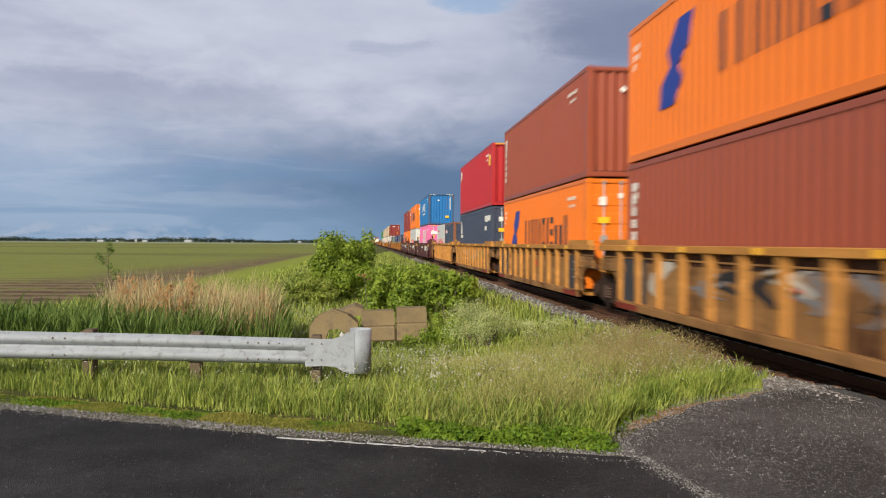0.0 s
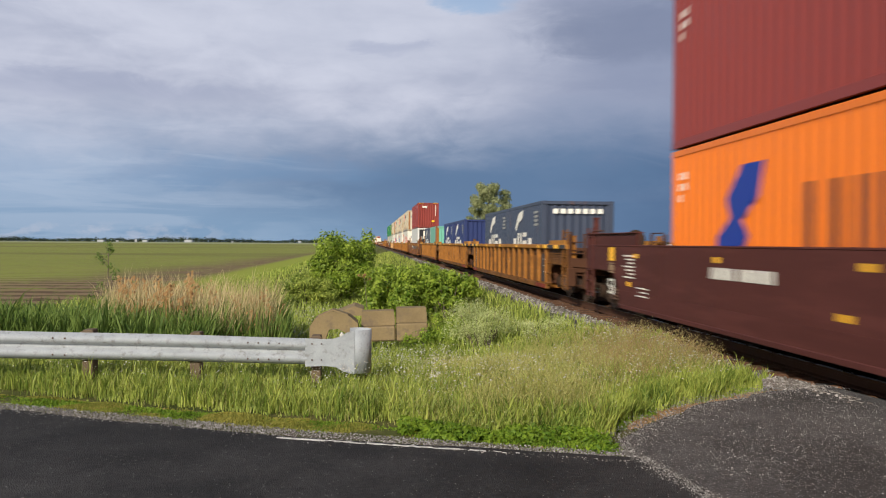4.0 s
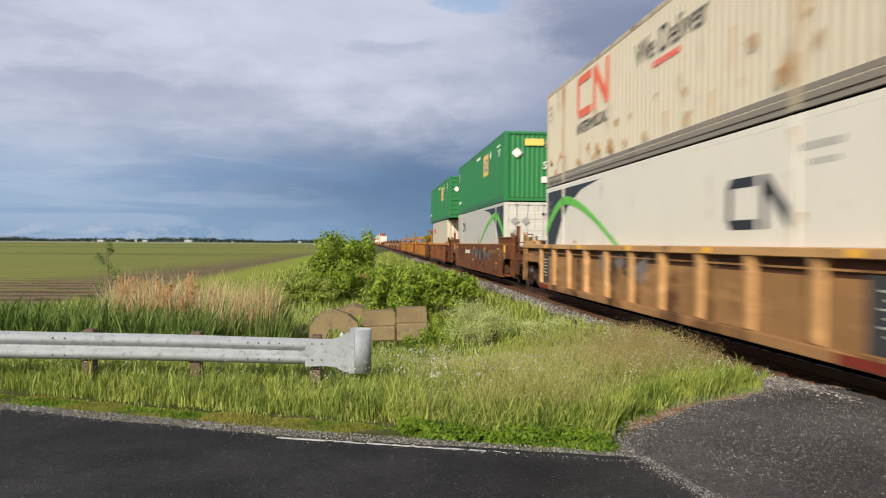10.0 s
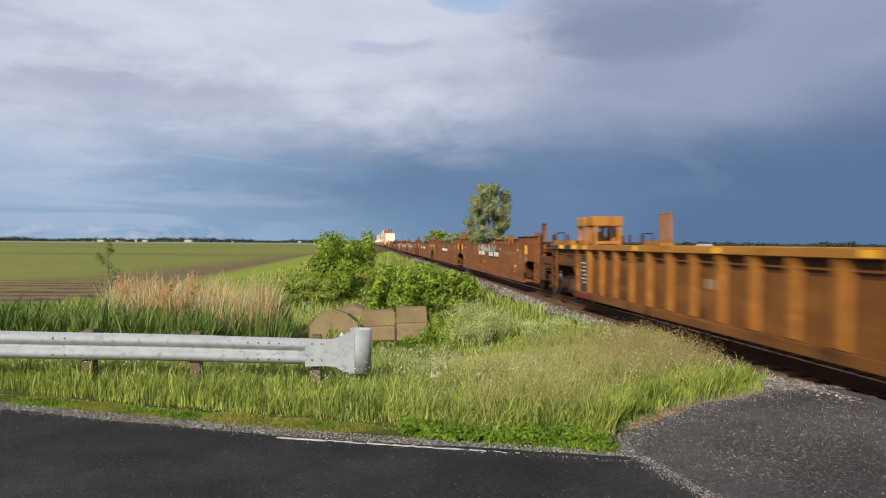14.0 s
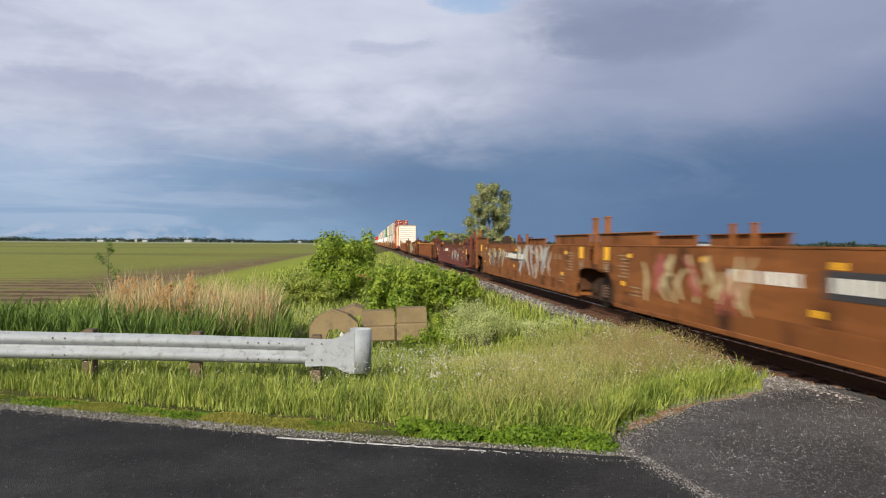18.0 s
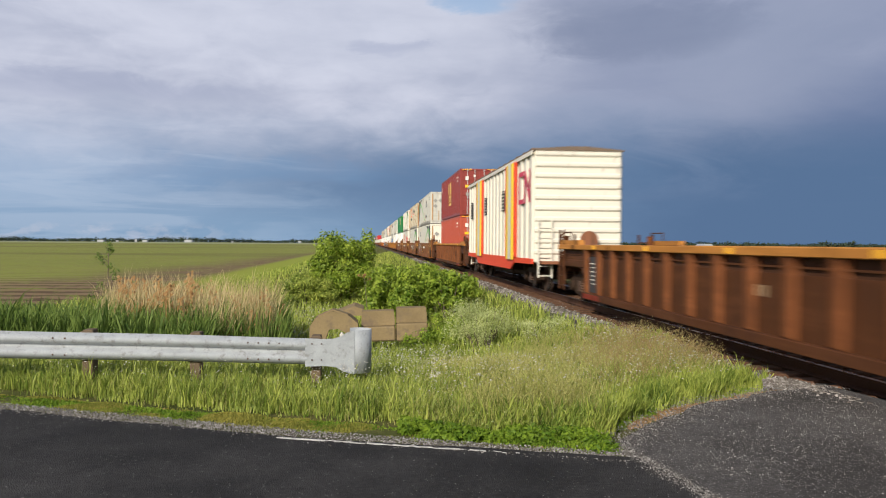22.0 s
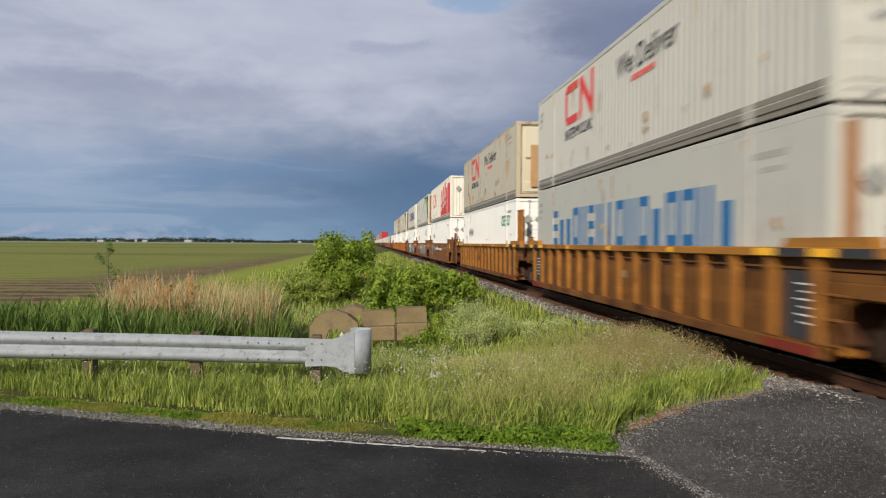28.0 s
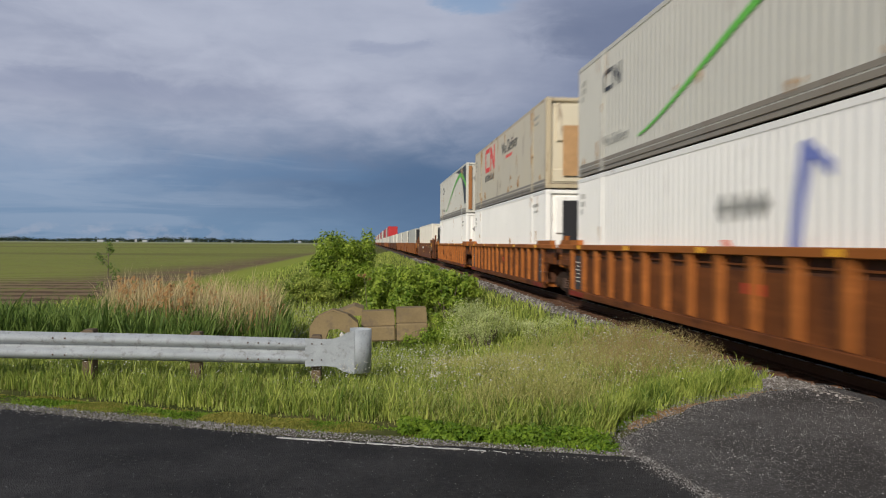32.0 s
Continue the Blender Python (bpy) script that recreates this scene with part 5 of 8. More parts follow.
GLYPHS = {
    "ring": [(0, 1, 0, 0.2), (0, 1, 0.8, 1), (0, 0.26, 0.2, 0.8), (0.74, 1, 0.2, 0.8)],
    "bar": [(0.3, 0.65, 0, 1)],
    "pair": [(0, 0.3, 0, 1), (0.62, 0.92, 0, 1)],
    "stack": [(0, 0.9, 0, 0.2), (0, 0.9, 0.4, 0.6), (0, 0.9, 0.8, 1)],
    "slab": [(0.1, 0.8, 0, 0.72)],
    "block": [(0, 1, 0, 1)],
}


def bars(box, s0, z0, count, w, h, gap, mat, seed, name="lettering_block", kinds=("ring", "pair", "bar", "stack", "slab"), slant=0.0):
    """A row of letter-sized plain shapes on the roadside wall; s runs from the far end."""
    L, x = side_of(box)
    rnd = random.Random(seed)
    for i in range(count):
        g = GLYPHS[rnd.choice(kinds)]
        s = Shape()
        for a, b, c, d in g:
            y0, y1 = L / 2 - (s0 + i * (w + gap) + a * w), L / 2 - (s0 + i * (w + gap) + b * w)
            s.prism([(y0 - slant * c * h, z0 + c * h), (y1 - slant * c * h, z0 + c * h), (y1 - slant * d * h, z0 + d * h), (y0 - slant * d * h, z0 + d * h)], x - 0.005, x, "x")
        part(name, s, mat, box)


def patch(box, pts, mat, name="graphic", lift=0.0, label=""):
    """A plain shape on the roadside wall: pts are (s, z)."""
    L, x = side_of(box)
    return part(name, Shape().prism([(L / 2 - s, z) for s, z in pts], x - 0.005 - lift, x - lift, "x"), mat, box, label)


def words(box, text, s0, z0, size, mat, end=False, x0=0.0):
    """Readable words, lying on the roadside wall or on the near end."""
    me = TEXTS[text, size].copy()
    L, x = side_of(box)
    if end:
        m = Matrix(((1, 0, 0, x0), (0, 0, -1, -L / 2 - 0.012), (0, 1, 0, z0), (0, 0, 0, 1)))
    else:
        m = Matrix(((0, 0, -1, x - 0.004), (-1, 0, 0, L / 2 - s0), (0, 1, 0, z0), (0, 0, 0, 1)))
    me.transform(m)
    return part("size_number" if text.startswith("5") else "slogan", me, mat, box)


def ring_and_zigzag(box, s0, z0, h, mat):
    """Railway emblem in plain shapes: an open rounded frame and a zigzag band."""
    t, w = h * 0.19, h * 1.15
    c = h * 0.16
    for pts in ([(s0, z0 + c), (s0 + c, z0), (s0 + t, z0 + t), (s0 + t, z0 + h - t), (s0 + c, z0 + h), (s0, z0 + h - c)], [(s0 + c, z0 + h), (s0 + t, z0 + h - t), (s0 + w, z0 + h - t), (s0 + w, z0 + h)], [(s0 + c, z0), (s0 + w, z0), (s0 + w, z0 + t), (s0 + t, z0 + t)]):
        patch(box, pts, mat, "emblem_bar")
    a = s0 + w + h * 0.2
    b = a + h * 1.1
    for pts in ([(a, z0), (a + t, z0), (a + t, z0 + h), (a, z0 + h)], [(a + t, z0 + h), (a + t, z0 + h * 0.66), (b - t, z0), (b - t, z0 + h * 0.34)], [(b - t, z0), (b, z0), (b, z0 + h), (b - t, z0 + h)]):
        patch(box, pts, mat, "emblem_bar")


def ribbon(up, dn, x, thick):
    """One curved strip on the plane x, between two rows of (y, z) points."""
    k = len(up)
    v = [(x, *p) for p in up] + [(x, *p) for p in dn] + [(x - thick, *p) for p in up] + [(x - thick, *p) for p in dn]
    f = []
    for i in range(k - 1):
        f += [(i, i + 1, k + i + 1, k + i), (2 * k + i, 3 * k + i, 3 * k + i + 1, 2 * k + i + 1), (i, 2 * k + i, 2 * k + i + 1, i + 1), (k + i, k + i + 1, 3 * k + i + 1, 3 * k + i)]
    f += [(0, k, 3 * k, 2 * k), (k - 1, 3 * k - 1, 4 * k - 1, 2 * k - 1)]
    return Shape().add(v, f)


def swoosh(box, mirror=False, start=7.2):
    """Lime swoosh with a charcoal corner at one end."""
    L, _ = side_of(box)
    f = (lambda s: L - s) if mirror else (lambda s: s)
    up, dn = [], []
    for i in range(25):
        k = i / 24
        s = start + (16.05 - start) * k
        z = 0.5 + 1.95 * math.sin(min(1.0, k * 1.22) * math.pi / 2) ** 1.3 - (0.9 * ((k - 0.72) / 0.28) ** 2 if k > 0.72 else 0)
        wd = 0.05 + 0.26 * k
        up.append((f(s), z + wd / 2))
        dn.append((f(s), z - wd / 2))
    edge = [(10.6, 2.76), (12.2, 2.62), (13.4, 2.3), (14.3, 1.8), (14.9, 1.2), (15.3, 0.55), (15.95, 0.55), (15.95, 2.76)]
    patch(box, [(f(a), b) for a, b in edge], P["black"], "charcoal_corner")
    L2, x = side_of(box)
    s_ = ribbon([(L / 2 - a, b) for a, b in up], [(L / 2 - a, b) for a, b in dn], x - 0.007, 0.006)
    part("swoosh", s_, P["greengfx"], box, "lime green swoosh")


def bottles(box, lifted=False):
    """Red field with three bottle outlines."""
    z0 = 0.35
    dome = [(13.7 + 2.3 * i / 12, z0 + (1.95 if not lifted else 2.3) * math.sin(math.pi * min(1.0, 0.5 * i / 12 + 0.5 if i > 3 else 0.2 + i * 0.17))) for i in range(13)]
    if lifted:
        dome = [(9.0, z0), (9.8, 0.9), (11.2, 1.6), (13.2, 2.2), (15.0, 2.5), (15.98, 2.4)]
    patch(box, dome + [(15.98, z0), (dome[0][0], z0)], P["redgfx"], "red_field")
    for i in range(3):
        c = (9.7 + 1.55 * i) if not lifted else (9.9 + 1.35 * i)
        b = 0.45 if not lifted else 0.55 + 0.18 * i
        out = [(c - 0.55, b), (c - 0.55, b + 1.15), (c - 0.28, b + 1.5), (c - 0.28, b + 1.75), (c + 0.28, b + 1.75), (c + 0.28, b + 1.5), (c + 0.55, b + 1.15), (c + 0.55, b)]
        patch(box, out, P["redgfx"], "bottle_shape", 0.006)
        patch(box, [(c + (s - c) * 0.62, b + 0.15 + (z - b) * 0.62) for s, z in out], P["cleanwhite"], "bottle_window", 0.012)
        patch(box, [(c - 0.36, b + 0.45), (c + 0.36, b + 0.45), (c + 0.36, b + 0.62), (c - 0.36, b + 0.62)], P["redgfx"], "bottle_band", 0.018)


def end_plate(box, x, z, w, h, mat, name="placard", diamond=False, y=0.0):
    L, W, H = KINDS[box["size"]]
    pts = [(x - w / 2, z), (x, z - h / 2), (x + w / 2, z), (x, z + h / 2)] if diamond else [(x - w / 2, z - h / 2), (x + w / 2, z - h / 2), (x + w / 2, z + h / 2), (x - w / 2, z + h / 2)]
    part(name, Shape().prism(pts, -L / 2 - 0.012 - y, -L / 2 - 0.006 - y, "y"), mat, box)


GREYMARK = surface("grey_placard", srgb(150, 150, 146), 0.6, 0, 0.1, 3, 40, 0)
RUSTSTAIN = surface("rust_stain", srgb(150, 104, 66), 0.85, 0, 0.25, 4, 30, 0.1)


def id_marks(box, mat, seed):
    """Small identification bars that every box carries, one part a group."""
    L, W, H = KINDS[box["size"]]
    x = side_of(box)[1]
    for rects in ([(L - 1.9 + 0.13 * k, H - 0.5, 0.07, 0.10) for k in range(7)] + [(L - 1.7 + 0.13 * k, H - 0.7, 0.06, 0.08) for k in range(5)], [(0.35, H - 0.55 - 0.2 * k, 0.1, 0.13) for k in range(3)] + [(0.55, H - 0.55 - 0.2 * k, 0.1, 0.13) for k in range(2)]):
        sh = Shape()
        for s0, z0, w, h in rects:
            sh.prism([(L / 2 - s0, z0), (L / 2 - s0 - w, z0), (L / 2 - s0 - w, z0 + h), (L / 2 - s0, z0 + h)], x - 0.005, x, "x")
        tagged(part("identification_mark", sh, mat, box), kind="stuff")


def end_bars(box, rects, mat, y=0.0, name="end_stencil"):
    L, W, H = KINDS[box["size"]]
    sh = Shape()
    for x, z, w, h in rects:
        sh.prism([(x - w / 2, z - h / 2), (x + w / 2, z - h / 2), (x + w / 2, z + h / 2), (x - w / 2, z + h / 2)], -L / 2 - 0.012 - y, -L / 2 - 0.006 - y, "y")
    tagged(part(name, sh, mat, box), kind="stuff")


for (near, kind, up, low), bu, bl in zip(STACKS, UP, DOWN):
    bu["size"], bl["size"] = kind, kind
for name, box in SINGLES.items():
    box["size"] = {"s16u": "53", "j": "53", "s16l": "40"}.get(name, "20")
DARKMARK = P["black"]
for i, ((near, kind, up, low), bu, bl) in enumerate(zip(STACKS, UP, DOWN)):
    for b, spec in ((bu, up), (bl, low)):
        pale = spec[0] in ("cream", "cleanwhite", "greywhite", "white")
        id_marks(b, GREYMARK if pale else WHITE_MARK, 200 + i * 7)
        L, W, H = KINDS[kind]
        if kind == "53":
            if spec[1] in ("front",):
                end_plate(b, -0.72, 2.0, 0.42, 0.42, GREYMARK, diamond=True)
                end_bars(b, [(0.45 + 0.16 * k, 2.45, 0.1, 0.12) for k in range(4)] + [(0.45 + 0.16 * k, 2.28, 0.1, 0.09) for k in range(4)], GREYMARK)
                words(b, "53'", 0, 1.35, 0.42, GREYMARK if spec[0] != "green" else WHITE_MARK, True, 0.3)
                if spec[0] in ("cream", "greywhite"):
                    end_plate(b, -1.06, 1.45, 0.2, 2.5, RUSTSTAIN, "rust_streak", False, 0.003)
                    end_plate(b, 0.98, 1.1, 0.09, 1.6, RUSTSTAIN, "rust_streak", False, 0.003)
            elif spec[1] == "door":
                for x, z in ((-0.85, 2.1), (-0.4, 2.1), (-0.85, 1.6)):
                    end_plate(b, x, z, 0.36, 0.36, GREYMARK, diamond=True, y=0.02)
                end_bars(b, [(0.35 + 0.14 * k, 2.4, 0.09, 0.11) for k in range(5)], DARKMARK, 0.02)
        elif spec[1] == "door":
            for k, (x, z, w, h, m) in enumerate(((-0.78, 2.3, 0.2, 0.22, WHITE_MARK), (-0.75, 1.8, 0.3, 0.16, YELLOW_MARK), (-0.75, 1.3, 0.18, 0.2, GREYMARK), (-0.3, 2.45, 0.13, 0.13, WHITE_MARK))):
                end_plate(b, x, z, w, h, m, "door_label", y=0.01)
            end_bars(b, [(0.52 + 0.075 * j, 2.42, 0.045, 0.08) for j in range(7)] + [(0.62, 2.2 - 0.13 * k, 0.34 - 0.08 * (k % 2), 0.03) for k in range(7)] + [(0.22, 2.0 - 0.2 * k, 0.16, 0.03) for k in range(4)], WHITE_MARK if not pale else GREYMARK, 0.01, "door_stencil")
        else:
            end_bars(b, [(0.85, 2.55 - 0.14 * k, 0.09, 0.10) for k in range(9)], WHITE_MARK if not pale else DARKMARK)
            end_plate(b, 0.55, 0.75, 0.34, 0.2, YELLOW_MARK, "end_label")
            end_plate(b, -0.25, 2.3, 0.2, 0.18, WHITE_MARK, "end_label", True)


def orange_lines(b):
    patch(b, [(1.85, 0.85), (2.5, 0.85), (2.9, 1.3), (2.7, 1.55), (3.2, 1.9), (3.35, 2.4), (2.7, 2.4), (2.2, 1.9), (2.35, 1.6), (1.9, 1.3)], P["bluegfx"], "blue_emblem")
    bars(b, 4.3, 1.05, 11, 0.42, 0.95, 0.14, P["black"], 77)


orange_lines(UP[0]), orange_lines(DOWN[1]), orange_lines(UP[4]), orange_lines(DOWN[5])
for b in (UP[1], DOWN[0], UP[6]):
    L, x_ = side_of(b)
    for k in range(7 if b is not UP[6] else 4):
        patch(b, [(0.32, 2.3 - 0.26 * k), (0.56, 2.3 - 0.26 * k), (0.56, 2.48 - 0.26 * k), (0.32, 2.48 - 0.26 * k)], WHITE_MARK, "identification_bar")
patch(UP[2], [(0.3, 2.1), (0.85, 2.1), (0.85, 2.55), (0.3, 2.55)], WHITE_MARK, "white_emblem")
patch(UP[2], [(11.2, 1.9), (11.75, 1.9), (11.75, 2.4), (11.2, 2.4)], YELLOW_MARK, "yellow_label")
patch(DOWN[2], [(0.5, 1.75), (1.2, 1.75), (0.95, 2.4)], WHITE_MARK, "white_emblem")
patch(DOWN[2], [(0.45, 1.5), (1.4, 1.5), (1.4, 1.68), (0.45, 1.68)], WHITE_MARK, "white_bar")
patch(DOWN[2], [(10.1, 2.25), (11.8, 2.25), (11.8, 2.5), (10.1, 2.5)], WHITE_MARK, "white_bar")
patch(DOWN[2], [(10.1, 1.8), (10.7, 1.8), (10.7, 2.0), (10.1, 2.0)], WHITE_MARK, "white_bar")
bars(UP[3], 3.9, 1.45, 6, 0.6, 0.75, 0.1, WHITE_MARK, 5, slant=-0.15)
patch(UP[3], [(4.6, 1.1), (7.6, 1.1), (7.6, 1.25), (4.6, 1.25)], WHITE_MARK, "white_bar")
bars(DOWN[3], 4.75, 1.0, 3, 1.35, 1.45, 0.2, WHITE_MARK, 8, kinds=("ring", "pair", "stack"))
end_plate(DOWN[3], -0.6, 2.15, 0.75, 0.28, WHITE_MARK, "white_emblem", y=0.03)
bars(DOWN[4], 2.6, 0.95, 9, 0.66, 0.62, 0.16, P["redgfx"], 9)
patch(DOWN[4], [(2.4, 2.2), (4.4, 2.2), (4.4, 2.3), (2.4, 2.3)], P["pinkgfx"], "crimson_bar")
bars(UP[12], 5.3, 1.65, 1, 1.8, 0.75, 0.1, P["yellowgfx"], 12, kinds=("pair",))
bars(UP[12], 5.5, 0.85, 2, 0.72, 0.7, 0.16, P["yellowgfx"], 13, kinds=("stack", "ring"))
end_plate(UP[6], -0.45, 2.42, 0.55, 0.2, WHITE_MARK, "white_emblem")
for b in (UP[7], UP[8], UP[9], UP[10], UP[14], UP[18], UP[19], UP[24]):
    col = P["redgfx"] if b in (UP[18], UP[19], UP[24]) else P["orangegfx"]
    ring_and_zigzag(b, 3.5, 1.58, 1.1, col)
    words(b, "INTERMODAL", 3.5, 1.16, 0.42, P["black"])
    words(b, "We Deliver", 8.0, 1.95, 0.72, P["black"])
    bars(b, 9.0, 1.72, 9, 0.1, 0.12, 0.05, P["redgfx"], 31, kinds=("block", "ring"))
patch(UP[7], [(6.3, 0.32), (9.0, 0.32), (9.0, 0.68), (6.3, 0.68)], P["rustframe"], "repair_patch")
for b in (DOWN[7], DOWN[15], UP[20]):
    bottles(b, b is UP[20])
    ring_and_zigzag(b, 2.4, 1.3 if b is not UP[20] else 1.2, 1.15, P["orangegfx"])
for b in (DOWN[11], DOWN[13], DOWN[14], UP[15], UP[21], UP[23], UP[25], UP[17]):
    swoosh(b, start=4.6 if b in (UP[21], UP[23], UP[25]) else 7.2)
    ring_and_zigzag(b, 2.2, 1.85, 0.5, P["black"])
    words(b, "We Deliver", 2.2, 0.55, 0.36, GREYMARK)
swoosh(DOWN[10], True)
ring_and_zigzag(DOWN[10], 12.2, 1.4, 0.78, P["black"])
swoosh(UP[13], True)
ring_and_zigzag(UP[13], 10.2, 1.7, 0.6, P["black"])
words(UP[13], "We Deliver", 9.4, 0.7, 0.45, P["black"])
bars(DOWN[8], 2.4, 1.3, 6, 0.62, 0.75, 0.14, P["bluegfx"], 41)
L_, x_ = side_of(DOWN[8])
arc_a = [2.6 - 0.16 * k for k in range(11)]
arc = ribbon([(L_ / 2 - (5.6 + 1.9 * math.cos(a)), 1.1 + (1.12 + 0.03 * k) * math.sin(a)) for k, a in enumerate(arc_a)], [(L_ / 2 - (5.6 + 1.9 * math.cos(a)), 1.1 + 1.12 * math.sin(a) - 0.005) for a in arc_a], x_, 0.005)
part("red_arc", arc, P["redgfx"], DOWN[8], "red arc")
end_plate(DOWN[8], -0.3, 2.1, 0.9, 0.26, P["bluegfx"], "blue_emblem", y=0.03)
bars(DOWN[9], 1.6, 1.25, 6, 0.62, 0.9, 0.1, P["pinkgfx"], 42)
bars(DOWN[9], 1.3, 0.95, 20, 0.24, 0.2, 0.08, P["bluegfx"], 43, kinds=("block", "ring"))
patch(DOWN[9], [(7.0, 1.85), (15.3, 1.85), (15.3, 2.0), (7.4, 2.0)], P["pinkgfx"], "crimson_stripe")
patch(DOWN[9], [(6.8, 1.55), (15.3, 1.55), (15.3, 1.72), (7.0, 1.72)], P["bluegfx"], "blue_stripe")
patch(DOWN[9], [(0.9, 0.6), (1.1, 0.6), (1.75, 2.7), (1.3, 2.7)], P["bluegfx"], "blue_slash")
bars(DOWN[18], 2.2, 1.15, 16, 0.58, 1.0, 0.15, P["skygfx"], 44)
bars(UP[22], 1.7, 1.15, 16, 0.6, 0.95, 0.15, P["navy"], 45)
for b, c in ((DOWN[19], 13.0), (DOWN[21], 12.6), (DOWN[22], 13.2)):
    bars(b, c, 1.9, 3, 0.5, 0.42, 0.12, surface("sea_green_graphic", srgb(70, 150, 110), 0.5, 0, 0.08, 2, 30, 0.03), 46)
for b in (DOWN[16], DOWN[17], DOWN[19], DOWN[20], DOWN[21], DOWN[22], DOWN[23]):
    for k in range(4 if b is not DOWN[17] else 2):
        s0 = (2.6 if b is not DOWN[23] else 8.2) + 0.42 * k
        patch(b, [(s0, 1.75), (s0 + 0.2, 1.5), (s0 + 0.4, 1.75), (s0 + 0.2, 2.0)], GREYMARK, "placard")
patch(DOWN[23], [(10.3, 0.9), (10.55, 0.9), (10.85, 2.3), (11.3, 2.0), (11.3, 2.2), (10.75, 2.55), (10.6, 2.5)], surface("faded_blue_graphic", srgb(112, 124, 190), 0.5, 0, 0.08, 2, 30, 0.03), "blue_arrow")
patch(DOWN[23], [(8.4, 1.25), (8.6, 1.25), (9.1, 0.8), (8.9, 0.8)], P["orangegfx"], "orange_slash")
for b in (UP[11], UP[16], SINGLES["s16u"]):
    patch(b, [(10.3, 1.45), (11.8, 1.45), (11.8, 2.45), (10.3, 2.45)], P["yellowgfx"], "yellow_badge")
    bars(b, 10.45, 1.65, 2, 0.5, 0.6, 0.12, P["bluegfx"], 47, slant=0.0)
    patch(b, [(12.2, 2.3), (12.45, 2.1), (12.7, 2.3), (12.45, 2.5)], WHITE_MARK, "placard")
    words(b, "53'", 14.6, 2.0, 0.4, WHITE_MARK)
    bars(b, 0.4, 0.6, 6, 0.12, 0.14, 0.05, WHITE_MARK, 48, "identification_bar", ("block", "ring"))
    bars(b, 8.0, 2.45, 7, 0.14, 0.14, 0.05, WHITE_MARK, 49, "identification_bar", ("block", "ring"))
    end_plate(b, -0.05, 2.45, 0.8, 0.28, P["yellowgfx"], "yellow_badge", y=0.02)
    end_plate(b, -0.8, 2.0, 0.42, 0.42, WHITE_MARK, diamond=True, y=0.02)
    end_plate(b, 0.5, 0.9, 0.5, 0.26, WHITE_MARK, "placard", y=0.02)
words(SINGLES["s16u"], "53'", 0, 1.65, 0.42, WHITE_MARK, True, 0.15)
id_marks(SINGLES["s16u"], WHITE_MARK, 900)
for k in range(3):
    patch(SINGLES["s16l"], [(1.1 + 0.55 * k, 1.95), (1.55 + 0.55 * k, 1.95), (1.55 + 0.55 * k, 2.36), (1.1 + 0.55 * k, 2.36)], P["redgfx"], "red_block")
bars(SINGLES["s3f"], 0.35, 0.95, 8, 0.48, 0.55, 0.14, P["redgfx"], 51)
patch(SINGLES["s3f"], [(0.5, 2.05), (1.8, 2.05), (1.8, 2.17), (0.5, 2.17)], P["pinkgfx"], "crimson_bar")
patch(SINGLES["s3n"], [(0.55, 1.9), (1.0, 1.9), (1.0, 2.08), (0.55, 2.08)], P["redgfx"], "red_block")
bars(SINGLES["s3n"], 1.05, 1.88, 3, 0.3, 0.24, 0.06, WHITE_MARK, 52)
for nm in ("s7n", "s7f", "s8n", "s8f", "s9f"):
    b = SINGLES[nm]
    patch(b, [(1.5, 1.75), (1.75, 1.65), (2.2, 1.95), (2.9, 2.1), (3.0, 2.4), (2.2, 2.3)], WHITE_MARK, "white_crest")
    bars(b, 1.1, 0.85, 4, 0.8, 0.72, 0.12, WHITE_MARK, 53)
    for k in range(4):
        patch(b, [(4.9, 2.2 - 0.14 * k), (5.5, 2.2 - 0.14 * k), (5.5, 2.28 - 0.14 * k), (4.9, 2.28 - 0.14 * k)], GREYMARK, "load_stencil")
for k in range(7):
    end_plate(SINGLES["s7n"], -0.75 + 0.25 * k, 2.25, 0.18, 0.16, WHITE_MARK, "white_block")
    patch(SINGLES["s9n"], [(0.35, 2.2 - 0.2 * k), (0.6, 2.2 - 0.2 * k), (0.6, 2.34 - 0.2 * k), (0.35, 2.34 - 0.2 * k)], WHITE_MARK, "identification_bar")
    end_plate(SINGLES["s9n"], 0.8, 2.2 - 0.16 * k, 0.09, 0.11, WHITE_MARK, "identification_bar")

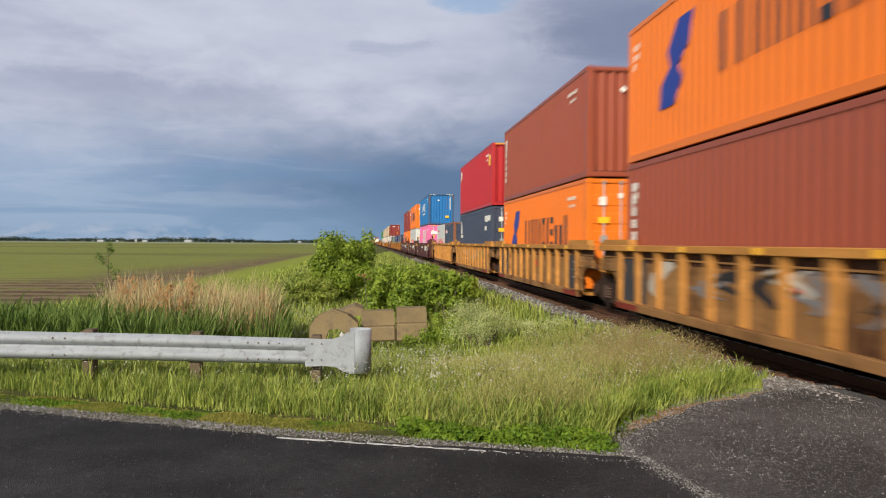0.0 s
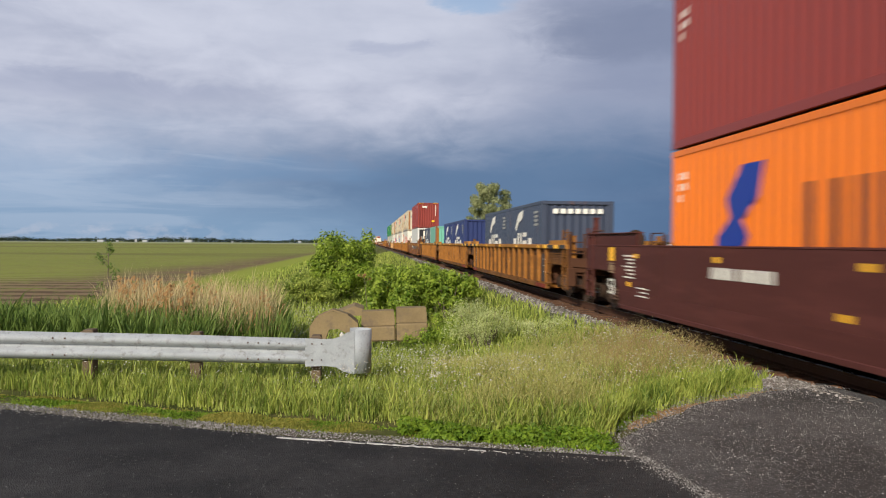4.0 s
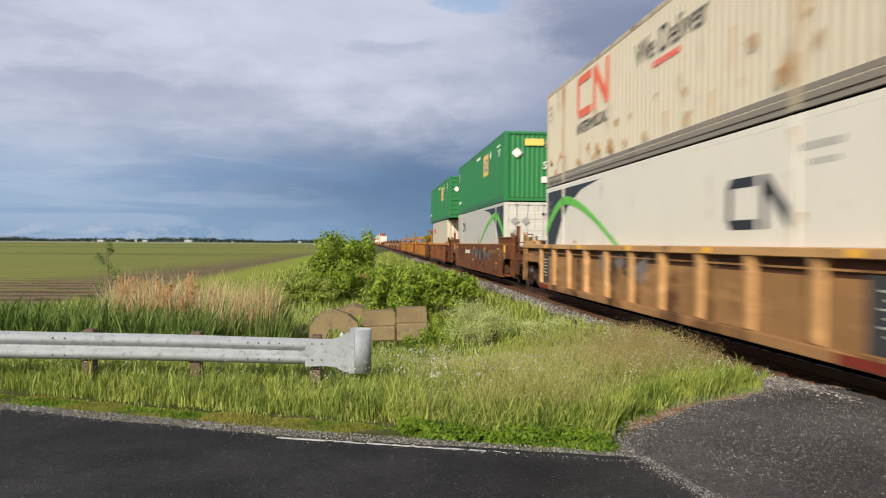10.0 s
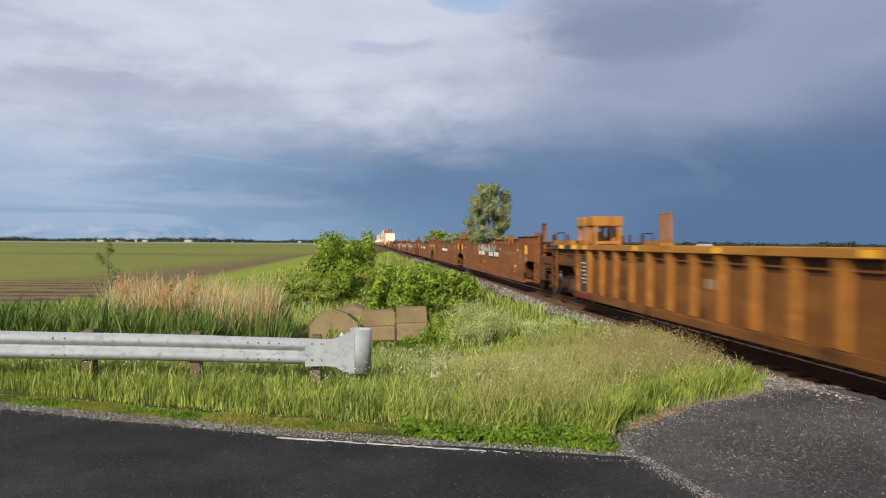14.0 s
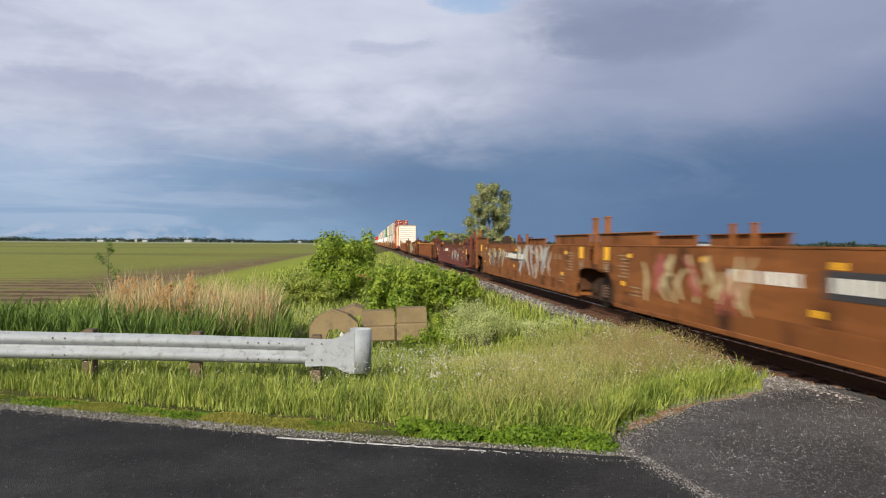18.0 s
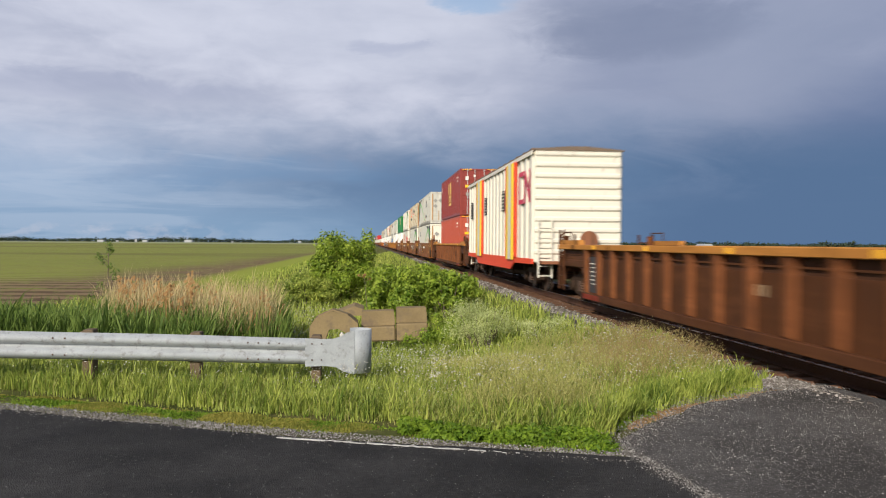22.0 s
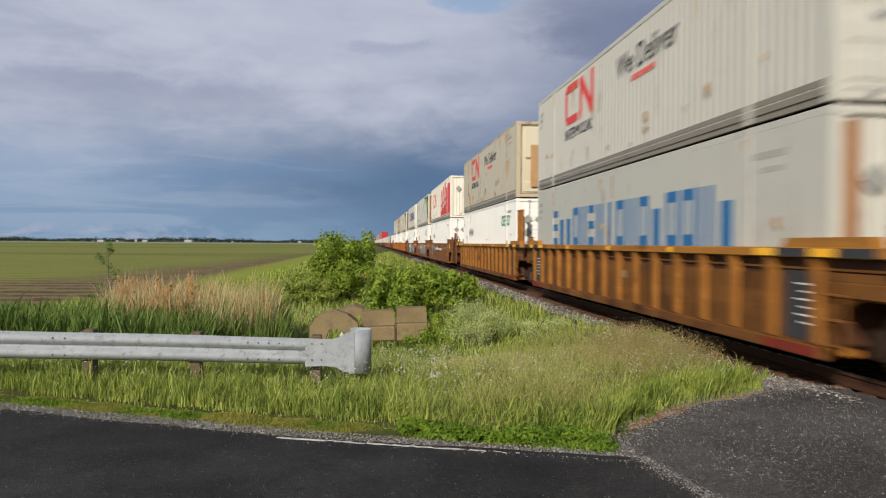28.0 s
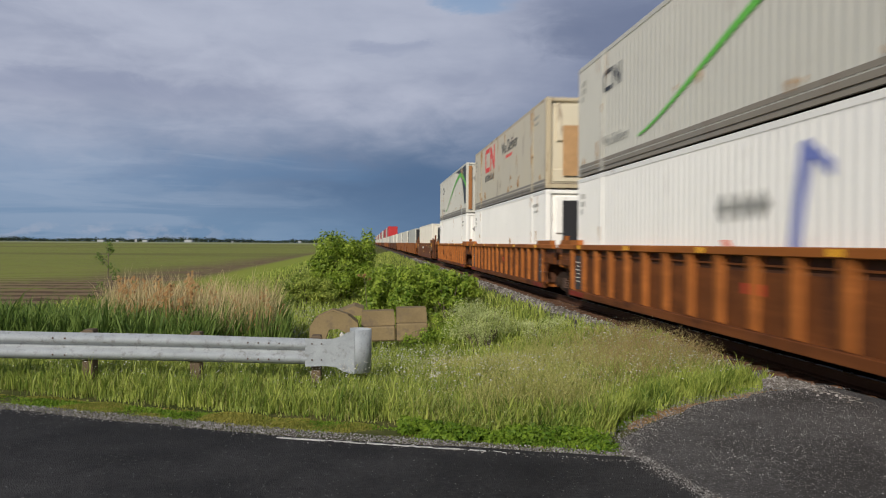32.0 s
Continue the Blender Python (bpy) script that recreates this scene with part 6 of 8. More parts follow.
# weather stains on the older boxes
rnd_s = random.Random(91)
STAINS = [surface("rusty_runoff_stain", srgb(176, 140, 100), 0.85, 0, 0.25, 4, 30, 0.1), surface("brown_soot_stain", srgb(92, 70, 48), 0.9, 0, 0.3, 4, 30, 0.1)]
for b, (near, kind, up, low) in list(zip(UP, STACKS)) + list(zip(DOWN, STACKS)):
    pnt = (up if b in UP else low)[0]
    if kind != "53" or pnt not in ("cream", "cleanwhite", "greywhite"):
        continue
    L_, x_ = side_of(b)
    streaks, scuffs = Shape(), Shape()
    for k in range(22 if pnt == "cream" else 9):
        s0 = rnd_s.choice((rnd_s.uniform(0.6, 15.4), rnd_s.gauss(14.1, 0.25), rnd_s.gauss(2.05, 0.25)))
        top, ln, w = rnd_s.choice((2.74, 2.74, 0.75, 1.6)), rnd_s.uniform(0.15, 0.8), rnd_s.uniform(0.015, 0.045)
        streaks.prism([(L_ / 2 - a_, z_) for a_, z_ in ((s0 - w, top), (s0 + w, top), (s0 + w * 0.5, top - ln * 0.6), (s0 + w * 0.15, top - ln), (s0 - w * 0.4, top - ln * 0.7))], x_ - 0.017 - 0.0003 * k, x_ - 0.012, "x")
    for k in range(9 if near > 297.0 else 26 if pnt == "cream" else 9):
        s0, z0, w = rnd_s.uniform(0.5, 15.7), 0.36 + 1.2 * rnd_s.random() ** 2.2, rnd_s.uniform(0.03, 0.09 if pnt != "cream" else 0.15)
        scuffs.prism([(L_ / 2 - s0 - w * rnd_s.uniform(0.3, 1.5) * math.cos(i * 0.6283), z0 + 1.2 * w * rnd_s.uniform(0.25, 1.5) * math.sin(i * 0.6283)) for i in range(10)], x_ - 0.025 - 0.0003 * k, x_ - 0.012, "x")
    tagged(part("rust_streak", streaks, STAINS[0], b, "thin rust streaks"), kind="stuff")
    tagged(part("scuff", scuffs, STAINS[0], b, "small rusty scuffs"), kind="stuff")
for b in (UP[19], UP[22], UP[24]):
    end_plate(b, 0.35, 1.75, 1.2, 1.3, STAINS[1], "soot_stain", y=0.012)
    end_plate(b, -0.5, 1.2, 0.5, 1.6, STAINS[0], "rust_streak", y=0.012)
end_plate(DOWN[9], 0.05, 2.08, 2.0, 1.1, RUBBER, "cooling_grille", y=0.03)
for k in range(5):
    end_plate(DOWN[9], 0.05, 1.66 + 0.2 * k, 1.7, 0.05, BLACKPATCH, "grille_slat", y=0.037)
end_plate(DOWN[6], 0.0, 1.45, 2.05, 2.5, RUBBER, "machinery_recess", y=0.02)
end_plate(DOWN[6], 0.05, 2.1, 1.25, 0.95, P["cleanwhite"], "control_box", y=0.04)
end_plate(DOWN[6], -0.75, 1.75, 0.2, 0.35, GREYMARK, "gauge_panel", y=0.04)
end_plate(DOWN[6], 0.1, 0.75, 1.5, 0.12, GALV, "pipe_run", y=0.04)
for b in (UP[2], UP[3], DOWN[3], UP[5], UP[6], UP[12], DOWN[12], UP[4]):
    for x0 in (-0.78, 0.78):
        end_bars(b, [(x0 + 0.12 * k, 2.845, 0.06, 0.07) for k in range(-2, 3)], YELLOW_MARK if b is not UP[3] else WHITE_MARK, 0.012, "hazard_stripe")
for b in (UP[13], UP[15], DOWN[13]):
    end_bars(b, [(-1.12, 1.5, 0.1, 2.4), (-0.55, 0.75, 0.05, 0.9), (0.02, 1.7, 0.04, 1.7), (0.5, 0.6, 0.07, 0.7), (1.12, 1.2, 0.09, 1.9), (0.3, 2.68, 1.3, 0.05)], STAINS[0], 0.022, "rust_streak")
for b in (DOWN[24], SINGLES["j"]):
    end_plate(b, 0.1, 1.5, 1.7, 2.1, RUBBER, "dark_grille", y=0.03)


# ---- spray paint on the cars ----
SPRAY = {k: surface("spray_" + k, srgb(*c), 0.55, 0, 0.14, 3, 30, 0.0, srgb(130, 90, 60), 0.25, (2, 2, 2)) for k, c in {"white": (186, 178, 164), "black": (38, 36, 40), "silver": (176, 180, 182), "cream": (190, 172, 130), "cyan": (104, 184, 202), "red": (196, 50, 44), "yellow": (224, 190, 70), "grey": (120, 116, 116), "green": (92, 140, 96), "pink": (176, 92, 92)}.items()}


def graffiti(index, y0, y1, z0, z1, tones, seed, n=14, fill=None):
    """Thick slanted strokes of spray paint over a stretch of a car's side."""
    car = CARS[index]
    rnd = random.Random(seed)
    x = -1.424 if UNITS[index][4] == "smooth" else -1.343
    k = 0
    if fill:
        pts = [(y1, z0 + 0.1), (y0 + 0.1, z0), (y0, z1 - 0.15), (y0 + (y1 - y0) * 0.4, z1), (y1 - 0.1, z1 - 0.05)]
        part("spray_patch", Shape().prism(pts, x - 0.003, x, "x"), SPRAY[fill], car)
    w = (y1 - y0) / n
    for i in range(n):
        a = y0 + w * i
        s = Shape()
        for j in range(rnd.randint(2, 4)):
            h0 = rnd.uniform(z0, z1 - 0.3)
            h1 = min(z1, h0 + rnd.uniform(0.25, z1 - z0))
            th = w * rnd.uniform(0.25, 0.6)
            sl = rnd.uniform(-0.5, 0.5) * w
            o = rnd.uniform(-0.3, 0.8) * w
            pts = []
            for q2 in range(7):
                t = q2 / 6
                pts.append((a + o + sl * t + 0.25 * w * math.sin(t * 5 + i), h0 + (h1 - h0) * t))
            full = pts + [(p0 + th * (1 - 0.6 * abs(2 * q2 / 6 - 1)), p1) for q2, (p0, p1) in list(enumerate(pts))[::-1]]
            lay = 0.004 + 0.0015 * ((i * 3 + j) % 5)
            s.prism(full, x - lay - 0.001, x - lay + 0.0, "x")
        part("spray_stroke", s, SPRAY[tones[i % len(tones)]], car)


graffiti(23, 0.9, 7.6, 0.45, 1.58, ("white", "white", "black", "white", "silver"), 61, 13, "black")
graffiti(23, 6.6, 8.2, 0.4, 1.5, ("red", "yellow", "white"), 62, 4)
graffiti(24, -7.6, -3.2, 0.6, 1.5, ("white", "cream", "silver"), 63, 10)
graffiti(24, 2.1, 6.3, 0.5, 1.45, ("cream", "pink", "cream"), 64, 9)
graffiti(25, -6.3, -1.3, 0.4, 1.58, ("white", "silver", "white"), 65, 9)
graffiti(25, 1.0, 6.0, 0.6, 1.4, ("grey", "cream"), 66, 6)
graffiti(26, -5.5, -1.0, 0.5, 1.2, ("silver", "cream", "grey"), 67, 6)
def blob_letters():
    """Big rounded cream letters with a crimson outline and dark counters, then pale block letters under a black bar."""
    car = CARS[28]
    base = [(2.1, 0.95), (2.0, 1.4), (1.75, 1.57), (0.9, 1.55), (0.55, 1.45), (0.2, 1.57), (-0.7, 1.55), (-1.2, 1.4), (-1.35, 1.1), (-1.3, 0.75), (-1.75, 0.42), (-1.0, 0.34), (-0.75, 0.55), (-0.45, 0.36), (0.3, 0.34), (0.6, 0.6), (0.9, 0.36), (1.7, 0.42), (1.75, 0.7)]
    for tone, k, x in (("pink", 1.07, -1.4245), ("cream", 1.0, -1.4285)):
        plate("spray_letter", car, SPRAY[tone], [(0.2 + (a - 0.2) * k, min(1.58, 0.95 + (b - 0.95) * (k + 0.04 * (k > 1)))) for a, b in base], x, "", 0.003)
    for c, d, w, h, tone in ((1.25, 1.12, 0.16, 0.2, "black"), (-0.1, 1.0, 0.1, 0.16, "black"), (-0.6, 1.3, 0.12, 0.05, "black"), (0.62, 0.62, 0.12, 0.2, "grey"), (-0.62, 0.58, 0.14, 0.16, "black"), (1.22, 1.02, 0.07, 0.08, "red"), (-0.14, 0.94, 0.05, 0.07, "red")):
        plate("spray_counter", car, SPRAY[tone], [(c + w * math.cos(i * 0.7854 + 0.3), d + h * math.sin(i * 0.7854 + 0.3)) for i in range(8)], -1.4325, "", 0.003)
    plate("spray_bar", car, SPRAY["black"], rect(-4.1, -1.55, 1.2, 1.32), -1.4285, "", 0.003)
    for k in range(4):
        plate("spray_letter", car, SPRAY["white"], [(-1.8 - 0.58 * k, 0.72), (-2.28 - 0.58 * k, 0.66), (-2.3 - 0.58 * k, 1.12), (-1.82 - 0.58 * k, 1.18)], -1.4325, "", 0.003)
        for j in range(3):
            plate("spray_slit", car, SPRAY["black"], rect(-2.2 - 0.58 * k, -1.9 - 0.58 * k, 0.82 + 0.1 * j, 0.85 + 0.1 * j), -1.437, "", 0.003)
    plate("repainted_panel", car, WELLS["orange"], rect(-5.6, -4.7, 0.34, 1.55), -1.4245, "lighter repainted panel", 0.003)


blob_letters()
graffiti(39, -7.0, 0.5, 0.4, 1.5, ("grey", "silver", "white", "cream"), 70, 12, "grey")
graffiti(39, 1.2, 6.6, 0.6, 1.45, ("white", "red", "black"), 71, 8)
graffiti(40, -3.4, 1.4, 0.35, 1.58, ("cyan", "white", "cyan"), 72, 5, "cyan")
graffiti(40, -8.0, -5.6, 0.5, 1.4, ("silver", "grey"), 73, 4, "silver")
graffiti(31, 2.9, 7.5, 0.45, 1.55, ("grey", "cream", "red", "grey"), 74, 14)
graffiti(32, -5.0, 0.0, 0.6, 1.45, ("grey", "cream", "grey"), 75, 16)
graffiti(14, -0.6, 2.4, 0.7, 1.4, ("grey", "black"), 76, 5)
graffiti(15, -5.0, 0.5, 0.75, 1.35, ("grey", "black", "grey"), 77, 12)
graffiti(10, -6.0, 1.0, 0.85, 1.25, ("grey", "grey"), 78, 14)
graffiti(20, -2.0, 3.6, 1.2, 1.58, ("silver", "white"), 79, 7)
graffiti(38, 5.0, 6.7, 0.4, 1.5, ("grey", "silver", "grey"), 82, 5, "grey")
graffiti(38, 2.0, 4.4, 0.8, 1.4, ("grey", "cream"), 83, 7)
graffiti(0, -6.0, 4.0, 0.6, 1.3, ("grey", "white", "black"), 80, 8)
graffiti(2, -4.0, 3.0, 0.6, 1.3, ("green", "grey", "white"), 81, 6)
# emblem on the dark brown cars: pale blocks over a thin line
for idx in (4, 5, 6):
    car = CARS[idx]
    for k in range(4):
        plate("emblem_block", car, WHITE_MARK, [(-3.0 - 0.62 * k, 0.95), (-3.52 - 0.62 * k, 0.95), (-3.58 - 0.62 * k, 1.3), (-3.06 - 0.62 * k, 1.3)], -1.421)
    plate("emblem_line", car, WHITE_MARK, rect(-5.5, -3.0, 0.86, 0.90), -1.421)
    me53 = TEXTS["53", 0.5].copy()
    me53.transform(Matrix(((0, 0, -1, -1.425), (-1, 0, 0, 8.2), (0, 1, 0, 0.5), (0, 0, 0, 1))))
    part("size_number", me53, WHITE_MARK, car)
# black framed stencil windows on the rusty smooth cars
for idx in (20, 21, 22, 23, 24, 25, 33, 34, 38, 40):
    car = CARS[idx]
    for k in (0, 1):
        plate("stencil_frame", car, BLACKPATCH, rect(-2.6 + 1.45 * k, -1.2 + 1.45 * k, 0.98, 1.32), -1.421, "black framed stencil panel")
        sh = Shape()
        for j in range(6):
            sh.prism(rect(-2.5 + 1.45 * k + 0.2 * j, -2.36 + 1.45 * k + 0.2 * j, 1.06, 1.24), -1.432, -1.427, "x")
        tagged(part("stencil_mark", sh, WHITE_MARK, car), kind="stuff")



# ---- roadside ----
def leaf_material(name, dark, light, gloss=0.55):
    m = bpy.data.materials.new(name)
    m.use_nodes = True
    n = Nodes(m.node_tree)
    b = m.node_tree.nodes["Principled BSDF"]
    geo = n.add("ShaderNodeNewGeometry")
    r = geo.outputs["Random Per Island"]
    big = n.noise(geo.outputs["Position"], 1.1, 3)
    clumps = n.noise(geo.outputs["Position"], 3.4, 2)
    f = n.math("ADD", n.math("MULTIPLY", n.math("POWER", r, 1.4), 0.5), n.math("ADD", n.math("MULTIPLY", n.step(big, 0.3, 0.7), 0.25), n.math("MULTIPLY", n.step(clumps, 0.35, 0.68), 0.3)))
    col = n.mixc(f, (*dark, 1), (*light, 1))
    n.put(b.inputs["Base Color"], col)
    b.inputs["Roughness"].default_value = gloss
    b.inputs["Specular IOR Level"].default_value = 0.25
    tr = n.add("ShaderNodeBsdfTranslucent")
    n.put(tr.inputs["Color"], col)
    mix = n.add("ShaderNodeMixShader")
    mix.inputs[0].default_value = 0.4
    n.put(mix.inputs[1], b.outputs[0])
    n.put(mix.inputs[2], tr.outputs[0])
    n.put(m.node_tree.nodes["Material Output"].inputs[0], mix.outputs[0])
    return m


GRASS = leaf_material("meadow_grass", (0.070, 0.140, 0.014), (0.58, 0.63, 0.14), 0.55)
BROAD = leaf_material("broad_grass_leaves", (0.12, 0.21, 0.022), (0.60, 0.65, 0.17), 0.5)
BRIGHT = leaf_material("bright_clover", (0.06, 0.14, 0.010), (0.30, 0.42, 0.04), 0.6)
MOSS = leaf_material("yellow_moss", (0.15, 0.18, 0.03), (0.42, 0.37, 0.08), 0.8)
STRAW = leaf_material("dry_seed_grass", (0.24, 0.25, 0.06), (0.62, 0.58, 0.23), 0.7)
HEADS = leaf_material("brown_seed_heads", (0.24, 0.165, 0.07), (0.52, 0.40, 0.19), 0.8)
REED = leaf_material("green_reeds", (0.05, 0.105, 0.018), (0.27, 0.36, 0.085), 0.55)
TAN = leaf_material("dry_reed_stalks", (0.40, 0.31, 0.14), (0.76, 0.63, 0.36), 0.7)
PLUME = leaf_material("russet_reed_plumes", (0.30, 0.16, 0.06), (0.50, 0.33, 0.15), 0.8)
BUSH = leaf_material("bush_leaves", (0.075, 0.160, 0.014), (0.45, 0.55, 0.075), 0.5)
PALELEAF = leaf_material("pale_flowering_leaves", (0.30, 0.38, 0.11), (0.74, 0.76, 0.40), 0.6)
TREELEAF = leaf_material("poplar_leaves", (0.14, 0.175, 0.065), (0.52, 0.54, 0.28), 0.5)
FARWOOD = leaf_material("distant_wood", (0.040, 0.062, 0.045), (0.075, 0.10, 0.065), 0.9)
PETAL = surface("white_petals", (0.50, 0.49, 0.44), 0.6, 0, 0.1, 3, 40, 0)
BARK = surface("grey_bark", (0.16, 0.13, 0.10), 0.9, 0, 0.3, 3, 20, 0.5)


def fast_mesh(name, verts, faces, smooth=False):
    me = bpy.data.meshes.new(name)
    me.from_pydata(verts.tolist() if hasattr(verts, "tolist") else verts, [], faces.tolist() if hasattr(faces, "tolist") else faces)
    if smooth:
        me.shade_smooth()
    return me


def blades(name, label, mat, spots, height, width, lean, seed, arch=2.2):
    """Grass blades: upright strips that bow over towards the tip, at (x, y, z, scale) spots, one mesh."""
    rs = np.random.RandomState(seed)
    s = np.asarray(spots, float)
    k = len(s)
    h = height * s[:, 3] * rs.uniform(0.5, 1.25, k)
    a = rs.uniform(0, 2 * np.pi, k)
    w = width * rs.uniform(0.6, 1.3, k) * 0.5
    wx, wy = np.cos(a) * w, np.sin(a) * w
    b = rs.uniform(0, 2 * np.pi, k)
    l = lean * h * rs.uniform(0.15, 1.0, k)
    dx, dy = np.cos(b) * l + 0.06 * h, np.sin(b) * l
    base = s[:, :3]
    v = np.empty((k, 7, 3))
    for j, (t, thick) in enumerate(((0.0, 0.8), (0.45, 1.0), (0.78, 0.75))):
        m = base + np.stack([dx * t ** arch, dy * t ** arch, h * t - 0.02 * (t == 0)], 1)
        side = np.stack([wx, wy, 0 * h], 1) * thick
        v[:, 2 * j], v[:, 2 * j + 1] = m - side, m + side
    v[:, 6] = base + np.stack([dx, dy, h * (1.0 - 0.35 * np.clip(l / h, 0, 1))], 1)
    i = np.arange(k)[:, None] * 7
    quads = np.concatenate([np.concatenate([i, i + 1, i + 3, i + 2], 1), np.concatenate([i + 2, i + 3, i + 5, i + 4], 1)])
    faces = quads.tolist() + np.concatenate([i + 4, i + 5, i + 6], 1).tolist()
    ob = part(name, fast_mesh(name, v.reshape(-1, 3), faces), mat)
    return tagged(ob, label, kind="stuff")


def apron_side(x, y):
    """True on the paved apron and its gravel rim."""
    return y < (road_edge(x) + 0.33 if x < 2.0 else grass_edge(x) - 0.08)


def scatter(count, x0, x1, y0, y1, seed, scale=lambda x, y: 1.0, near_bias=False):
    rnd = random.Random(seed)
    out = []
    while len(out) < count:
        x = rnd.uniform(x0, x1)
        y = y0 + (y1 - y0) * (rnd.random() ** 1.6 if near_bias else rnd.random())
        if apron_side(x, y):
            continue
        k = scale(x, y)
        if k <= 0 or rnd.random() > min(1.0, k * 1.5):
            continue
        out.append((x, y, ground_z(x, y), k))
    return out


def clump(x, y, f=0.9):
    return 0.5 + 0.5 * noise.noise((x * f, y * f, 7.0)) * 1.2


def inland(x, y):
    """Distance from the asphalt's edge."""
    return y - road_edge(min(x, 2.0)) if x < 2.2 else y - grass_edge(x)


def verge_right(y):
    """x of the grass edge beside the ballast."""
    return 4.98 - 0.1 * blend(y, 9.2, 13.0) + 0.12 * noise.noise((0.0, y * 1.3, 4.0))


def mow(x, y):
    """Grass is short beside the asphalt and taller away from it."""
    d = inland(x, y)
    low = 0.76 if x < 0.4 else 0.5 if x < 2.4 else 0.05
    return blend(d, low - 0.12 + 0.25 * clump(x, y, 2.2), low + 0.75) * (0.45 + 0.45 * clump(x, y, 0.7) + 0.45 * (clump(x, y, 3.1) - 0.5)) * (0.0 if x > verge_right(y) else 1.0)


def tall(x, y):
    """Straw-coloured stand on the mound between the rail's end and the track."""
    return blend(x, -0.4, 1.6) * blend(inland(x, y), 0.6, 1.7) * (0.5 + 0.5 * clump(x, y, 0.6)) * (0.0 if x > verge_right(y) + 0.05 else 1.0)


blades("verge_grass", "lush green verge grass beside the road", GRASS, scatter(44000, -7.5, 5.0, 6.0, 15.0, 1, lambda x, y: mow(x, y) * (1.12 if x < 0.0 and y > 7.6 else 1.0) * (0.55 + 0.75 * clump(x, y, 4.5)), True), 0.44, 0.0105, 0.55, 1)
blades("pale_grass", "pale straw-coloured blades among the verge grass", STRAW, scatter(9000, -7.5, 4.8, 6.2, 12.0, 19, lambda x, y: 0.75 * mow(x, y), True), 0.50, 0.006, 0.55, 19)
blades("broad_grass", "broad light green grass leaves in the verge", BROAD, scatter(15000, -7.5, 5.0, 6.0, 11.5, 9, lambda x, y: 0.8 * mow(x, y) * blend(clump(x, y, 1.9), 0.3, 0.75), True), 0.42, 0.016, 0.75, 9, 1.8)
blades("fine_grass", "fine light green grass blades in the verge", GRASS, scatter(22000, -7.5, 5.0, 6.0, 12.0, 8, lambda x, y: 0.8 * mow(x, y), True), 0.44, 0.007, 0.7, 8)
blades("edge_tufts", "fresh green tufts leaning over the edge of the apron", GRASS, scatter(4200, 2.2, 4.95, 6.6, 9.6, 10, lambda x, y: 0.75 * blend(clump(x, y, 1.5), 0.25, 0.6) if 0.1 < inland(x, y) < 0.8 and x < verge_right(y) else 0.0), 0.40, 0.012, 0.55, 10)
blades("short_grass", "short bright green growth along the asphalt edge", BRIGHT, scatter(26000, -6.0, 4.8, 5.8, 9.5, 2, lambda x, y: (0.6 if 0.4 < x < 2.9 else 0.35) * clump(x, y, 1.6) * 1.5 if 0.0 < inland(x, y) < 0.8 else 0.0), 0.085, 0.012, 1.1, 2)
blades("moss_tufts", "yellow-green low growth at the asphalt edge", MOSS, scatter(30000, -6.5, 1.4, 6.0, 9.5, 6, lambda x, y: (0.6 if x < 0.2 else 0.3) * blend(clump(x, y, 2.0), 0.25, 0.6) if 0.16 < inland(x, y) < 0.9 else 0.0), 0.05, 0.012, 1.2, 6)
blades("seed_grass", "pale dry seed-headed grass on the mound by the track", STRAW, scatter(11000, -0.6, 5.0, 6.8, 14.0, 3, tall, True), 0.54, 0.0055, 0.5, 3)
blades("ditch_grass", "rough grass in the ditch and along the bank", GRASS, scatter(34000, -16.0, 4.5, 13.0, 45.0, 4, lambda x, y: 0.9 * (0.5 + 0.7 * clump(x, y, 0.8)) if x > -8 - (45 - y) * 0.35 else 0.0, True), 0.46, 0.026, 0.6, 4)
blades("bank_grass", "grass strip between the field and the railway", GRASS, scatter(15000, -8.5, 4.2, 36.0, 150.0, 5, lambda x, y: 0.8, True), 0.42, 0.06, 0.5, 5)


def seed_heads(name, label, mat, spots, hgt, size, per, seed):
    """Loose feathery heads: small slips round the tip of each stalk, one mesh."""
    rs = np.random.RandomState(seed)
    s = np.repeat(np.asarray(spots, float), per, 0)
    k = len(s)
    tip = np.repeat(rs.uniform(0.7, 1.15, k // per), per) * hgt * s[:, 3]
    c = s[:, :3] + np.stack([rs.normal(0, 0.022, k) + 0.12 * tip, rs.normal(0, 0.022, k), tip + rs.normal(0, 0.045, k)], 1)
    d = rs.normal(size=(k, 3)) * size + np.array([0, 0, size * 1.2])
    w = rs.normal(size=(k, 3)) * size * 0.35
    v = np.stack([c - d, c + w, c + d, c - w], 1).reshape(-1, 3)
    tagged(part(name, fast_mesh(name, v, np.arange(k * 4).reshape(-1, 4)), mat), label, kind="stuff")


seed_heads("seed_heads", "brownish feathery seed heads over the tall grass", HEADS, scatter(3600, 0.4, 5.0, 7.4, 13.5, 16, lambda x, y: tall(x, y) * blend(x - 0.12 * (y - 8.0), 1.6, 3.4), True), 0.58, 0.0065, 9, 16)
seed_heads("olive_seed_heads", "fine olive seed heads hazing over the mound", STRAW, scatter(5200, -0.2, 5.0, 7.0, 14.0, 29, tall, True), 0.50, 0.0065, 8, 29)
seed_heads("pale_seed_heads", "pale seed heads in the verge grass", PALELEAF, scatter(2600, -6.5, 3.5, 6.6, 12.5, 17, lambda x, y: 0.8 * mow(x, y), True), 0.40, 0.005, 5, 17)


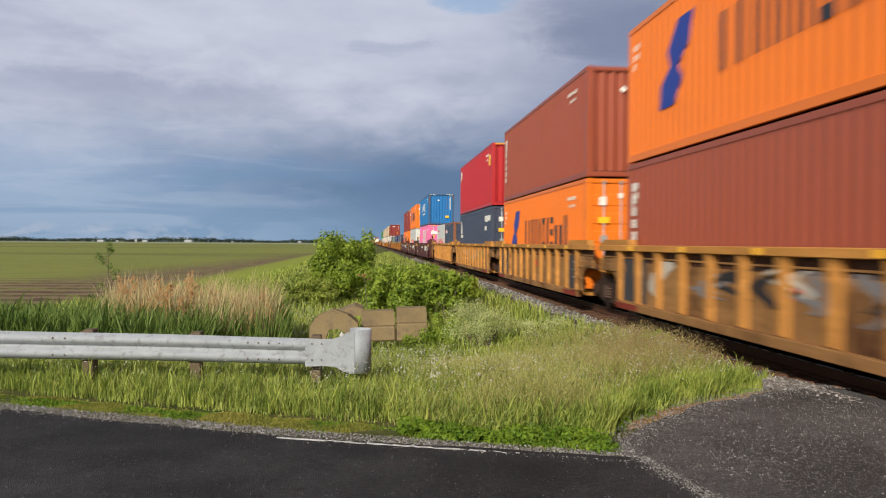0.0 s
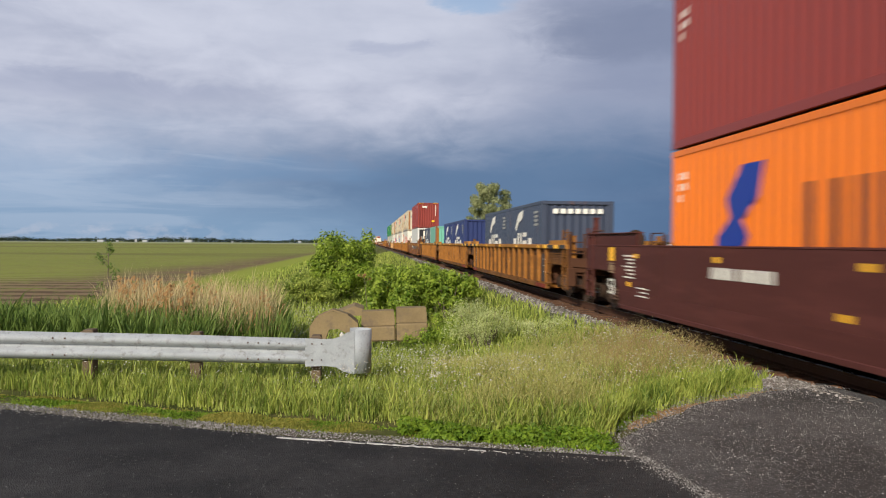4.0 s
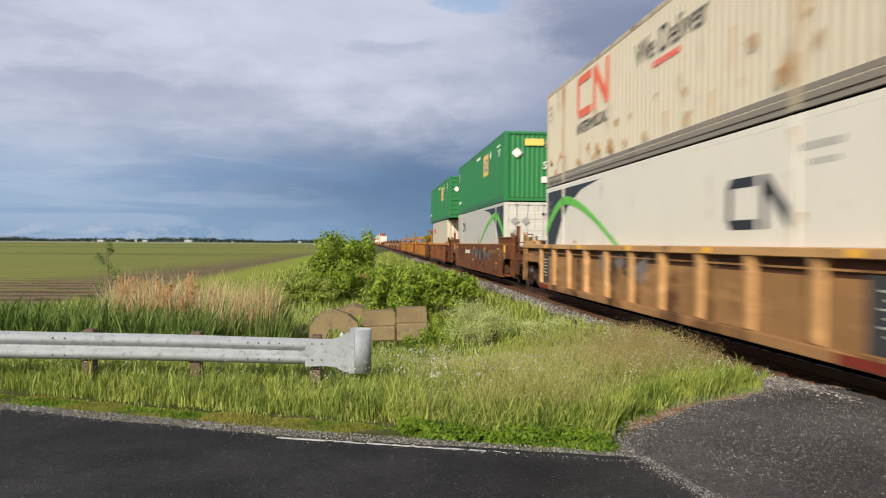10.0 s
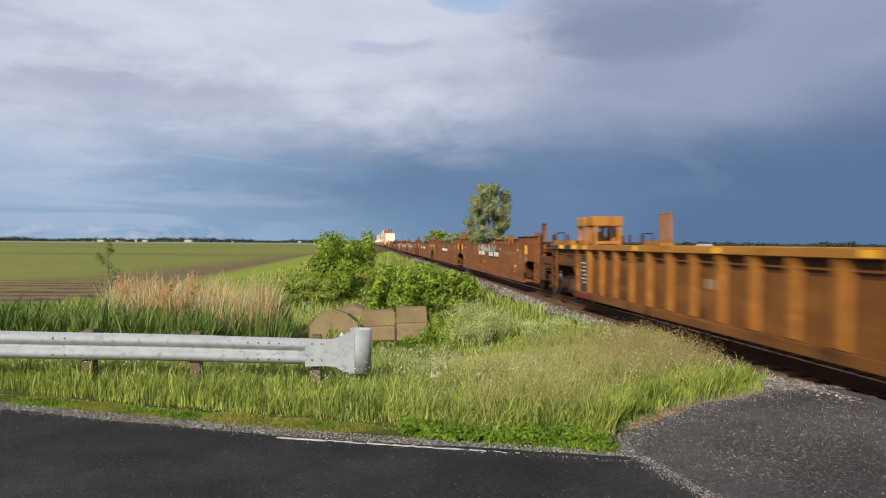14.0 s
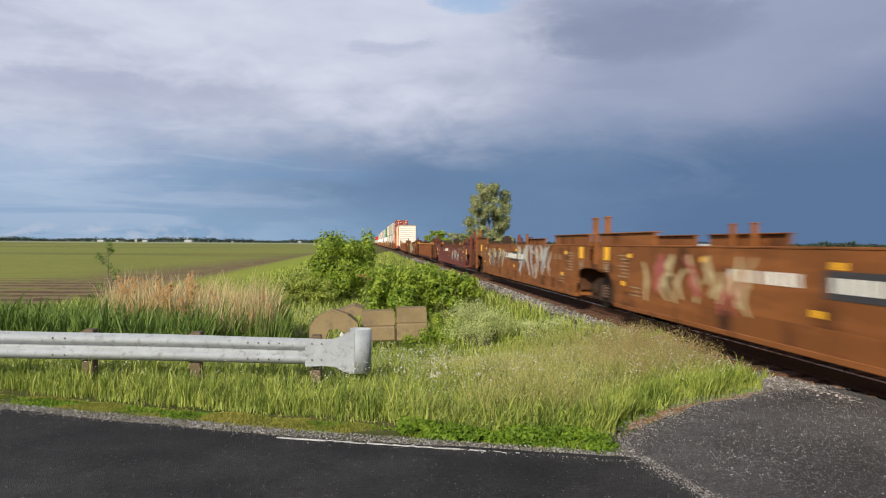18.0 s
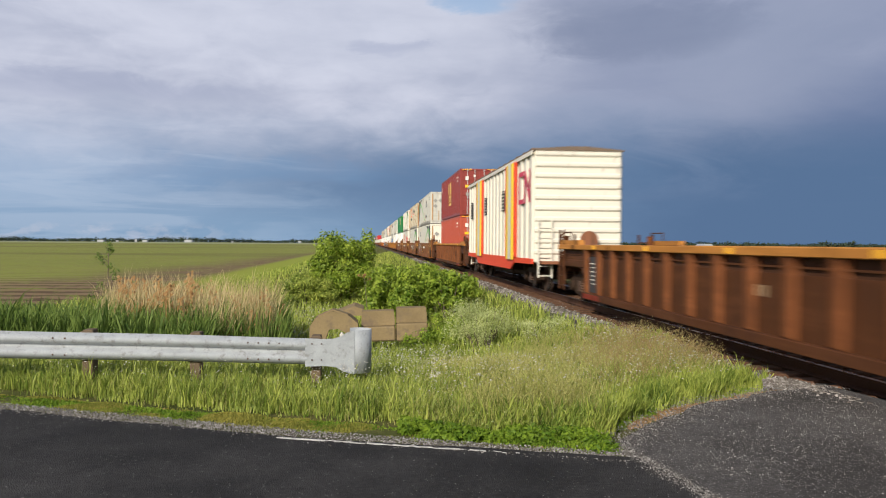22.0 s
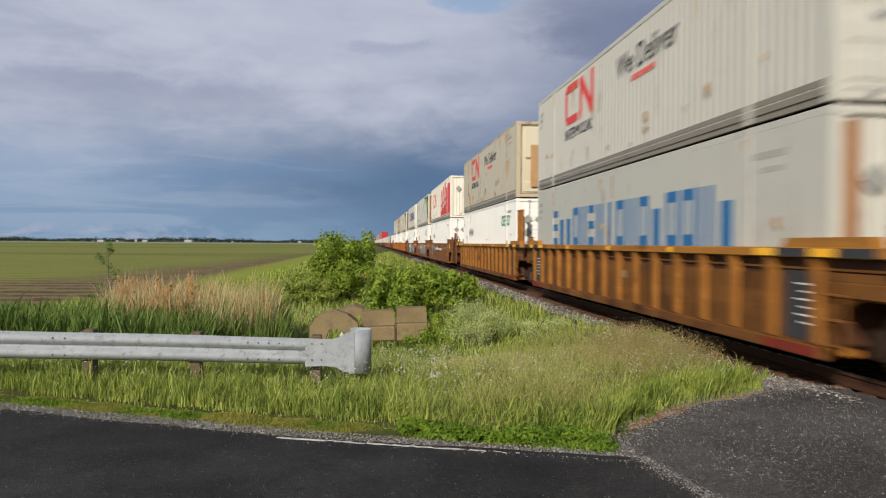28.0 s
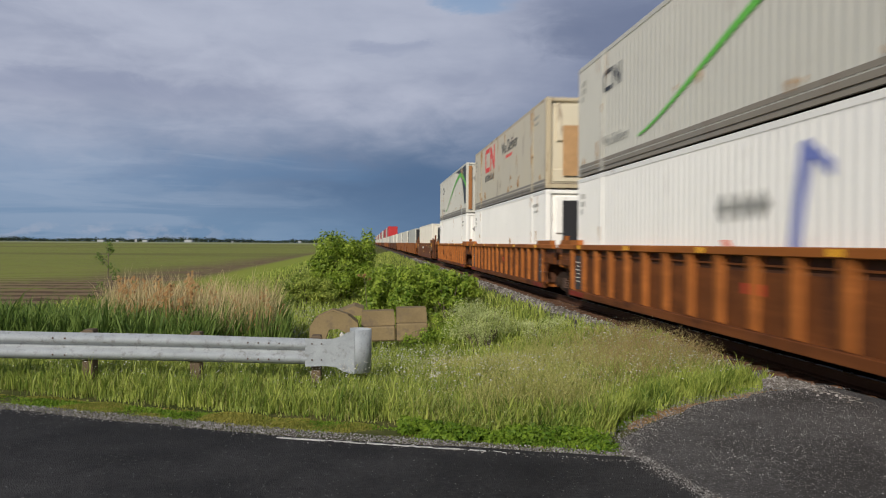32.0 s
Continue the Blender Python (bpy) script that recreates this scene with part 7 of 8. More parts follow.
def leaf_cloud(lobes, count, size, seed, shell=0.55):
    """Small folded leaves through a set of lobes (x, y, z, rx, ry, rz)."""
    rs = np.random.RandomState(seed)
    vol = np.array([l[3] * l[4] * l[5] for l in lobes]) ** 0.7
    pick = rs.choice(len(lobes), count, p=vol / vol.sum())
    L = np.array(lobes, float)[pick]
    d = rs.normal(size=(count, 3))
    d /= np.linalg.norm(d, axis=1)[:, None]
    r = (shell + (1.05 - shell) * rs.random_sample(count)) * (1 + 0.16 * np.sin(d[:, 0] * 7 + L[:, 0]) * np.cos(d[:, 2] * 6 + L[:, 1]))
    c = L[:, :3] + d * r[:, None] * L[:, 3:]
    nrm = d + rs.normal(scale=0.45, size=(count, 3)) + np.array([0, 0, 0.3])
    nrm /= np.linalg.norm(nrm, axis=1)[:, None]
    t = np.cross(nrm, rs.normal(size=(count, 3)))
    t /= np.linalg.norm(t, axis=1)[:, None]
    b = np.cross(nrm, t)
    s = size * rs.uniform(0.6, 1.35, count)[:, None]
    v = np.stack([c - t * s, c - b * s * 0.45, c + t * s, c + b * s * 0.45], 1).reshape(-1, 3)
    f = np.arange(count * 4).reshape(-1, 4)
    return v, f


def weeds(name, label, spots, mat, leaf, hgt, per, seed):
    """Low broad-leaved clumps, one mesh."""
    lob = [(x, y, z + hgt * k * 0.5, 0.09 * k, 0.09 * k, hgt * k * 0.5) for x, y, z, k in spots]
    v, f = leaf_cloud(lob, per * len(lob), leaf, seed, 0.2)
    tagged(part(name, fast_mesh(name, v, f), mat), label, kind="stuff")


def in_view(u0, u1, y0, y1, count, seed):
    """Spots between two lines of sight from the eye, in a band of distances."""
    rnd = random.Random(seed)
    out = []
    for _ in range(count):
        y = rnd.uniform(y0, y1)
        x = y * rnd.uniform(u0, u1)
        out.append((x, y, ground_z(x, y), rnd.uniform(0.7, 1.1)))
    return out


blades("green_reeds", "dense green reeds in the roadside ditch", REED, in_view(-0.52, -0.20, 15.0, 21.0, 9000, 11), 1.1, 0.03, 0.5, 11)
blades("reed_undergrowth", "green reeds between the dry stalks", REED, in_view(-0.345, -0.105, 16.5, 21.5, 7000, 12), 1.2, 0.024, 0.42, 12)
blades("dry_reeds", "dry tan reed stalks standing in the ditch", TAN, in_view(-0.335, -0.12, 17.0, 22.0, 4600, 13), 1.68, 0.014, 0.36, 13)
rnd_p = random.Random(14)
plume_v, plume_f = [], []
for x, y, z, k in in_view(-0.335, -0.235, 17.0, 22.0, 110, 14) + in_view(-0.30, -0.12, 17.0, 22.0, 90, 15):
    hgt = 1.62 * k * rnd_p.uniform(0.55, 1.05)
    for j in range(12):
        px, py, pz = x + 0.15 * hgt + rnd_p.gauss(0, 0.05), y + rnd_p.gauss(0, 0.04), z + hgt - 0.03 * j + rnd_p.gauss(0, 0.03)
        k0 = len(plume_v)
        r = rnd_p.uniform(0.02, 0.05)
        plume_v += [(px - r, py, pz), (px, py - r, pz - 0.03), (px + r, py, pz + 0.01), (px, py + r, pz + 0.05)]
        plume_f.append((k0, k0 + 1, k0 + 2, k0 + 3))
tagged(part("reed_plumes", fast_mesh("reed_plumes", plume_v, plume_f), PLUME), "russet seed plumes on the dry reeds", kind="stuff")


def flowers(name, label, spots, size, hgt, seed):
    rnd = random.Random(seed)
    v, f = [], []
    for x, y, z, k in spots:
        for _ in range(rnd.randint(1, 4)):
            px, py, pz = x + rnd.gauss(0, 0.04), y + rnd.gauss(0, 0.04), z + hgt * rnd.uniform(0.65, 1.2)
            r = size * rnd.uniform(0.6, 1.3)
            n0 = len(v)
            t = rnd.uniform(-0.6, 0.6)
            v += [(px + r * math.cos(i * 1.2566), py + r * math.sin(i * 1.2566) * 0.8, pz + r * t * math.sin(i * 1.2566)) for i in range(5)] + [(px, py, pz + r * 0.5)]
            f += [(n0 + i, n0 + (i + 1) % 5, n0 + 5) for i in range(5)]
    tagged(part(name, fast_mesh(name, v, f), PETAL), label, kind="stuff")


weeds("verge_weeds", "broad-leaved green weeds in the verge", scatter(1500, -6.5, 4.9, 6.4, 13.0, 23, lambda x, y: mow(x, y) * clump(x, y, 1.1) * (1.0 if x < 0.5 else 0.6)), GRASS, 0.021, 0.40, 34, 23)
weeds("meadow_herbs", "small-leaved light green herbs mixed through the grass", scatter(2600, -7.0, 4.9, 6.4, 13.5, 25, lambda x, y: 0.9 * mow(x, y) * (0.5 + 0.6 * clump(x, y, 1.6))), BROAD, 0.0135, 0.44, 30, 25)
weeds("dark_weeds", "dark green weeds in the verge", scatter(520, -6.5, 4.9, 6.6, 13.0, 24, lambda x, y: mow(x, y) * clump(x, y, 0.8)), BUSH, 0.022, 0.36, 34, 24)
weeds("dry_patches", "reddish dry stems at the verge's edge", scatter(420, -4.5, 5.2, 6.0, 9.2, 26, lambda x, y: (0.6 if x > 2.4 else 0.2 * clump(x, y, 1.2)) if (-0.08 if x > 2.4 else 0.4) < inland(x, y) < (0.16 if x > 2.4 else 0.85) else 0.0), PLUME, 0.014, 0.07, 22, 26)
weeds("clover_patch", "low bright green clover at the corner of the apron", scatter(420, 0.3, 2.9, 5.8, 7.6, 27, lambda x, y: 0.7 * blend(clump(x, y, 2.4), 0.3, 0.6) if 0.1 < inland(x, y) < 0.95 else 0.0), BRIGHT, 0.022, 0.16, 36, 27)
flowers("wild_flowers", "small white wild flowers in the grass", scatter(1700, -6.5, 4.7, 6.8, 12.5, 21, lambda x, y: 0.7 * blend(clump(x, y, 1.4), 0.3, 0.8) if mow(x, y) > 0.3 else 0.0), 0.0065, 0.40, 21)
flowers("flower_umbels", "white umbels of wild flowers on tall stems", [(x + rx, y + ry, z, k) for x, y, z, k in scatter(170, 0.2, 4.6, 7.6, 14.0, 28, lambda x, y: 0.8 * blend(clump(x, y, 0.9), 0.35, 0.75) if mow(x, y) > 0.3 else 0.0) for rx, ry in ((0.0, 0.0), (0.05, 0.02), (-0.04, 0.03), (0.02, -0.05))], 0.009, 0.46, 28)
flowers("ditch_flowers", "white flowers at the edge of the ditch", in_view(-0.10, -0.02, 18.0, 27.0, 350, 22), 0.013, 0.5, 22)


def lobe_set(cx, cy, z0, w, d, h, n, seed, flat=1.0):
    rnd = random.Random(seed)
    out = [(cx, cy, z0 + h * 0.45, w * 0.36, d * 0.36, h * 0.42)]
    for i in range(n):
        a = rnd.uniform(0, 6.283)
        k = rnd.uniform(0.25, 0.46)
        out.append((cx + math.cos(a) * w * k, cy + math.sin(a) * d * k, z0 + h * rnd.uniform(0.28, 0.86 - 0.6 * abs(k - 0.25)), w * rnd.uniform(0.10, 0.2), d * rnd.uniform(0.1, 0.2), h * rnd.uniform(0.10, 0.2) * flat))
    return out


def shrub(name, label, cx, cy, w, d, h, count, size, mat, seed):
    z = ground_z(cx, cy)
    rnd = random.Random(seed)
    ob = tagged(new(name, None), label, "bush")
    for i in range(9):
        a = rnd.uniform(0, 6.28)
        tip = (cx + math.cos(a) * w * 0.3, cy + math.sin(a) * d * 0.3, z + h * rnd.uniform(0.5, 0.8))
        part("stem", Shape().rod((cx + math.cos(a) * 0.1, cy + math.sin(a) * 0.1, z - 0.05), tip, 0.03 if h > 1 else 0.006, 6, 0.008 if h > 1 else 0.003), BARK, ob)
    v, f = leaf_cloud(lobe_set(cx, cy, z, w, d, h, 26, seed), count, size, seed)
    part("foliage", fast_mesh("leaves", v, f), mat, ob)
    return ob


blades("block_grass", "tall grass before the concrete blocks", GRASS, [(x, y, ground_z(x, y), k) for x, y, _, k in in_view(-0.02, 0.10, 14.6, 16.7, 2600, 18)], 0.55, 0.011, 0.7, 18)
shrub("bush", "round leafy green bush on the railway bank", -1.0, 34.0, 2.95, 2.8, 3.5, 15000, 0.07, BUSH, 31)
shrub("bush", "broad leafy green bush behind concrete blocks", 1.25, 23.5, 2.6, 2.3, 2.05, 10000, 0.065, BUSH, 32)
shrub("bush", "leafy green bush beside the ballast", 2.4, 23.0, 1.8, 1.7, 1.6, 6500, 0.06, BUSH, 33)
shrub("flowering_shrub", "pale cream-flowering shrub at the track side", 2.35, 15.7, 1.5, 1.2, 1.15, 10000, 0.017, PALELEAF, 34)
shrub("flowering_shrub", "pale flowering weeds on the mound", 3.45, 14.6, 1.1, 0.9, 0.62, 3000, 0.014, PALELEAF, 35)
shrub("flowering_shrub", "low pale flowering weeds on the mound", 1.5, 14.2, 1.4, 0.9, 0.45, 2200, 0.014, PALELEAF, 38)
shrub("weed", "leafy green weeds before the concrete blocks", 1.15, 16.2, 1.0, 0.6, 0.85, 2600, 0.03, BUSH, 39)
shrub("weed", "leafy green weeds beside the concrete blocks", 1.85, 17.6, 1.3, 1.0, 0.85, 3000, 0.035, BUSH, 40)
shrub("weed", "small leafy weed by the rail", 5.15, 13.2, 0.5, 0.5, 0.42, 260, 0.035, BUSH, 36)
shrub("bush", "low green bush in the ditch", -2.6, 33.0, 3.2, 2.6, 1.4, 7000, 0.06, GRASS, 37)


def sapling():
    x, y = -7.75, 23.5
    z = ground_z(x, y)
    ob = tagged(new("sapling", None), "thin leafy sapling rising above the reeds", "tree")
    s = Shape().rod((x, y, z - 0.05), (x + 0.05, y, z + 2.5), 0.03, 7, 0.008)
    rnd = random.Random(5)
    lobes = []
    for i in range(10):
        h = 0.9 + i * 0.17
        a = rnd.uniform(0, 6.28)
        k = rnd.uniform(0.12, 0.42) * (1.2 - i * 0.07)
        tip = (x + math.cos(a) * k, y + math.sin(a) * k, z + h + 0.2)
        s.rod((x + 0.02, y, z + h), tip, 0.012, 5, 0.004)
        lobes.append((*tip, 0.16, 0.16, 0.15))
    lobes.append((x + 0.05, y, z + 2.4, 0.09, 0.09, 0.2))
    part("trunk", s, BARK, ob)
    v, f = leaf_cloud(lobes, 420, 0.042, 6, 0.2)
    part("foliage", fast_mesh("leaves", v, f), REED, ob)


sapling()


def tree(x, y, h, w, label, count, size, seed, mat, trunk_h=0.2):
    z = ground_z(x, y)
    rnd = random.Random(seed)
    ob = tagged(new("tree", None), label, "tree")
    tr = Shape().rod((x, y, z - 0.2), (x + 0.1, y, z + h * 0.5), h * 0.02, 10, h * 0.012).rod((x + 0.1, y, z + h * 0.5), (x, y, z + h * 0.95), h * 0.012, 8, h * 0.002)
    lobes = []
    for i in range(70):
        k = (i + 0.5) / 70
        zz = z + h * (trunk_h + (0.96 - trunk_h) * k)
        a = i * 2.4 + rnd.uniform(-0.5, 0.5)
        girth = math.sqrt(max(0.05, 1 - (2 * (k - 0.52)) ** 2 * (0.9 if k > 0.52 else 0.55)))
        reach = w * 0.43 * girth * math.sqrt(rnd.uniform(0.05, 1.0))
        tip = (x + math.cos(a) * reach, y + math.sin(a) * reach, zz + rnd.uniform(-0.02, 0.02) * h)
        if i % 2 == 0:
            tr.rod((x, y, max(z + h * 0.12, zz - h * 0.12)), tip, h * 0.006, 6, h * 0.001)
        lobes.append((*tip, w * rnd.uniform(0.08, 0.15), w * rnd.uniform(0.08, 0.15), h * rnd.uniform(0.04, 0.075)))
    part("trunk", tr, BARK, ob)
    v, f = leaf_cloud(lobes, count, size, seed, 0.25)
    part("crown", fast_mesh("crown", v, f), mat, ob)


tree(17.3, 110.0, 11.3, 7.4, "tall open-crowned poplar beyond the railway", 27000, 0.15, 41, TREELEAF)
tree(13.4, 150.0, 5.0, 6.0, "low bushy tree beyond the railway", 3500, 0.2, 42, BUSH, 0.05)
tree(17.5, 152.0, 4.6, 7.0, "low bushy tree beyond the railway", 3500, 0.2, 43, TREELEAF, 0.05)
tree(21.5, 158.0, 4.3, 7.0, "low bushy tree beyond the railway", 3000, 0.2, 44, BUSH, 0.05)
tree(27.2, 150.0, 4.0, 5.0, "low bushy tree beyond the railway", 2500, 0.2, 45, TREELEAF, 0.05)


def far_woods():
    lobes = []
    for az in np.arange(-31.0, 40.0, 0.16):
        n = noise.noise((az * 0.35, 0, 0)) + 0.6 * noise.noise((az * 1.7, 3, 0))
        dist = 2050 + 200 * noise.noise((az * 0.2, 5, 0)) if az < 6 else 1350
        h = (9 + 7 * n + (5 if -15.0 < az < -11 else 0)) * (0.75 if az > 0 else 1.0)
        if h < 3:
            h = 3.0
        lobes.append((dist * math.sin(radians(az)), dist * math.cos(radians(az)), -1.0 + h * 0.42, dist * 0.0022, 8, h * 0.62))
    v, f = leaf_cloud(lobes, 16000, 2.6, 9, 0.1)
    tagged(part("far_woods", fast_mesh("far_woods", v, f), FARWOOD), "dark line of distant woods on the horizon", kind="stuff")


far_woods()


def far_building(az, dist, w, h, label):
    x, y = dist * math.sin(radians(az)), dist * math.cos(radians(az))
    ob = tagged(new("farm_building", None), label, "building")
    z = ground_z(x, y)
    part("wall", Shape().box(x - w / 2, x + w / 2, y - w / 2, y + w / 2, z - 0.2, z + h * 0.7), FARWALL, ob)
    part("roof", Shape().prism([(x - w / 2 - 0.4, z + h * 0.7), (x + w / 2 + 0.4, z + h * 0.7), (x + w / 2 - 0.6, z + h), (x - w / 2 + 0.6, z + h)], y - w / 2 - 0.4, y + w / 2 + 0.4, "y"), FARROOF, ob)
    for i in range(3):
        part("door", Shape().box(x - w * 0.3 + i * w * 0.3 - w * 0.06, x - w * 0.3 + i * w * 0.3 + w * 0.06, y - w / 2 - 0.15, y - w / 2, z, z + h * 0.45), FARROOF, ob)


FARWALL = surface("white_siding", (0.34, 0.35, 0.36), 0.6, 0, 0.05, 0.2, 3, 0)
FARROOF = surface("grey_metal_roof", (0.36, 0.38, 0.42), 0.5, 0.2, 0.08, 0.2, 3, 0)
for az, dist, w, h, label in ((-18.6, 1900, 18, 6, "long white barn far across the field"), (-17.6, 1900, 7, 5, "small white shed far across the field"), (-16.4, 1900, 6, 9, "white farm silo house far away"), (-15.8, 1900, 14, 6, "white barn far across the field"), (-12.9, 1900, 22, 8, "white farmhouse among distant trees"), (-9.9, 1950, 6, 6, "white house on the horizon"), (-5.1, 1950, 9, 7, "white farmhouse on the horizon"), (22.1, 260, 2.2, 3.5, "small white hut beyond the railway"), (24.5, 165, 3.5, 3.55, "white equipment hut beyond the railway")):
    far_building(az, dist, w * 0.75, h * 0.75, label)


# ---- guard rail ----
def guard_rail():
    ob = tagged(new("guard_rail", None), "galvanised steel guard rail with curved end on wooden posts", "guard rail")
    ax, ay = -14.0, 8.70
    bx, by = -0.72, 9.165
    prof = [(0.0, 0.0), (-0.02, 0.012), (-0.075, 0.045), (-0.083, 0.075), (-0.075, 0.105), (-0.01, 0.135), (0.0, 0.155), (-0.01, 0.175), (-0.075, 0.205), (-0.083, 0.235), (-0.075, 0.265), (-0.02, 0.298), (0.0, 0.31)]
    v, f = [], []
    k = len(prof)
    n = 24
    for i in range(n + 1):
        t = i / n
        x, y = ax + (bx - ax) * t, ay + (by - ay) * t
        z = 0.168 + (bx - x) * 0.0345 + 0.004 * math.sin(x * 2.0)
        v += [(x, y + a, z + b) for a, b in prof] + [(x, y + a + 0.005, z + b) for a, b in prof]
    m = 2 * k
    for i in range(n):
        for j in range(k - 1):
            f.append((i * m + j, i * m + j + 1, (i + 1) * m + j + 1, (i + 1) * m + j))
            f.append((i * m + k + j, (i + 1) * m + k + j, (i + 1) * m + k + j + 1, i * m + k + j + 1))
    me = Shape().add(v, f).mesh("beam", True)
    part("beam", me, GALVR, ob, "corrugated galvanised beam")
    # curved end: flat flare and a rolled nose
    fl = Shape().prism([(-0.74, 0.15), (-0.74, 0.485), (-0.56, 0.475), (-0.42, 0.475), (-0.33, 0.50), (-0.25, 0.55), (-0.16, 0.575), (-0.16, 0.06), (-0.22, 0.065), (-0.30, 0.09), (-0.38, 0.14), (-0.5, 0.155)], 9.088, 9.10, "y")
    part("end_plate", fl, GALVR, ob, "flared end plate")
    vv, ff = [], []
    nn = 26
    for i in range(nn + 1):
        a = -math.pi * 0.62 + i / nn * math.pi * 1.35
        for r in (0.16, 0.154):
            vv += [(-0.12 + r * math.cos(a), 9.25 + r * math.sin(a), zz) for zz in (0.06, 0.575)]
    for i in range(nn):
        b0, b1 = i * 4, (i + 1) * 4
        ff += [(b0, b1, b1 + 1, b0 + 1), (b0 + 2, b0 + 3, b1 + 3, b1 + 2), (b0 + 1, b1 + 1, b1 + 3, b0 + 3), (b0, b0 + 2, b1 + 2, b1)]
    part("rolled_nose", Shape().add(vv, ff).mesh("rolled_nose", True), GALVR, ob, "rolled steel nose")
    for x in (-8.9, -6.9, -5.0, -3.22, -2.02, -0.62):
        z = 0.168 + (bx - x) * 0.0345
        part("post", Shape().box(x - 0.06, x + 0.06, 9.22 + x * 0.03, 9.40 + x * 0.03, -0.9, z + 0.335, 0.012), POSTWOOD, ob, "weathered wooden post")
        part("spacer_block", Shape().box(x - 0.075, x + 0.075, 9.165 + (x - bx) * 0.035 + 0.003, 9.23 + x * 0.03, z + 0.0, z + 0.32, 0.01), POSTWOOD, ob)
    bolt = shared("bolt", lambda: Shape().cyl((0, 0), 0.009, -0.010, 0.004, "y", 8))
    for x in (-3.55, -3.42, -1.40, -1.28, -1.16, -1.04, -0.66, -0.55):
        for dz in (0.06, 0.25):
            z = 0.168 + (bx - min(x, -0.74)) * 0.0345
            part("bolt", bolt, RAILSTEEL, ob, "rusty bolt head", pose(x, 9.165 + (min(x, bx) - bx) * 0.035 - 0.078, z + dz))


GALVR = surface("weathered_galvanised_beam", (0.31, 0.335, 0.36), 0.58, 0.0, 0.28, 5.0, 60, 0.15, (0.21, 0.215, 0.22), 0.55, (7, 7, 7))
POSTWOOD = surface("weathered_post_wood", (0.13, 0.097, 0.064), 0.9, 0, 0.3, 3, 22, 0.5)
guard_rail()

# ---- old concrete culvert ----
CONCRETE = surface("weathered_tan_concrete", (0.225, 0.17, 0.092), 0.92, 0, 0.34, 1.5, 26, 0.55, (0.16, 0.125, 0.085), 0.5, (2, 2, 2))


def culvert():
    y = 17.0
    hd = tagged(new("culvert_head", None), "rounded weathered concrete culvert head with an arched opening", "culvert")
    arch = [(-1.28, -0.55), (-1.28, -0.24), (-1.17, -0.06), (-0.78, 0.10), (-0.42, 0.0), (-0.23, -0.16), (-0.2, -0.55), (-0.46, -0.55), (-0.5, -0.37), (-0.66, -0.28), (-0.86, -0.30), (-0.94, -0.55)]
    part("head_wall", Shape().prism(arch, y - 0.15, y + 0.55, "y"), CONCRETE, hd)
    part("capstone", Shape().prism([(-1.10, -0.035), (-0.78, 0.105), (-0.45, 0.0), (-0.45, 0.03), (-0.78, 0.14), (-1.10, 0.0)], y - 0.1, y + 0.3, "y"), CONCRETE, hd)
    for i, (x0, x1, zt, tilt) in enumerate(((-0.17, 0.60, 0.05, -2.5), (0.63, 1.34, 0.12, 1.0))):
        s = Shape().box(x0, x1, y + 0.2, y + 0.85, -0.62, zt - 0.34, 0.03).prism([(x0, zt - 0.335), (x1, zt - 0.335), (x1 - 0.02, zt), (x0 + 0.02, zt)], y + 0.42, y + 0.85, "y")
        b = part("concrete_block", s, CONCRETE, None, "", pose(0, 0, (0.0, -0.01)[i], 0, (-2.0, -1.2)[i], 0))
        tagged(b, "tan weathered concrete block of the old culvert", "concrete block", "concrete blocks of the culvert")
    sl = part("concrete_slab", Shape().prism([(-0.95, -0.2), (-0.35, 0.04), (-0.12, -0.04), (-0.12, -0.2)], 19.0, 20.2, "y"), CONCRETE)
    tagged(sl, "broken tan concrete slab lying in the grass", "concrete slab")
    jug = part("plastic_jug", Shape().box(-0.62, -0.52, 16.62, 16.72, -0.62, -0.36, 0.02).cyl((-0.57, 16.67), 0.02, -0.37, -0.33, "z", 10), PETAL)
    tagged(jug, "small white plastic jug standing in the culvert", "jug")
    mk = tagged(new("dry_stalk", None), "dry stalk with russet leaves before the bush", "plant")
    part("stem", Shape().rod((0.02, 22.4, -1.0), (-0.12, 22.4, 0.62), 0.014, 6, 0.006), BARK, mk)
    v, f = leaf_cloud([(-0.12, 22.4, 0.66, 0.10, 0.08, 0.07), (-0.27, 22.4, 0.66, 0.09, 0.06, 0.05), (0.02, 22.4, 0.56, 0.07, 0.06, 0.06)], 70, 0.035, 77, 0.2)
    part("foliage", fast_mesh("foliage", v, f), PLUME, mk, "russet withered leaves")


culvert()

# ---- road details ----
LINE = surface("worn_white_road_paint", (0.55, 0.54, 0.52), 0.8, 0, 0.25, 6, 50, 0.2, (0.05, 0.05, 0.05), 0.45, (5, 5, 5))
rnd_l = random.Random(8)
s = Shape()
x = -0.75
while x < 1.15:
    step = rnd_l.uniform(0.015, 0.05)
    y = 6.315 - (x + 0.51) * 0.318
    keep = 0.78 - 0.35 * blend(x, 0.3, 1.1)
    for lane in (-0.014, -0.005, 0.005, 0.014):
        if rnd_l.random() < keep - (0.25 if abs(lane) > 0.01 else 0.0):
            a, b = lane - rnd_l.uniform(0.004, 0.007), lane + rnd_l.uniform(0.004, 0.007)
            s.prism([(x, y + a), (x + step, y - 0.318 * step + a), (x + step * 0.9, y - 0.318 * step + b), (x + 0.002, y + b)], 0.0, 0.003, "z")
    x += step
tagged(part("edge_line", s, LINE), "faded broken white edge line on the asphalt", kind="structure")
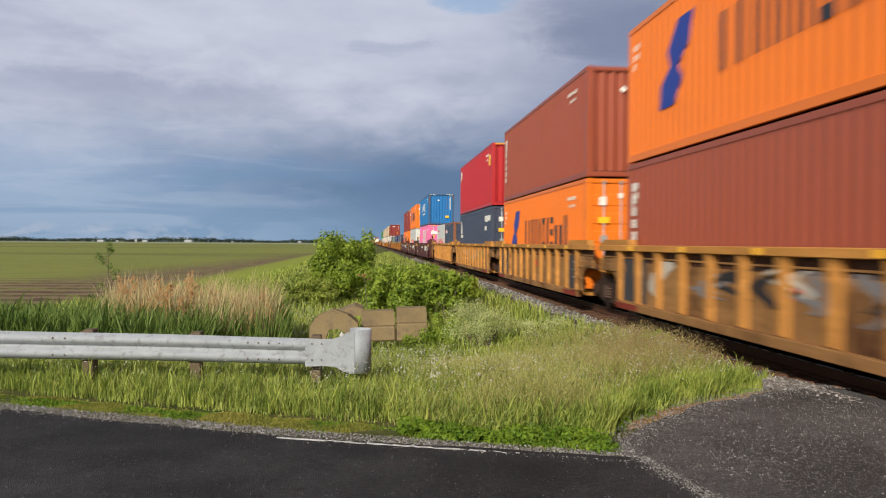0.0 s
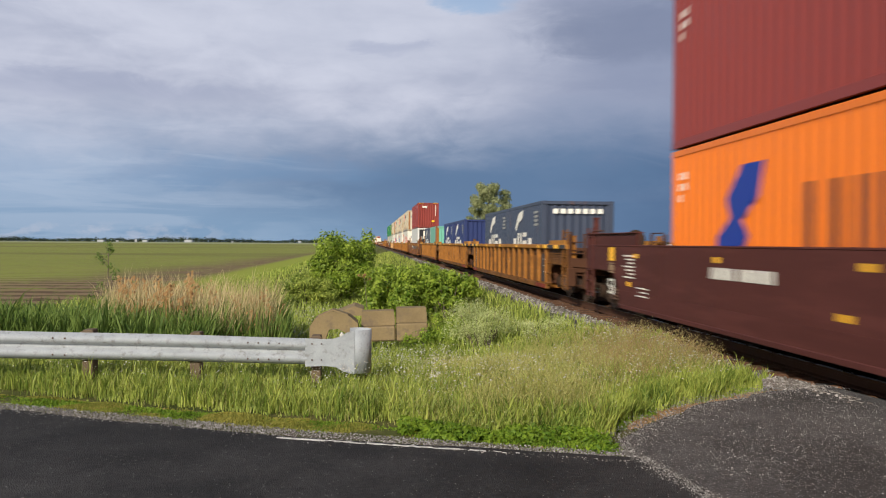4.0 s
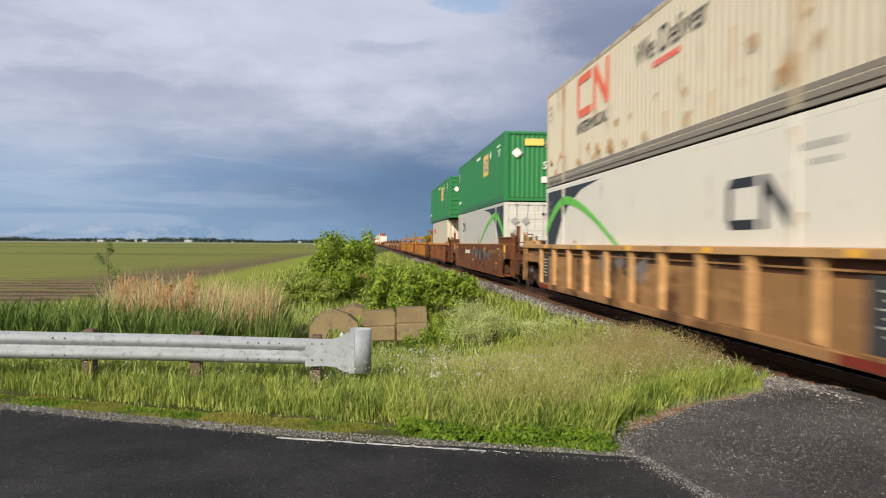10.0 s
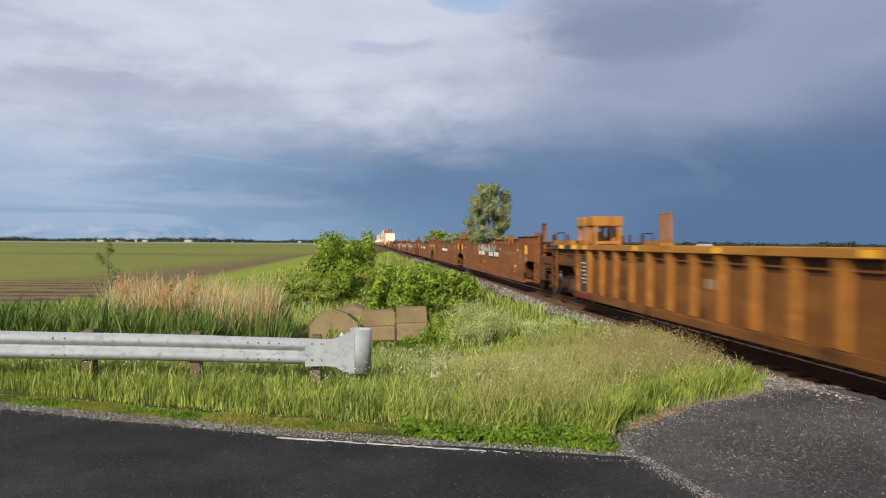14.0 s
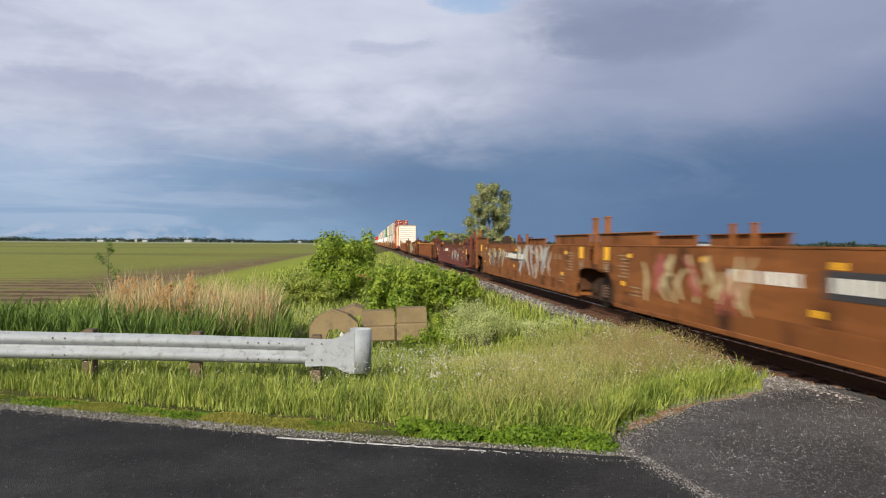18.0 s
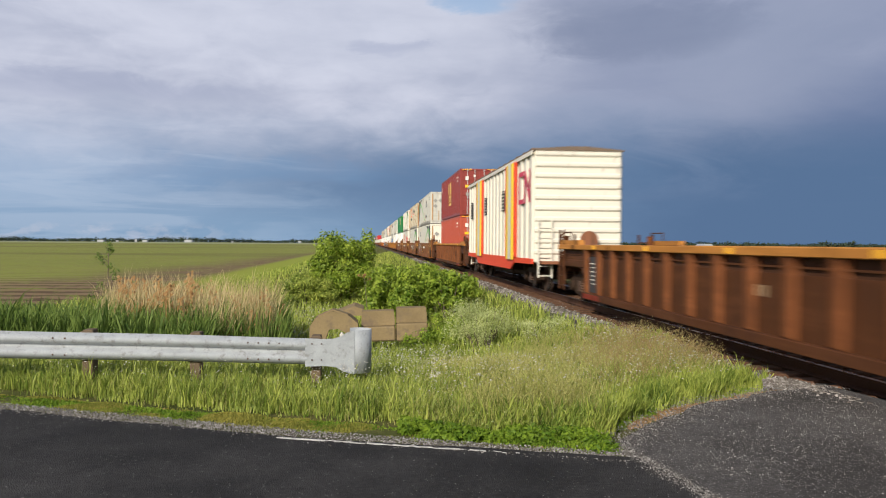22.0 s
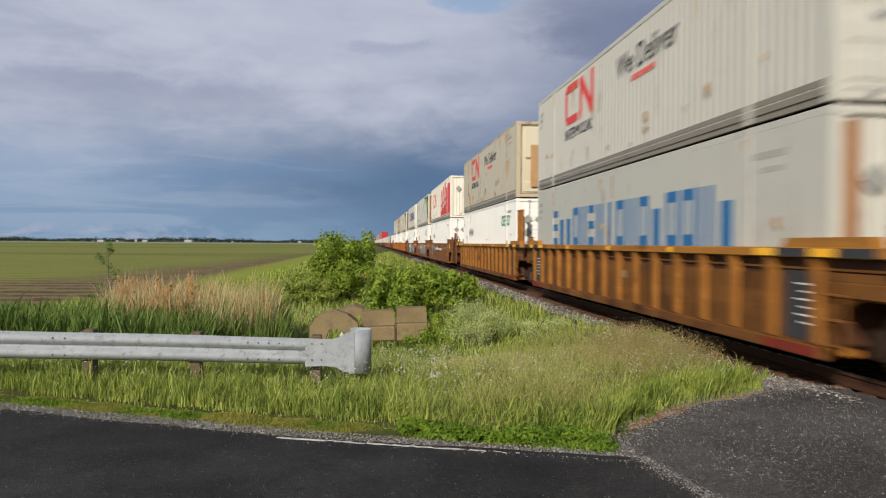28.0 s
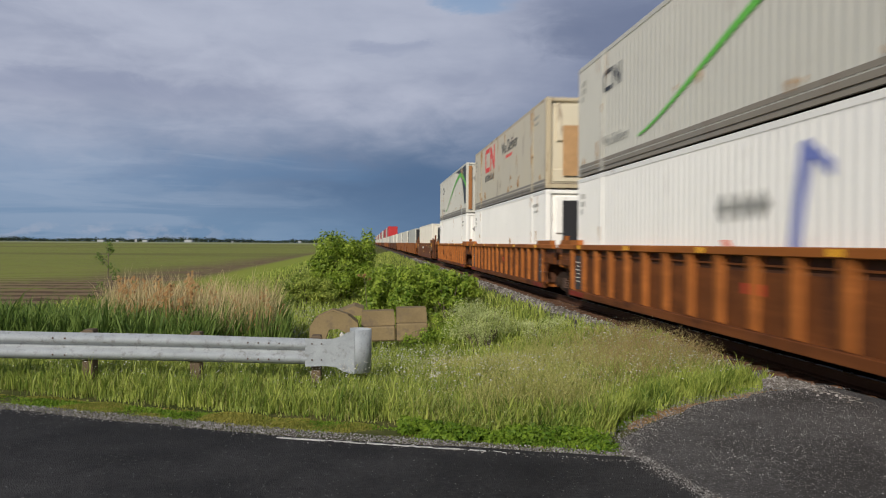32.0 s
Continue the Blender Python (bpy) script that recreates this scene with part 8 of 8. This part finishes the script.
PLANKWOOD = surface("reddish_split_timber", (0.20, 0.10, 0.055), 0.9, 0, 0.35, 4, 24, 0.5, (0.08, 0.05, 0.035), 0.5, (6, 1, 6))
rnd_t = random.Random(33)
for k in range(7):
    w = rnd_t.uniform(0.16, 0.3)
    b = part("timber_end", Shape().prism([(-w, -0.06), (w * 0.8, -0.075), (w, 0.05), (w * 0.2, 0.08), (-w * 0.9, 0.06)], -0.06, 0.02, "z"), PLANKWOOD, None, "", pose(5.52 + rnd_t.uniform(-0.1, 0.12), 7.35 + 0.36 * k + rnd_t.uniform(-0.05, 0.05), -0.085 - 0.012 * k, rnd_t.uniform(-4, 4), rnd_t.uniform(-3, 6), rnd_t.uniform(-14, 14)))
    tagged(b, "split reddish-brown timber end in the ballast", "timber", "timber ends at the crossing")
edge_path = [(x0 / 2, road_edge(x0 / 2) + 0.17) for x0 in range(-14, 5)]
chip_strip("road_shoulder_gravel", "loose grey gravel along the road edge", edge_path, 0.26, 20000, 0.0058, CHIPS, 51, lambda x, y: 0.0 if y < road_edge(x) else ground_z(x, y) + 0.012)
chip_strip("apron_gravel", "loose gravel round the paved apron", apron_edge, 0.32, 4600, 0.0048, CHIPS, 52, lambda x, y: -0.008)
chip_strip("apron_chippings", "white chippings strewn over the apron", [(2.5, 5.2), (3.2, 6.0), (4.2, 6.7), (5.2, 7.4)], 1.6, 3600, 0.005, CHIPS, 58, lambda x, y: -0.011)
chip_strip("seam_gravel", "loose chippings on the seam of the asphalt", [(2.02, 6.0), (2.1, 5.2), (2.2, 4.6)], 0.12, 2000, 0.0045, CHIPS, 53, lambda x, y: 0.0)
chip_strip("crossing_ballast", "coarse grey ballast spilled by the crossing", [(4.75, 8.75), (5.2, 8.5), (5.4, 7.4)], 0.5, 2600, 0.021, GRAVEL, 54, lambda x, y: -0.025 - 0.55 * max(0.0, x - 5.2))
chip_strip("shoulder_ballast", "coarse grey ballast along the track shoulder", [(5.25, 8.6), (5.15, 14.0), (5.05, 30.0)], 0.75, 8000, 0.034, GRAVEL, 55, lambda x, y: -0.24 - 0.24 * max(0.0, TRACK - 1.75 - x))
chip_strip("track_ballast", "coarse grey ballast between the rails", [(TRACK, 6.0), (TRACK, 24.0)], 1.2, 5000, 0.04, SHADE_STONE, 56, lambda x, y: -0.225)
chip_strip("far_ballast", "coarse ballast along the distant shoulder", [(4.95, 30.0), (4.95, 90.0)], 0.7, 3500, 0.075, GRAVEL, 57, lambda x, y: -0.26 - 0.2 * max(0.0, TRACK - 1.75 - x))
chip_strip("tie_end_ballast", "coarse grey ballast over the ends of the ties", [(5.72, 9.6), (5.72, 45.0)], 0.38, 5000, 0.032, GRAVEL, 59, lambda x, y: -0.235)



def motions():
    for ob, q0, z in TRAIN:
        walk(ob, [(t, pose(TRACK, q0 - travel(t), z)) for t in (0.0, 8.0, 16.0, 24.0, 32.0)])


motions()
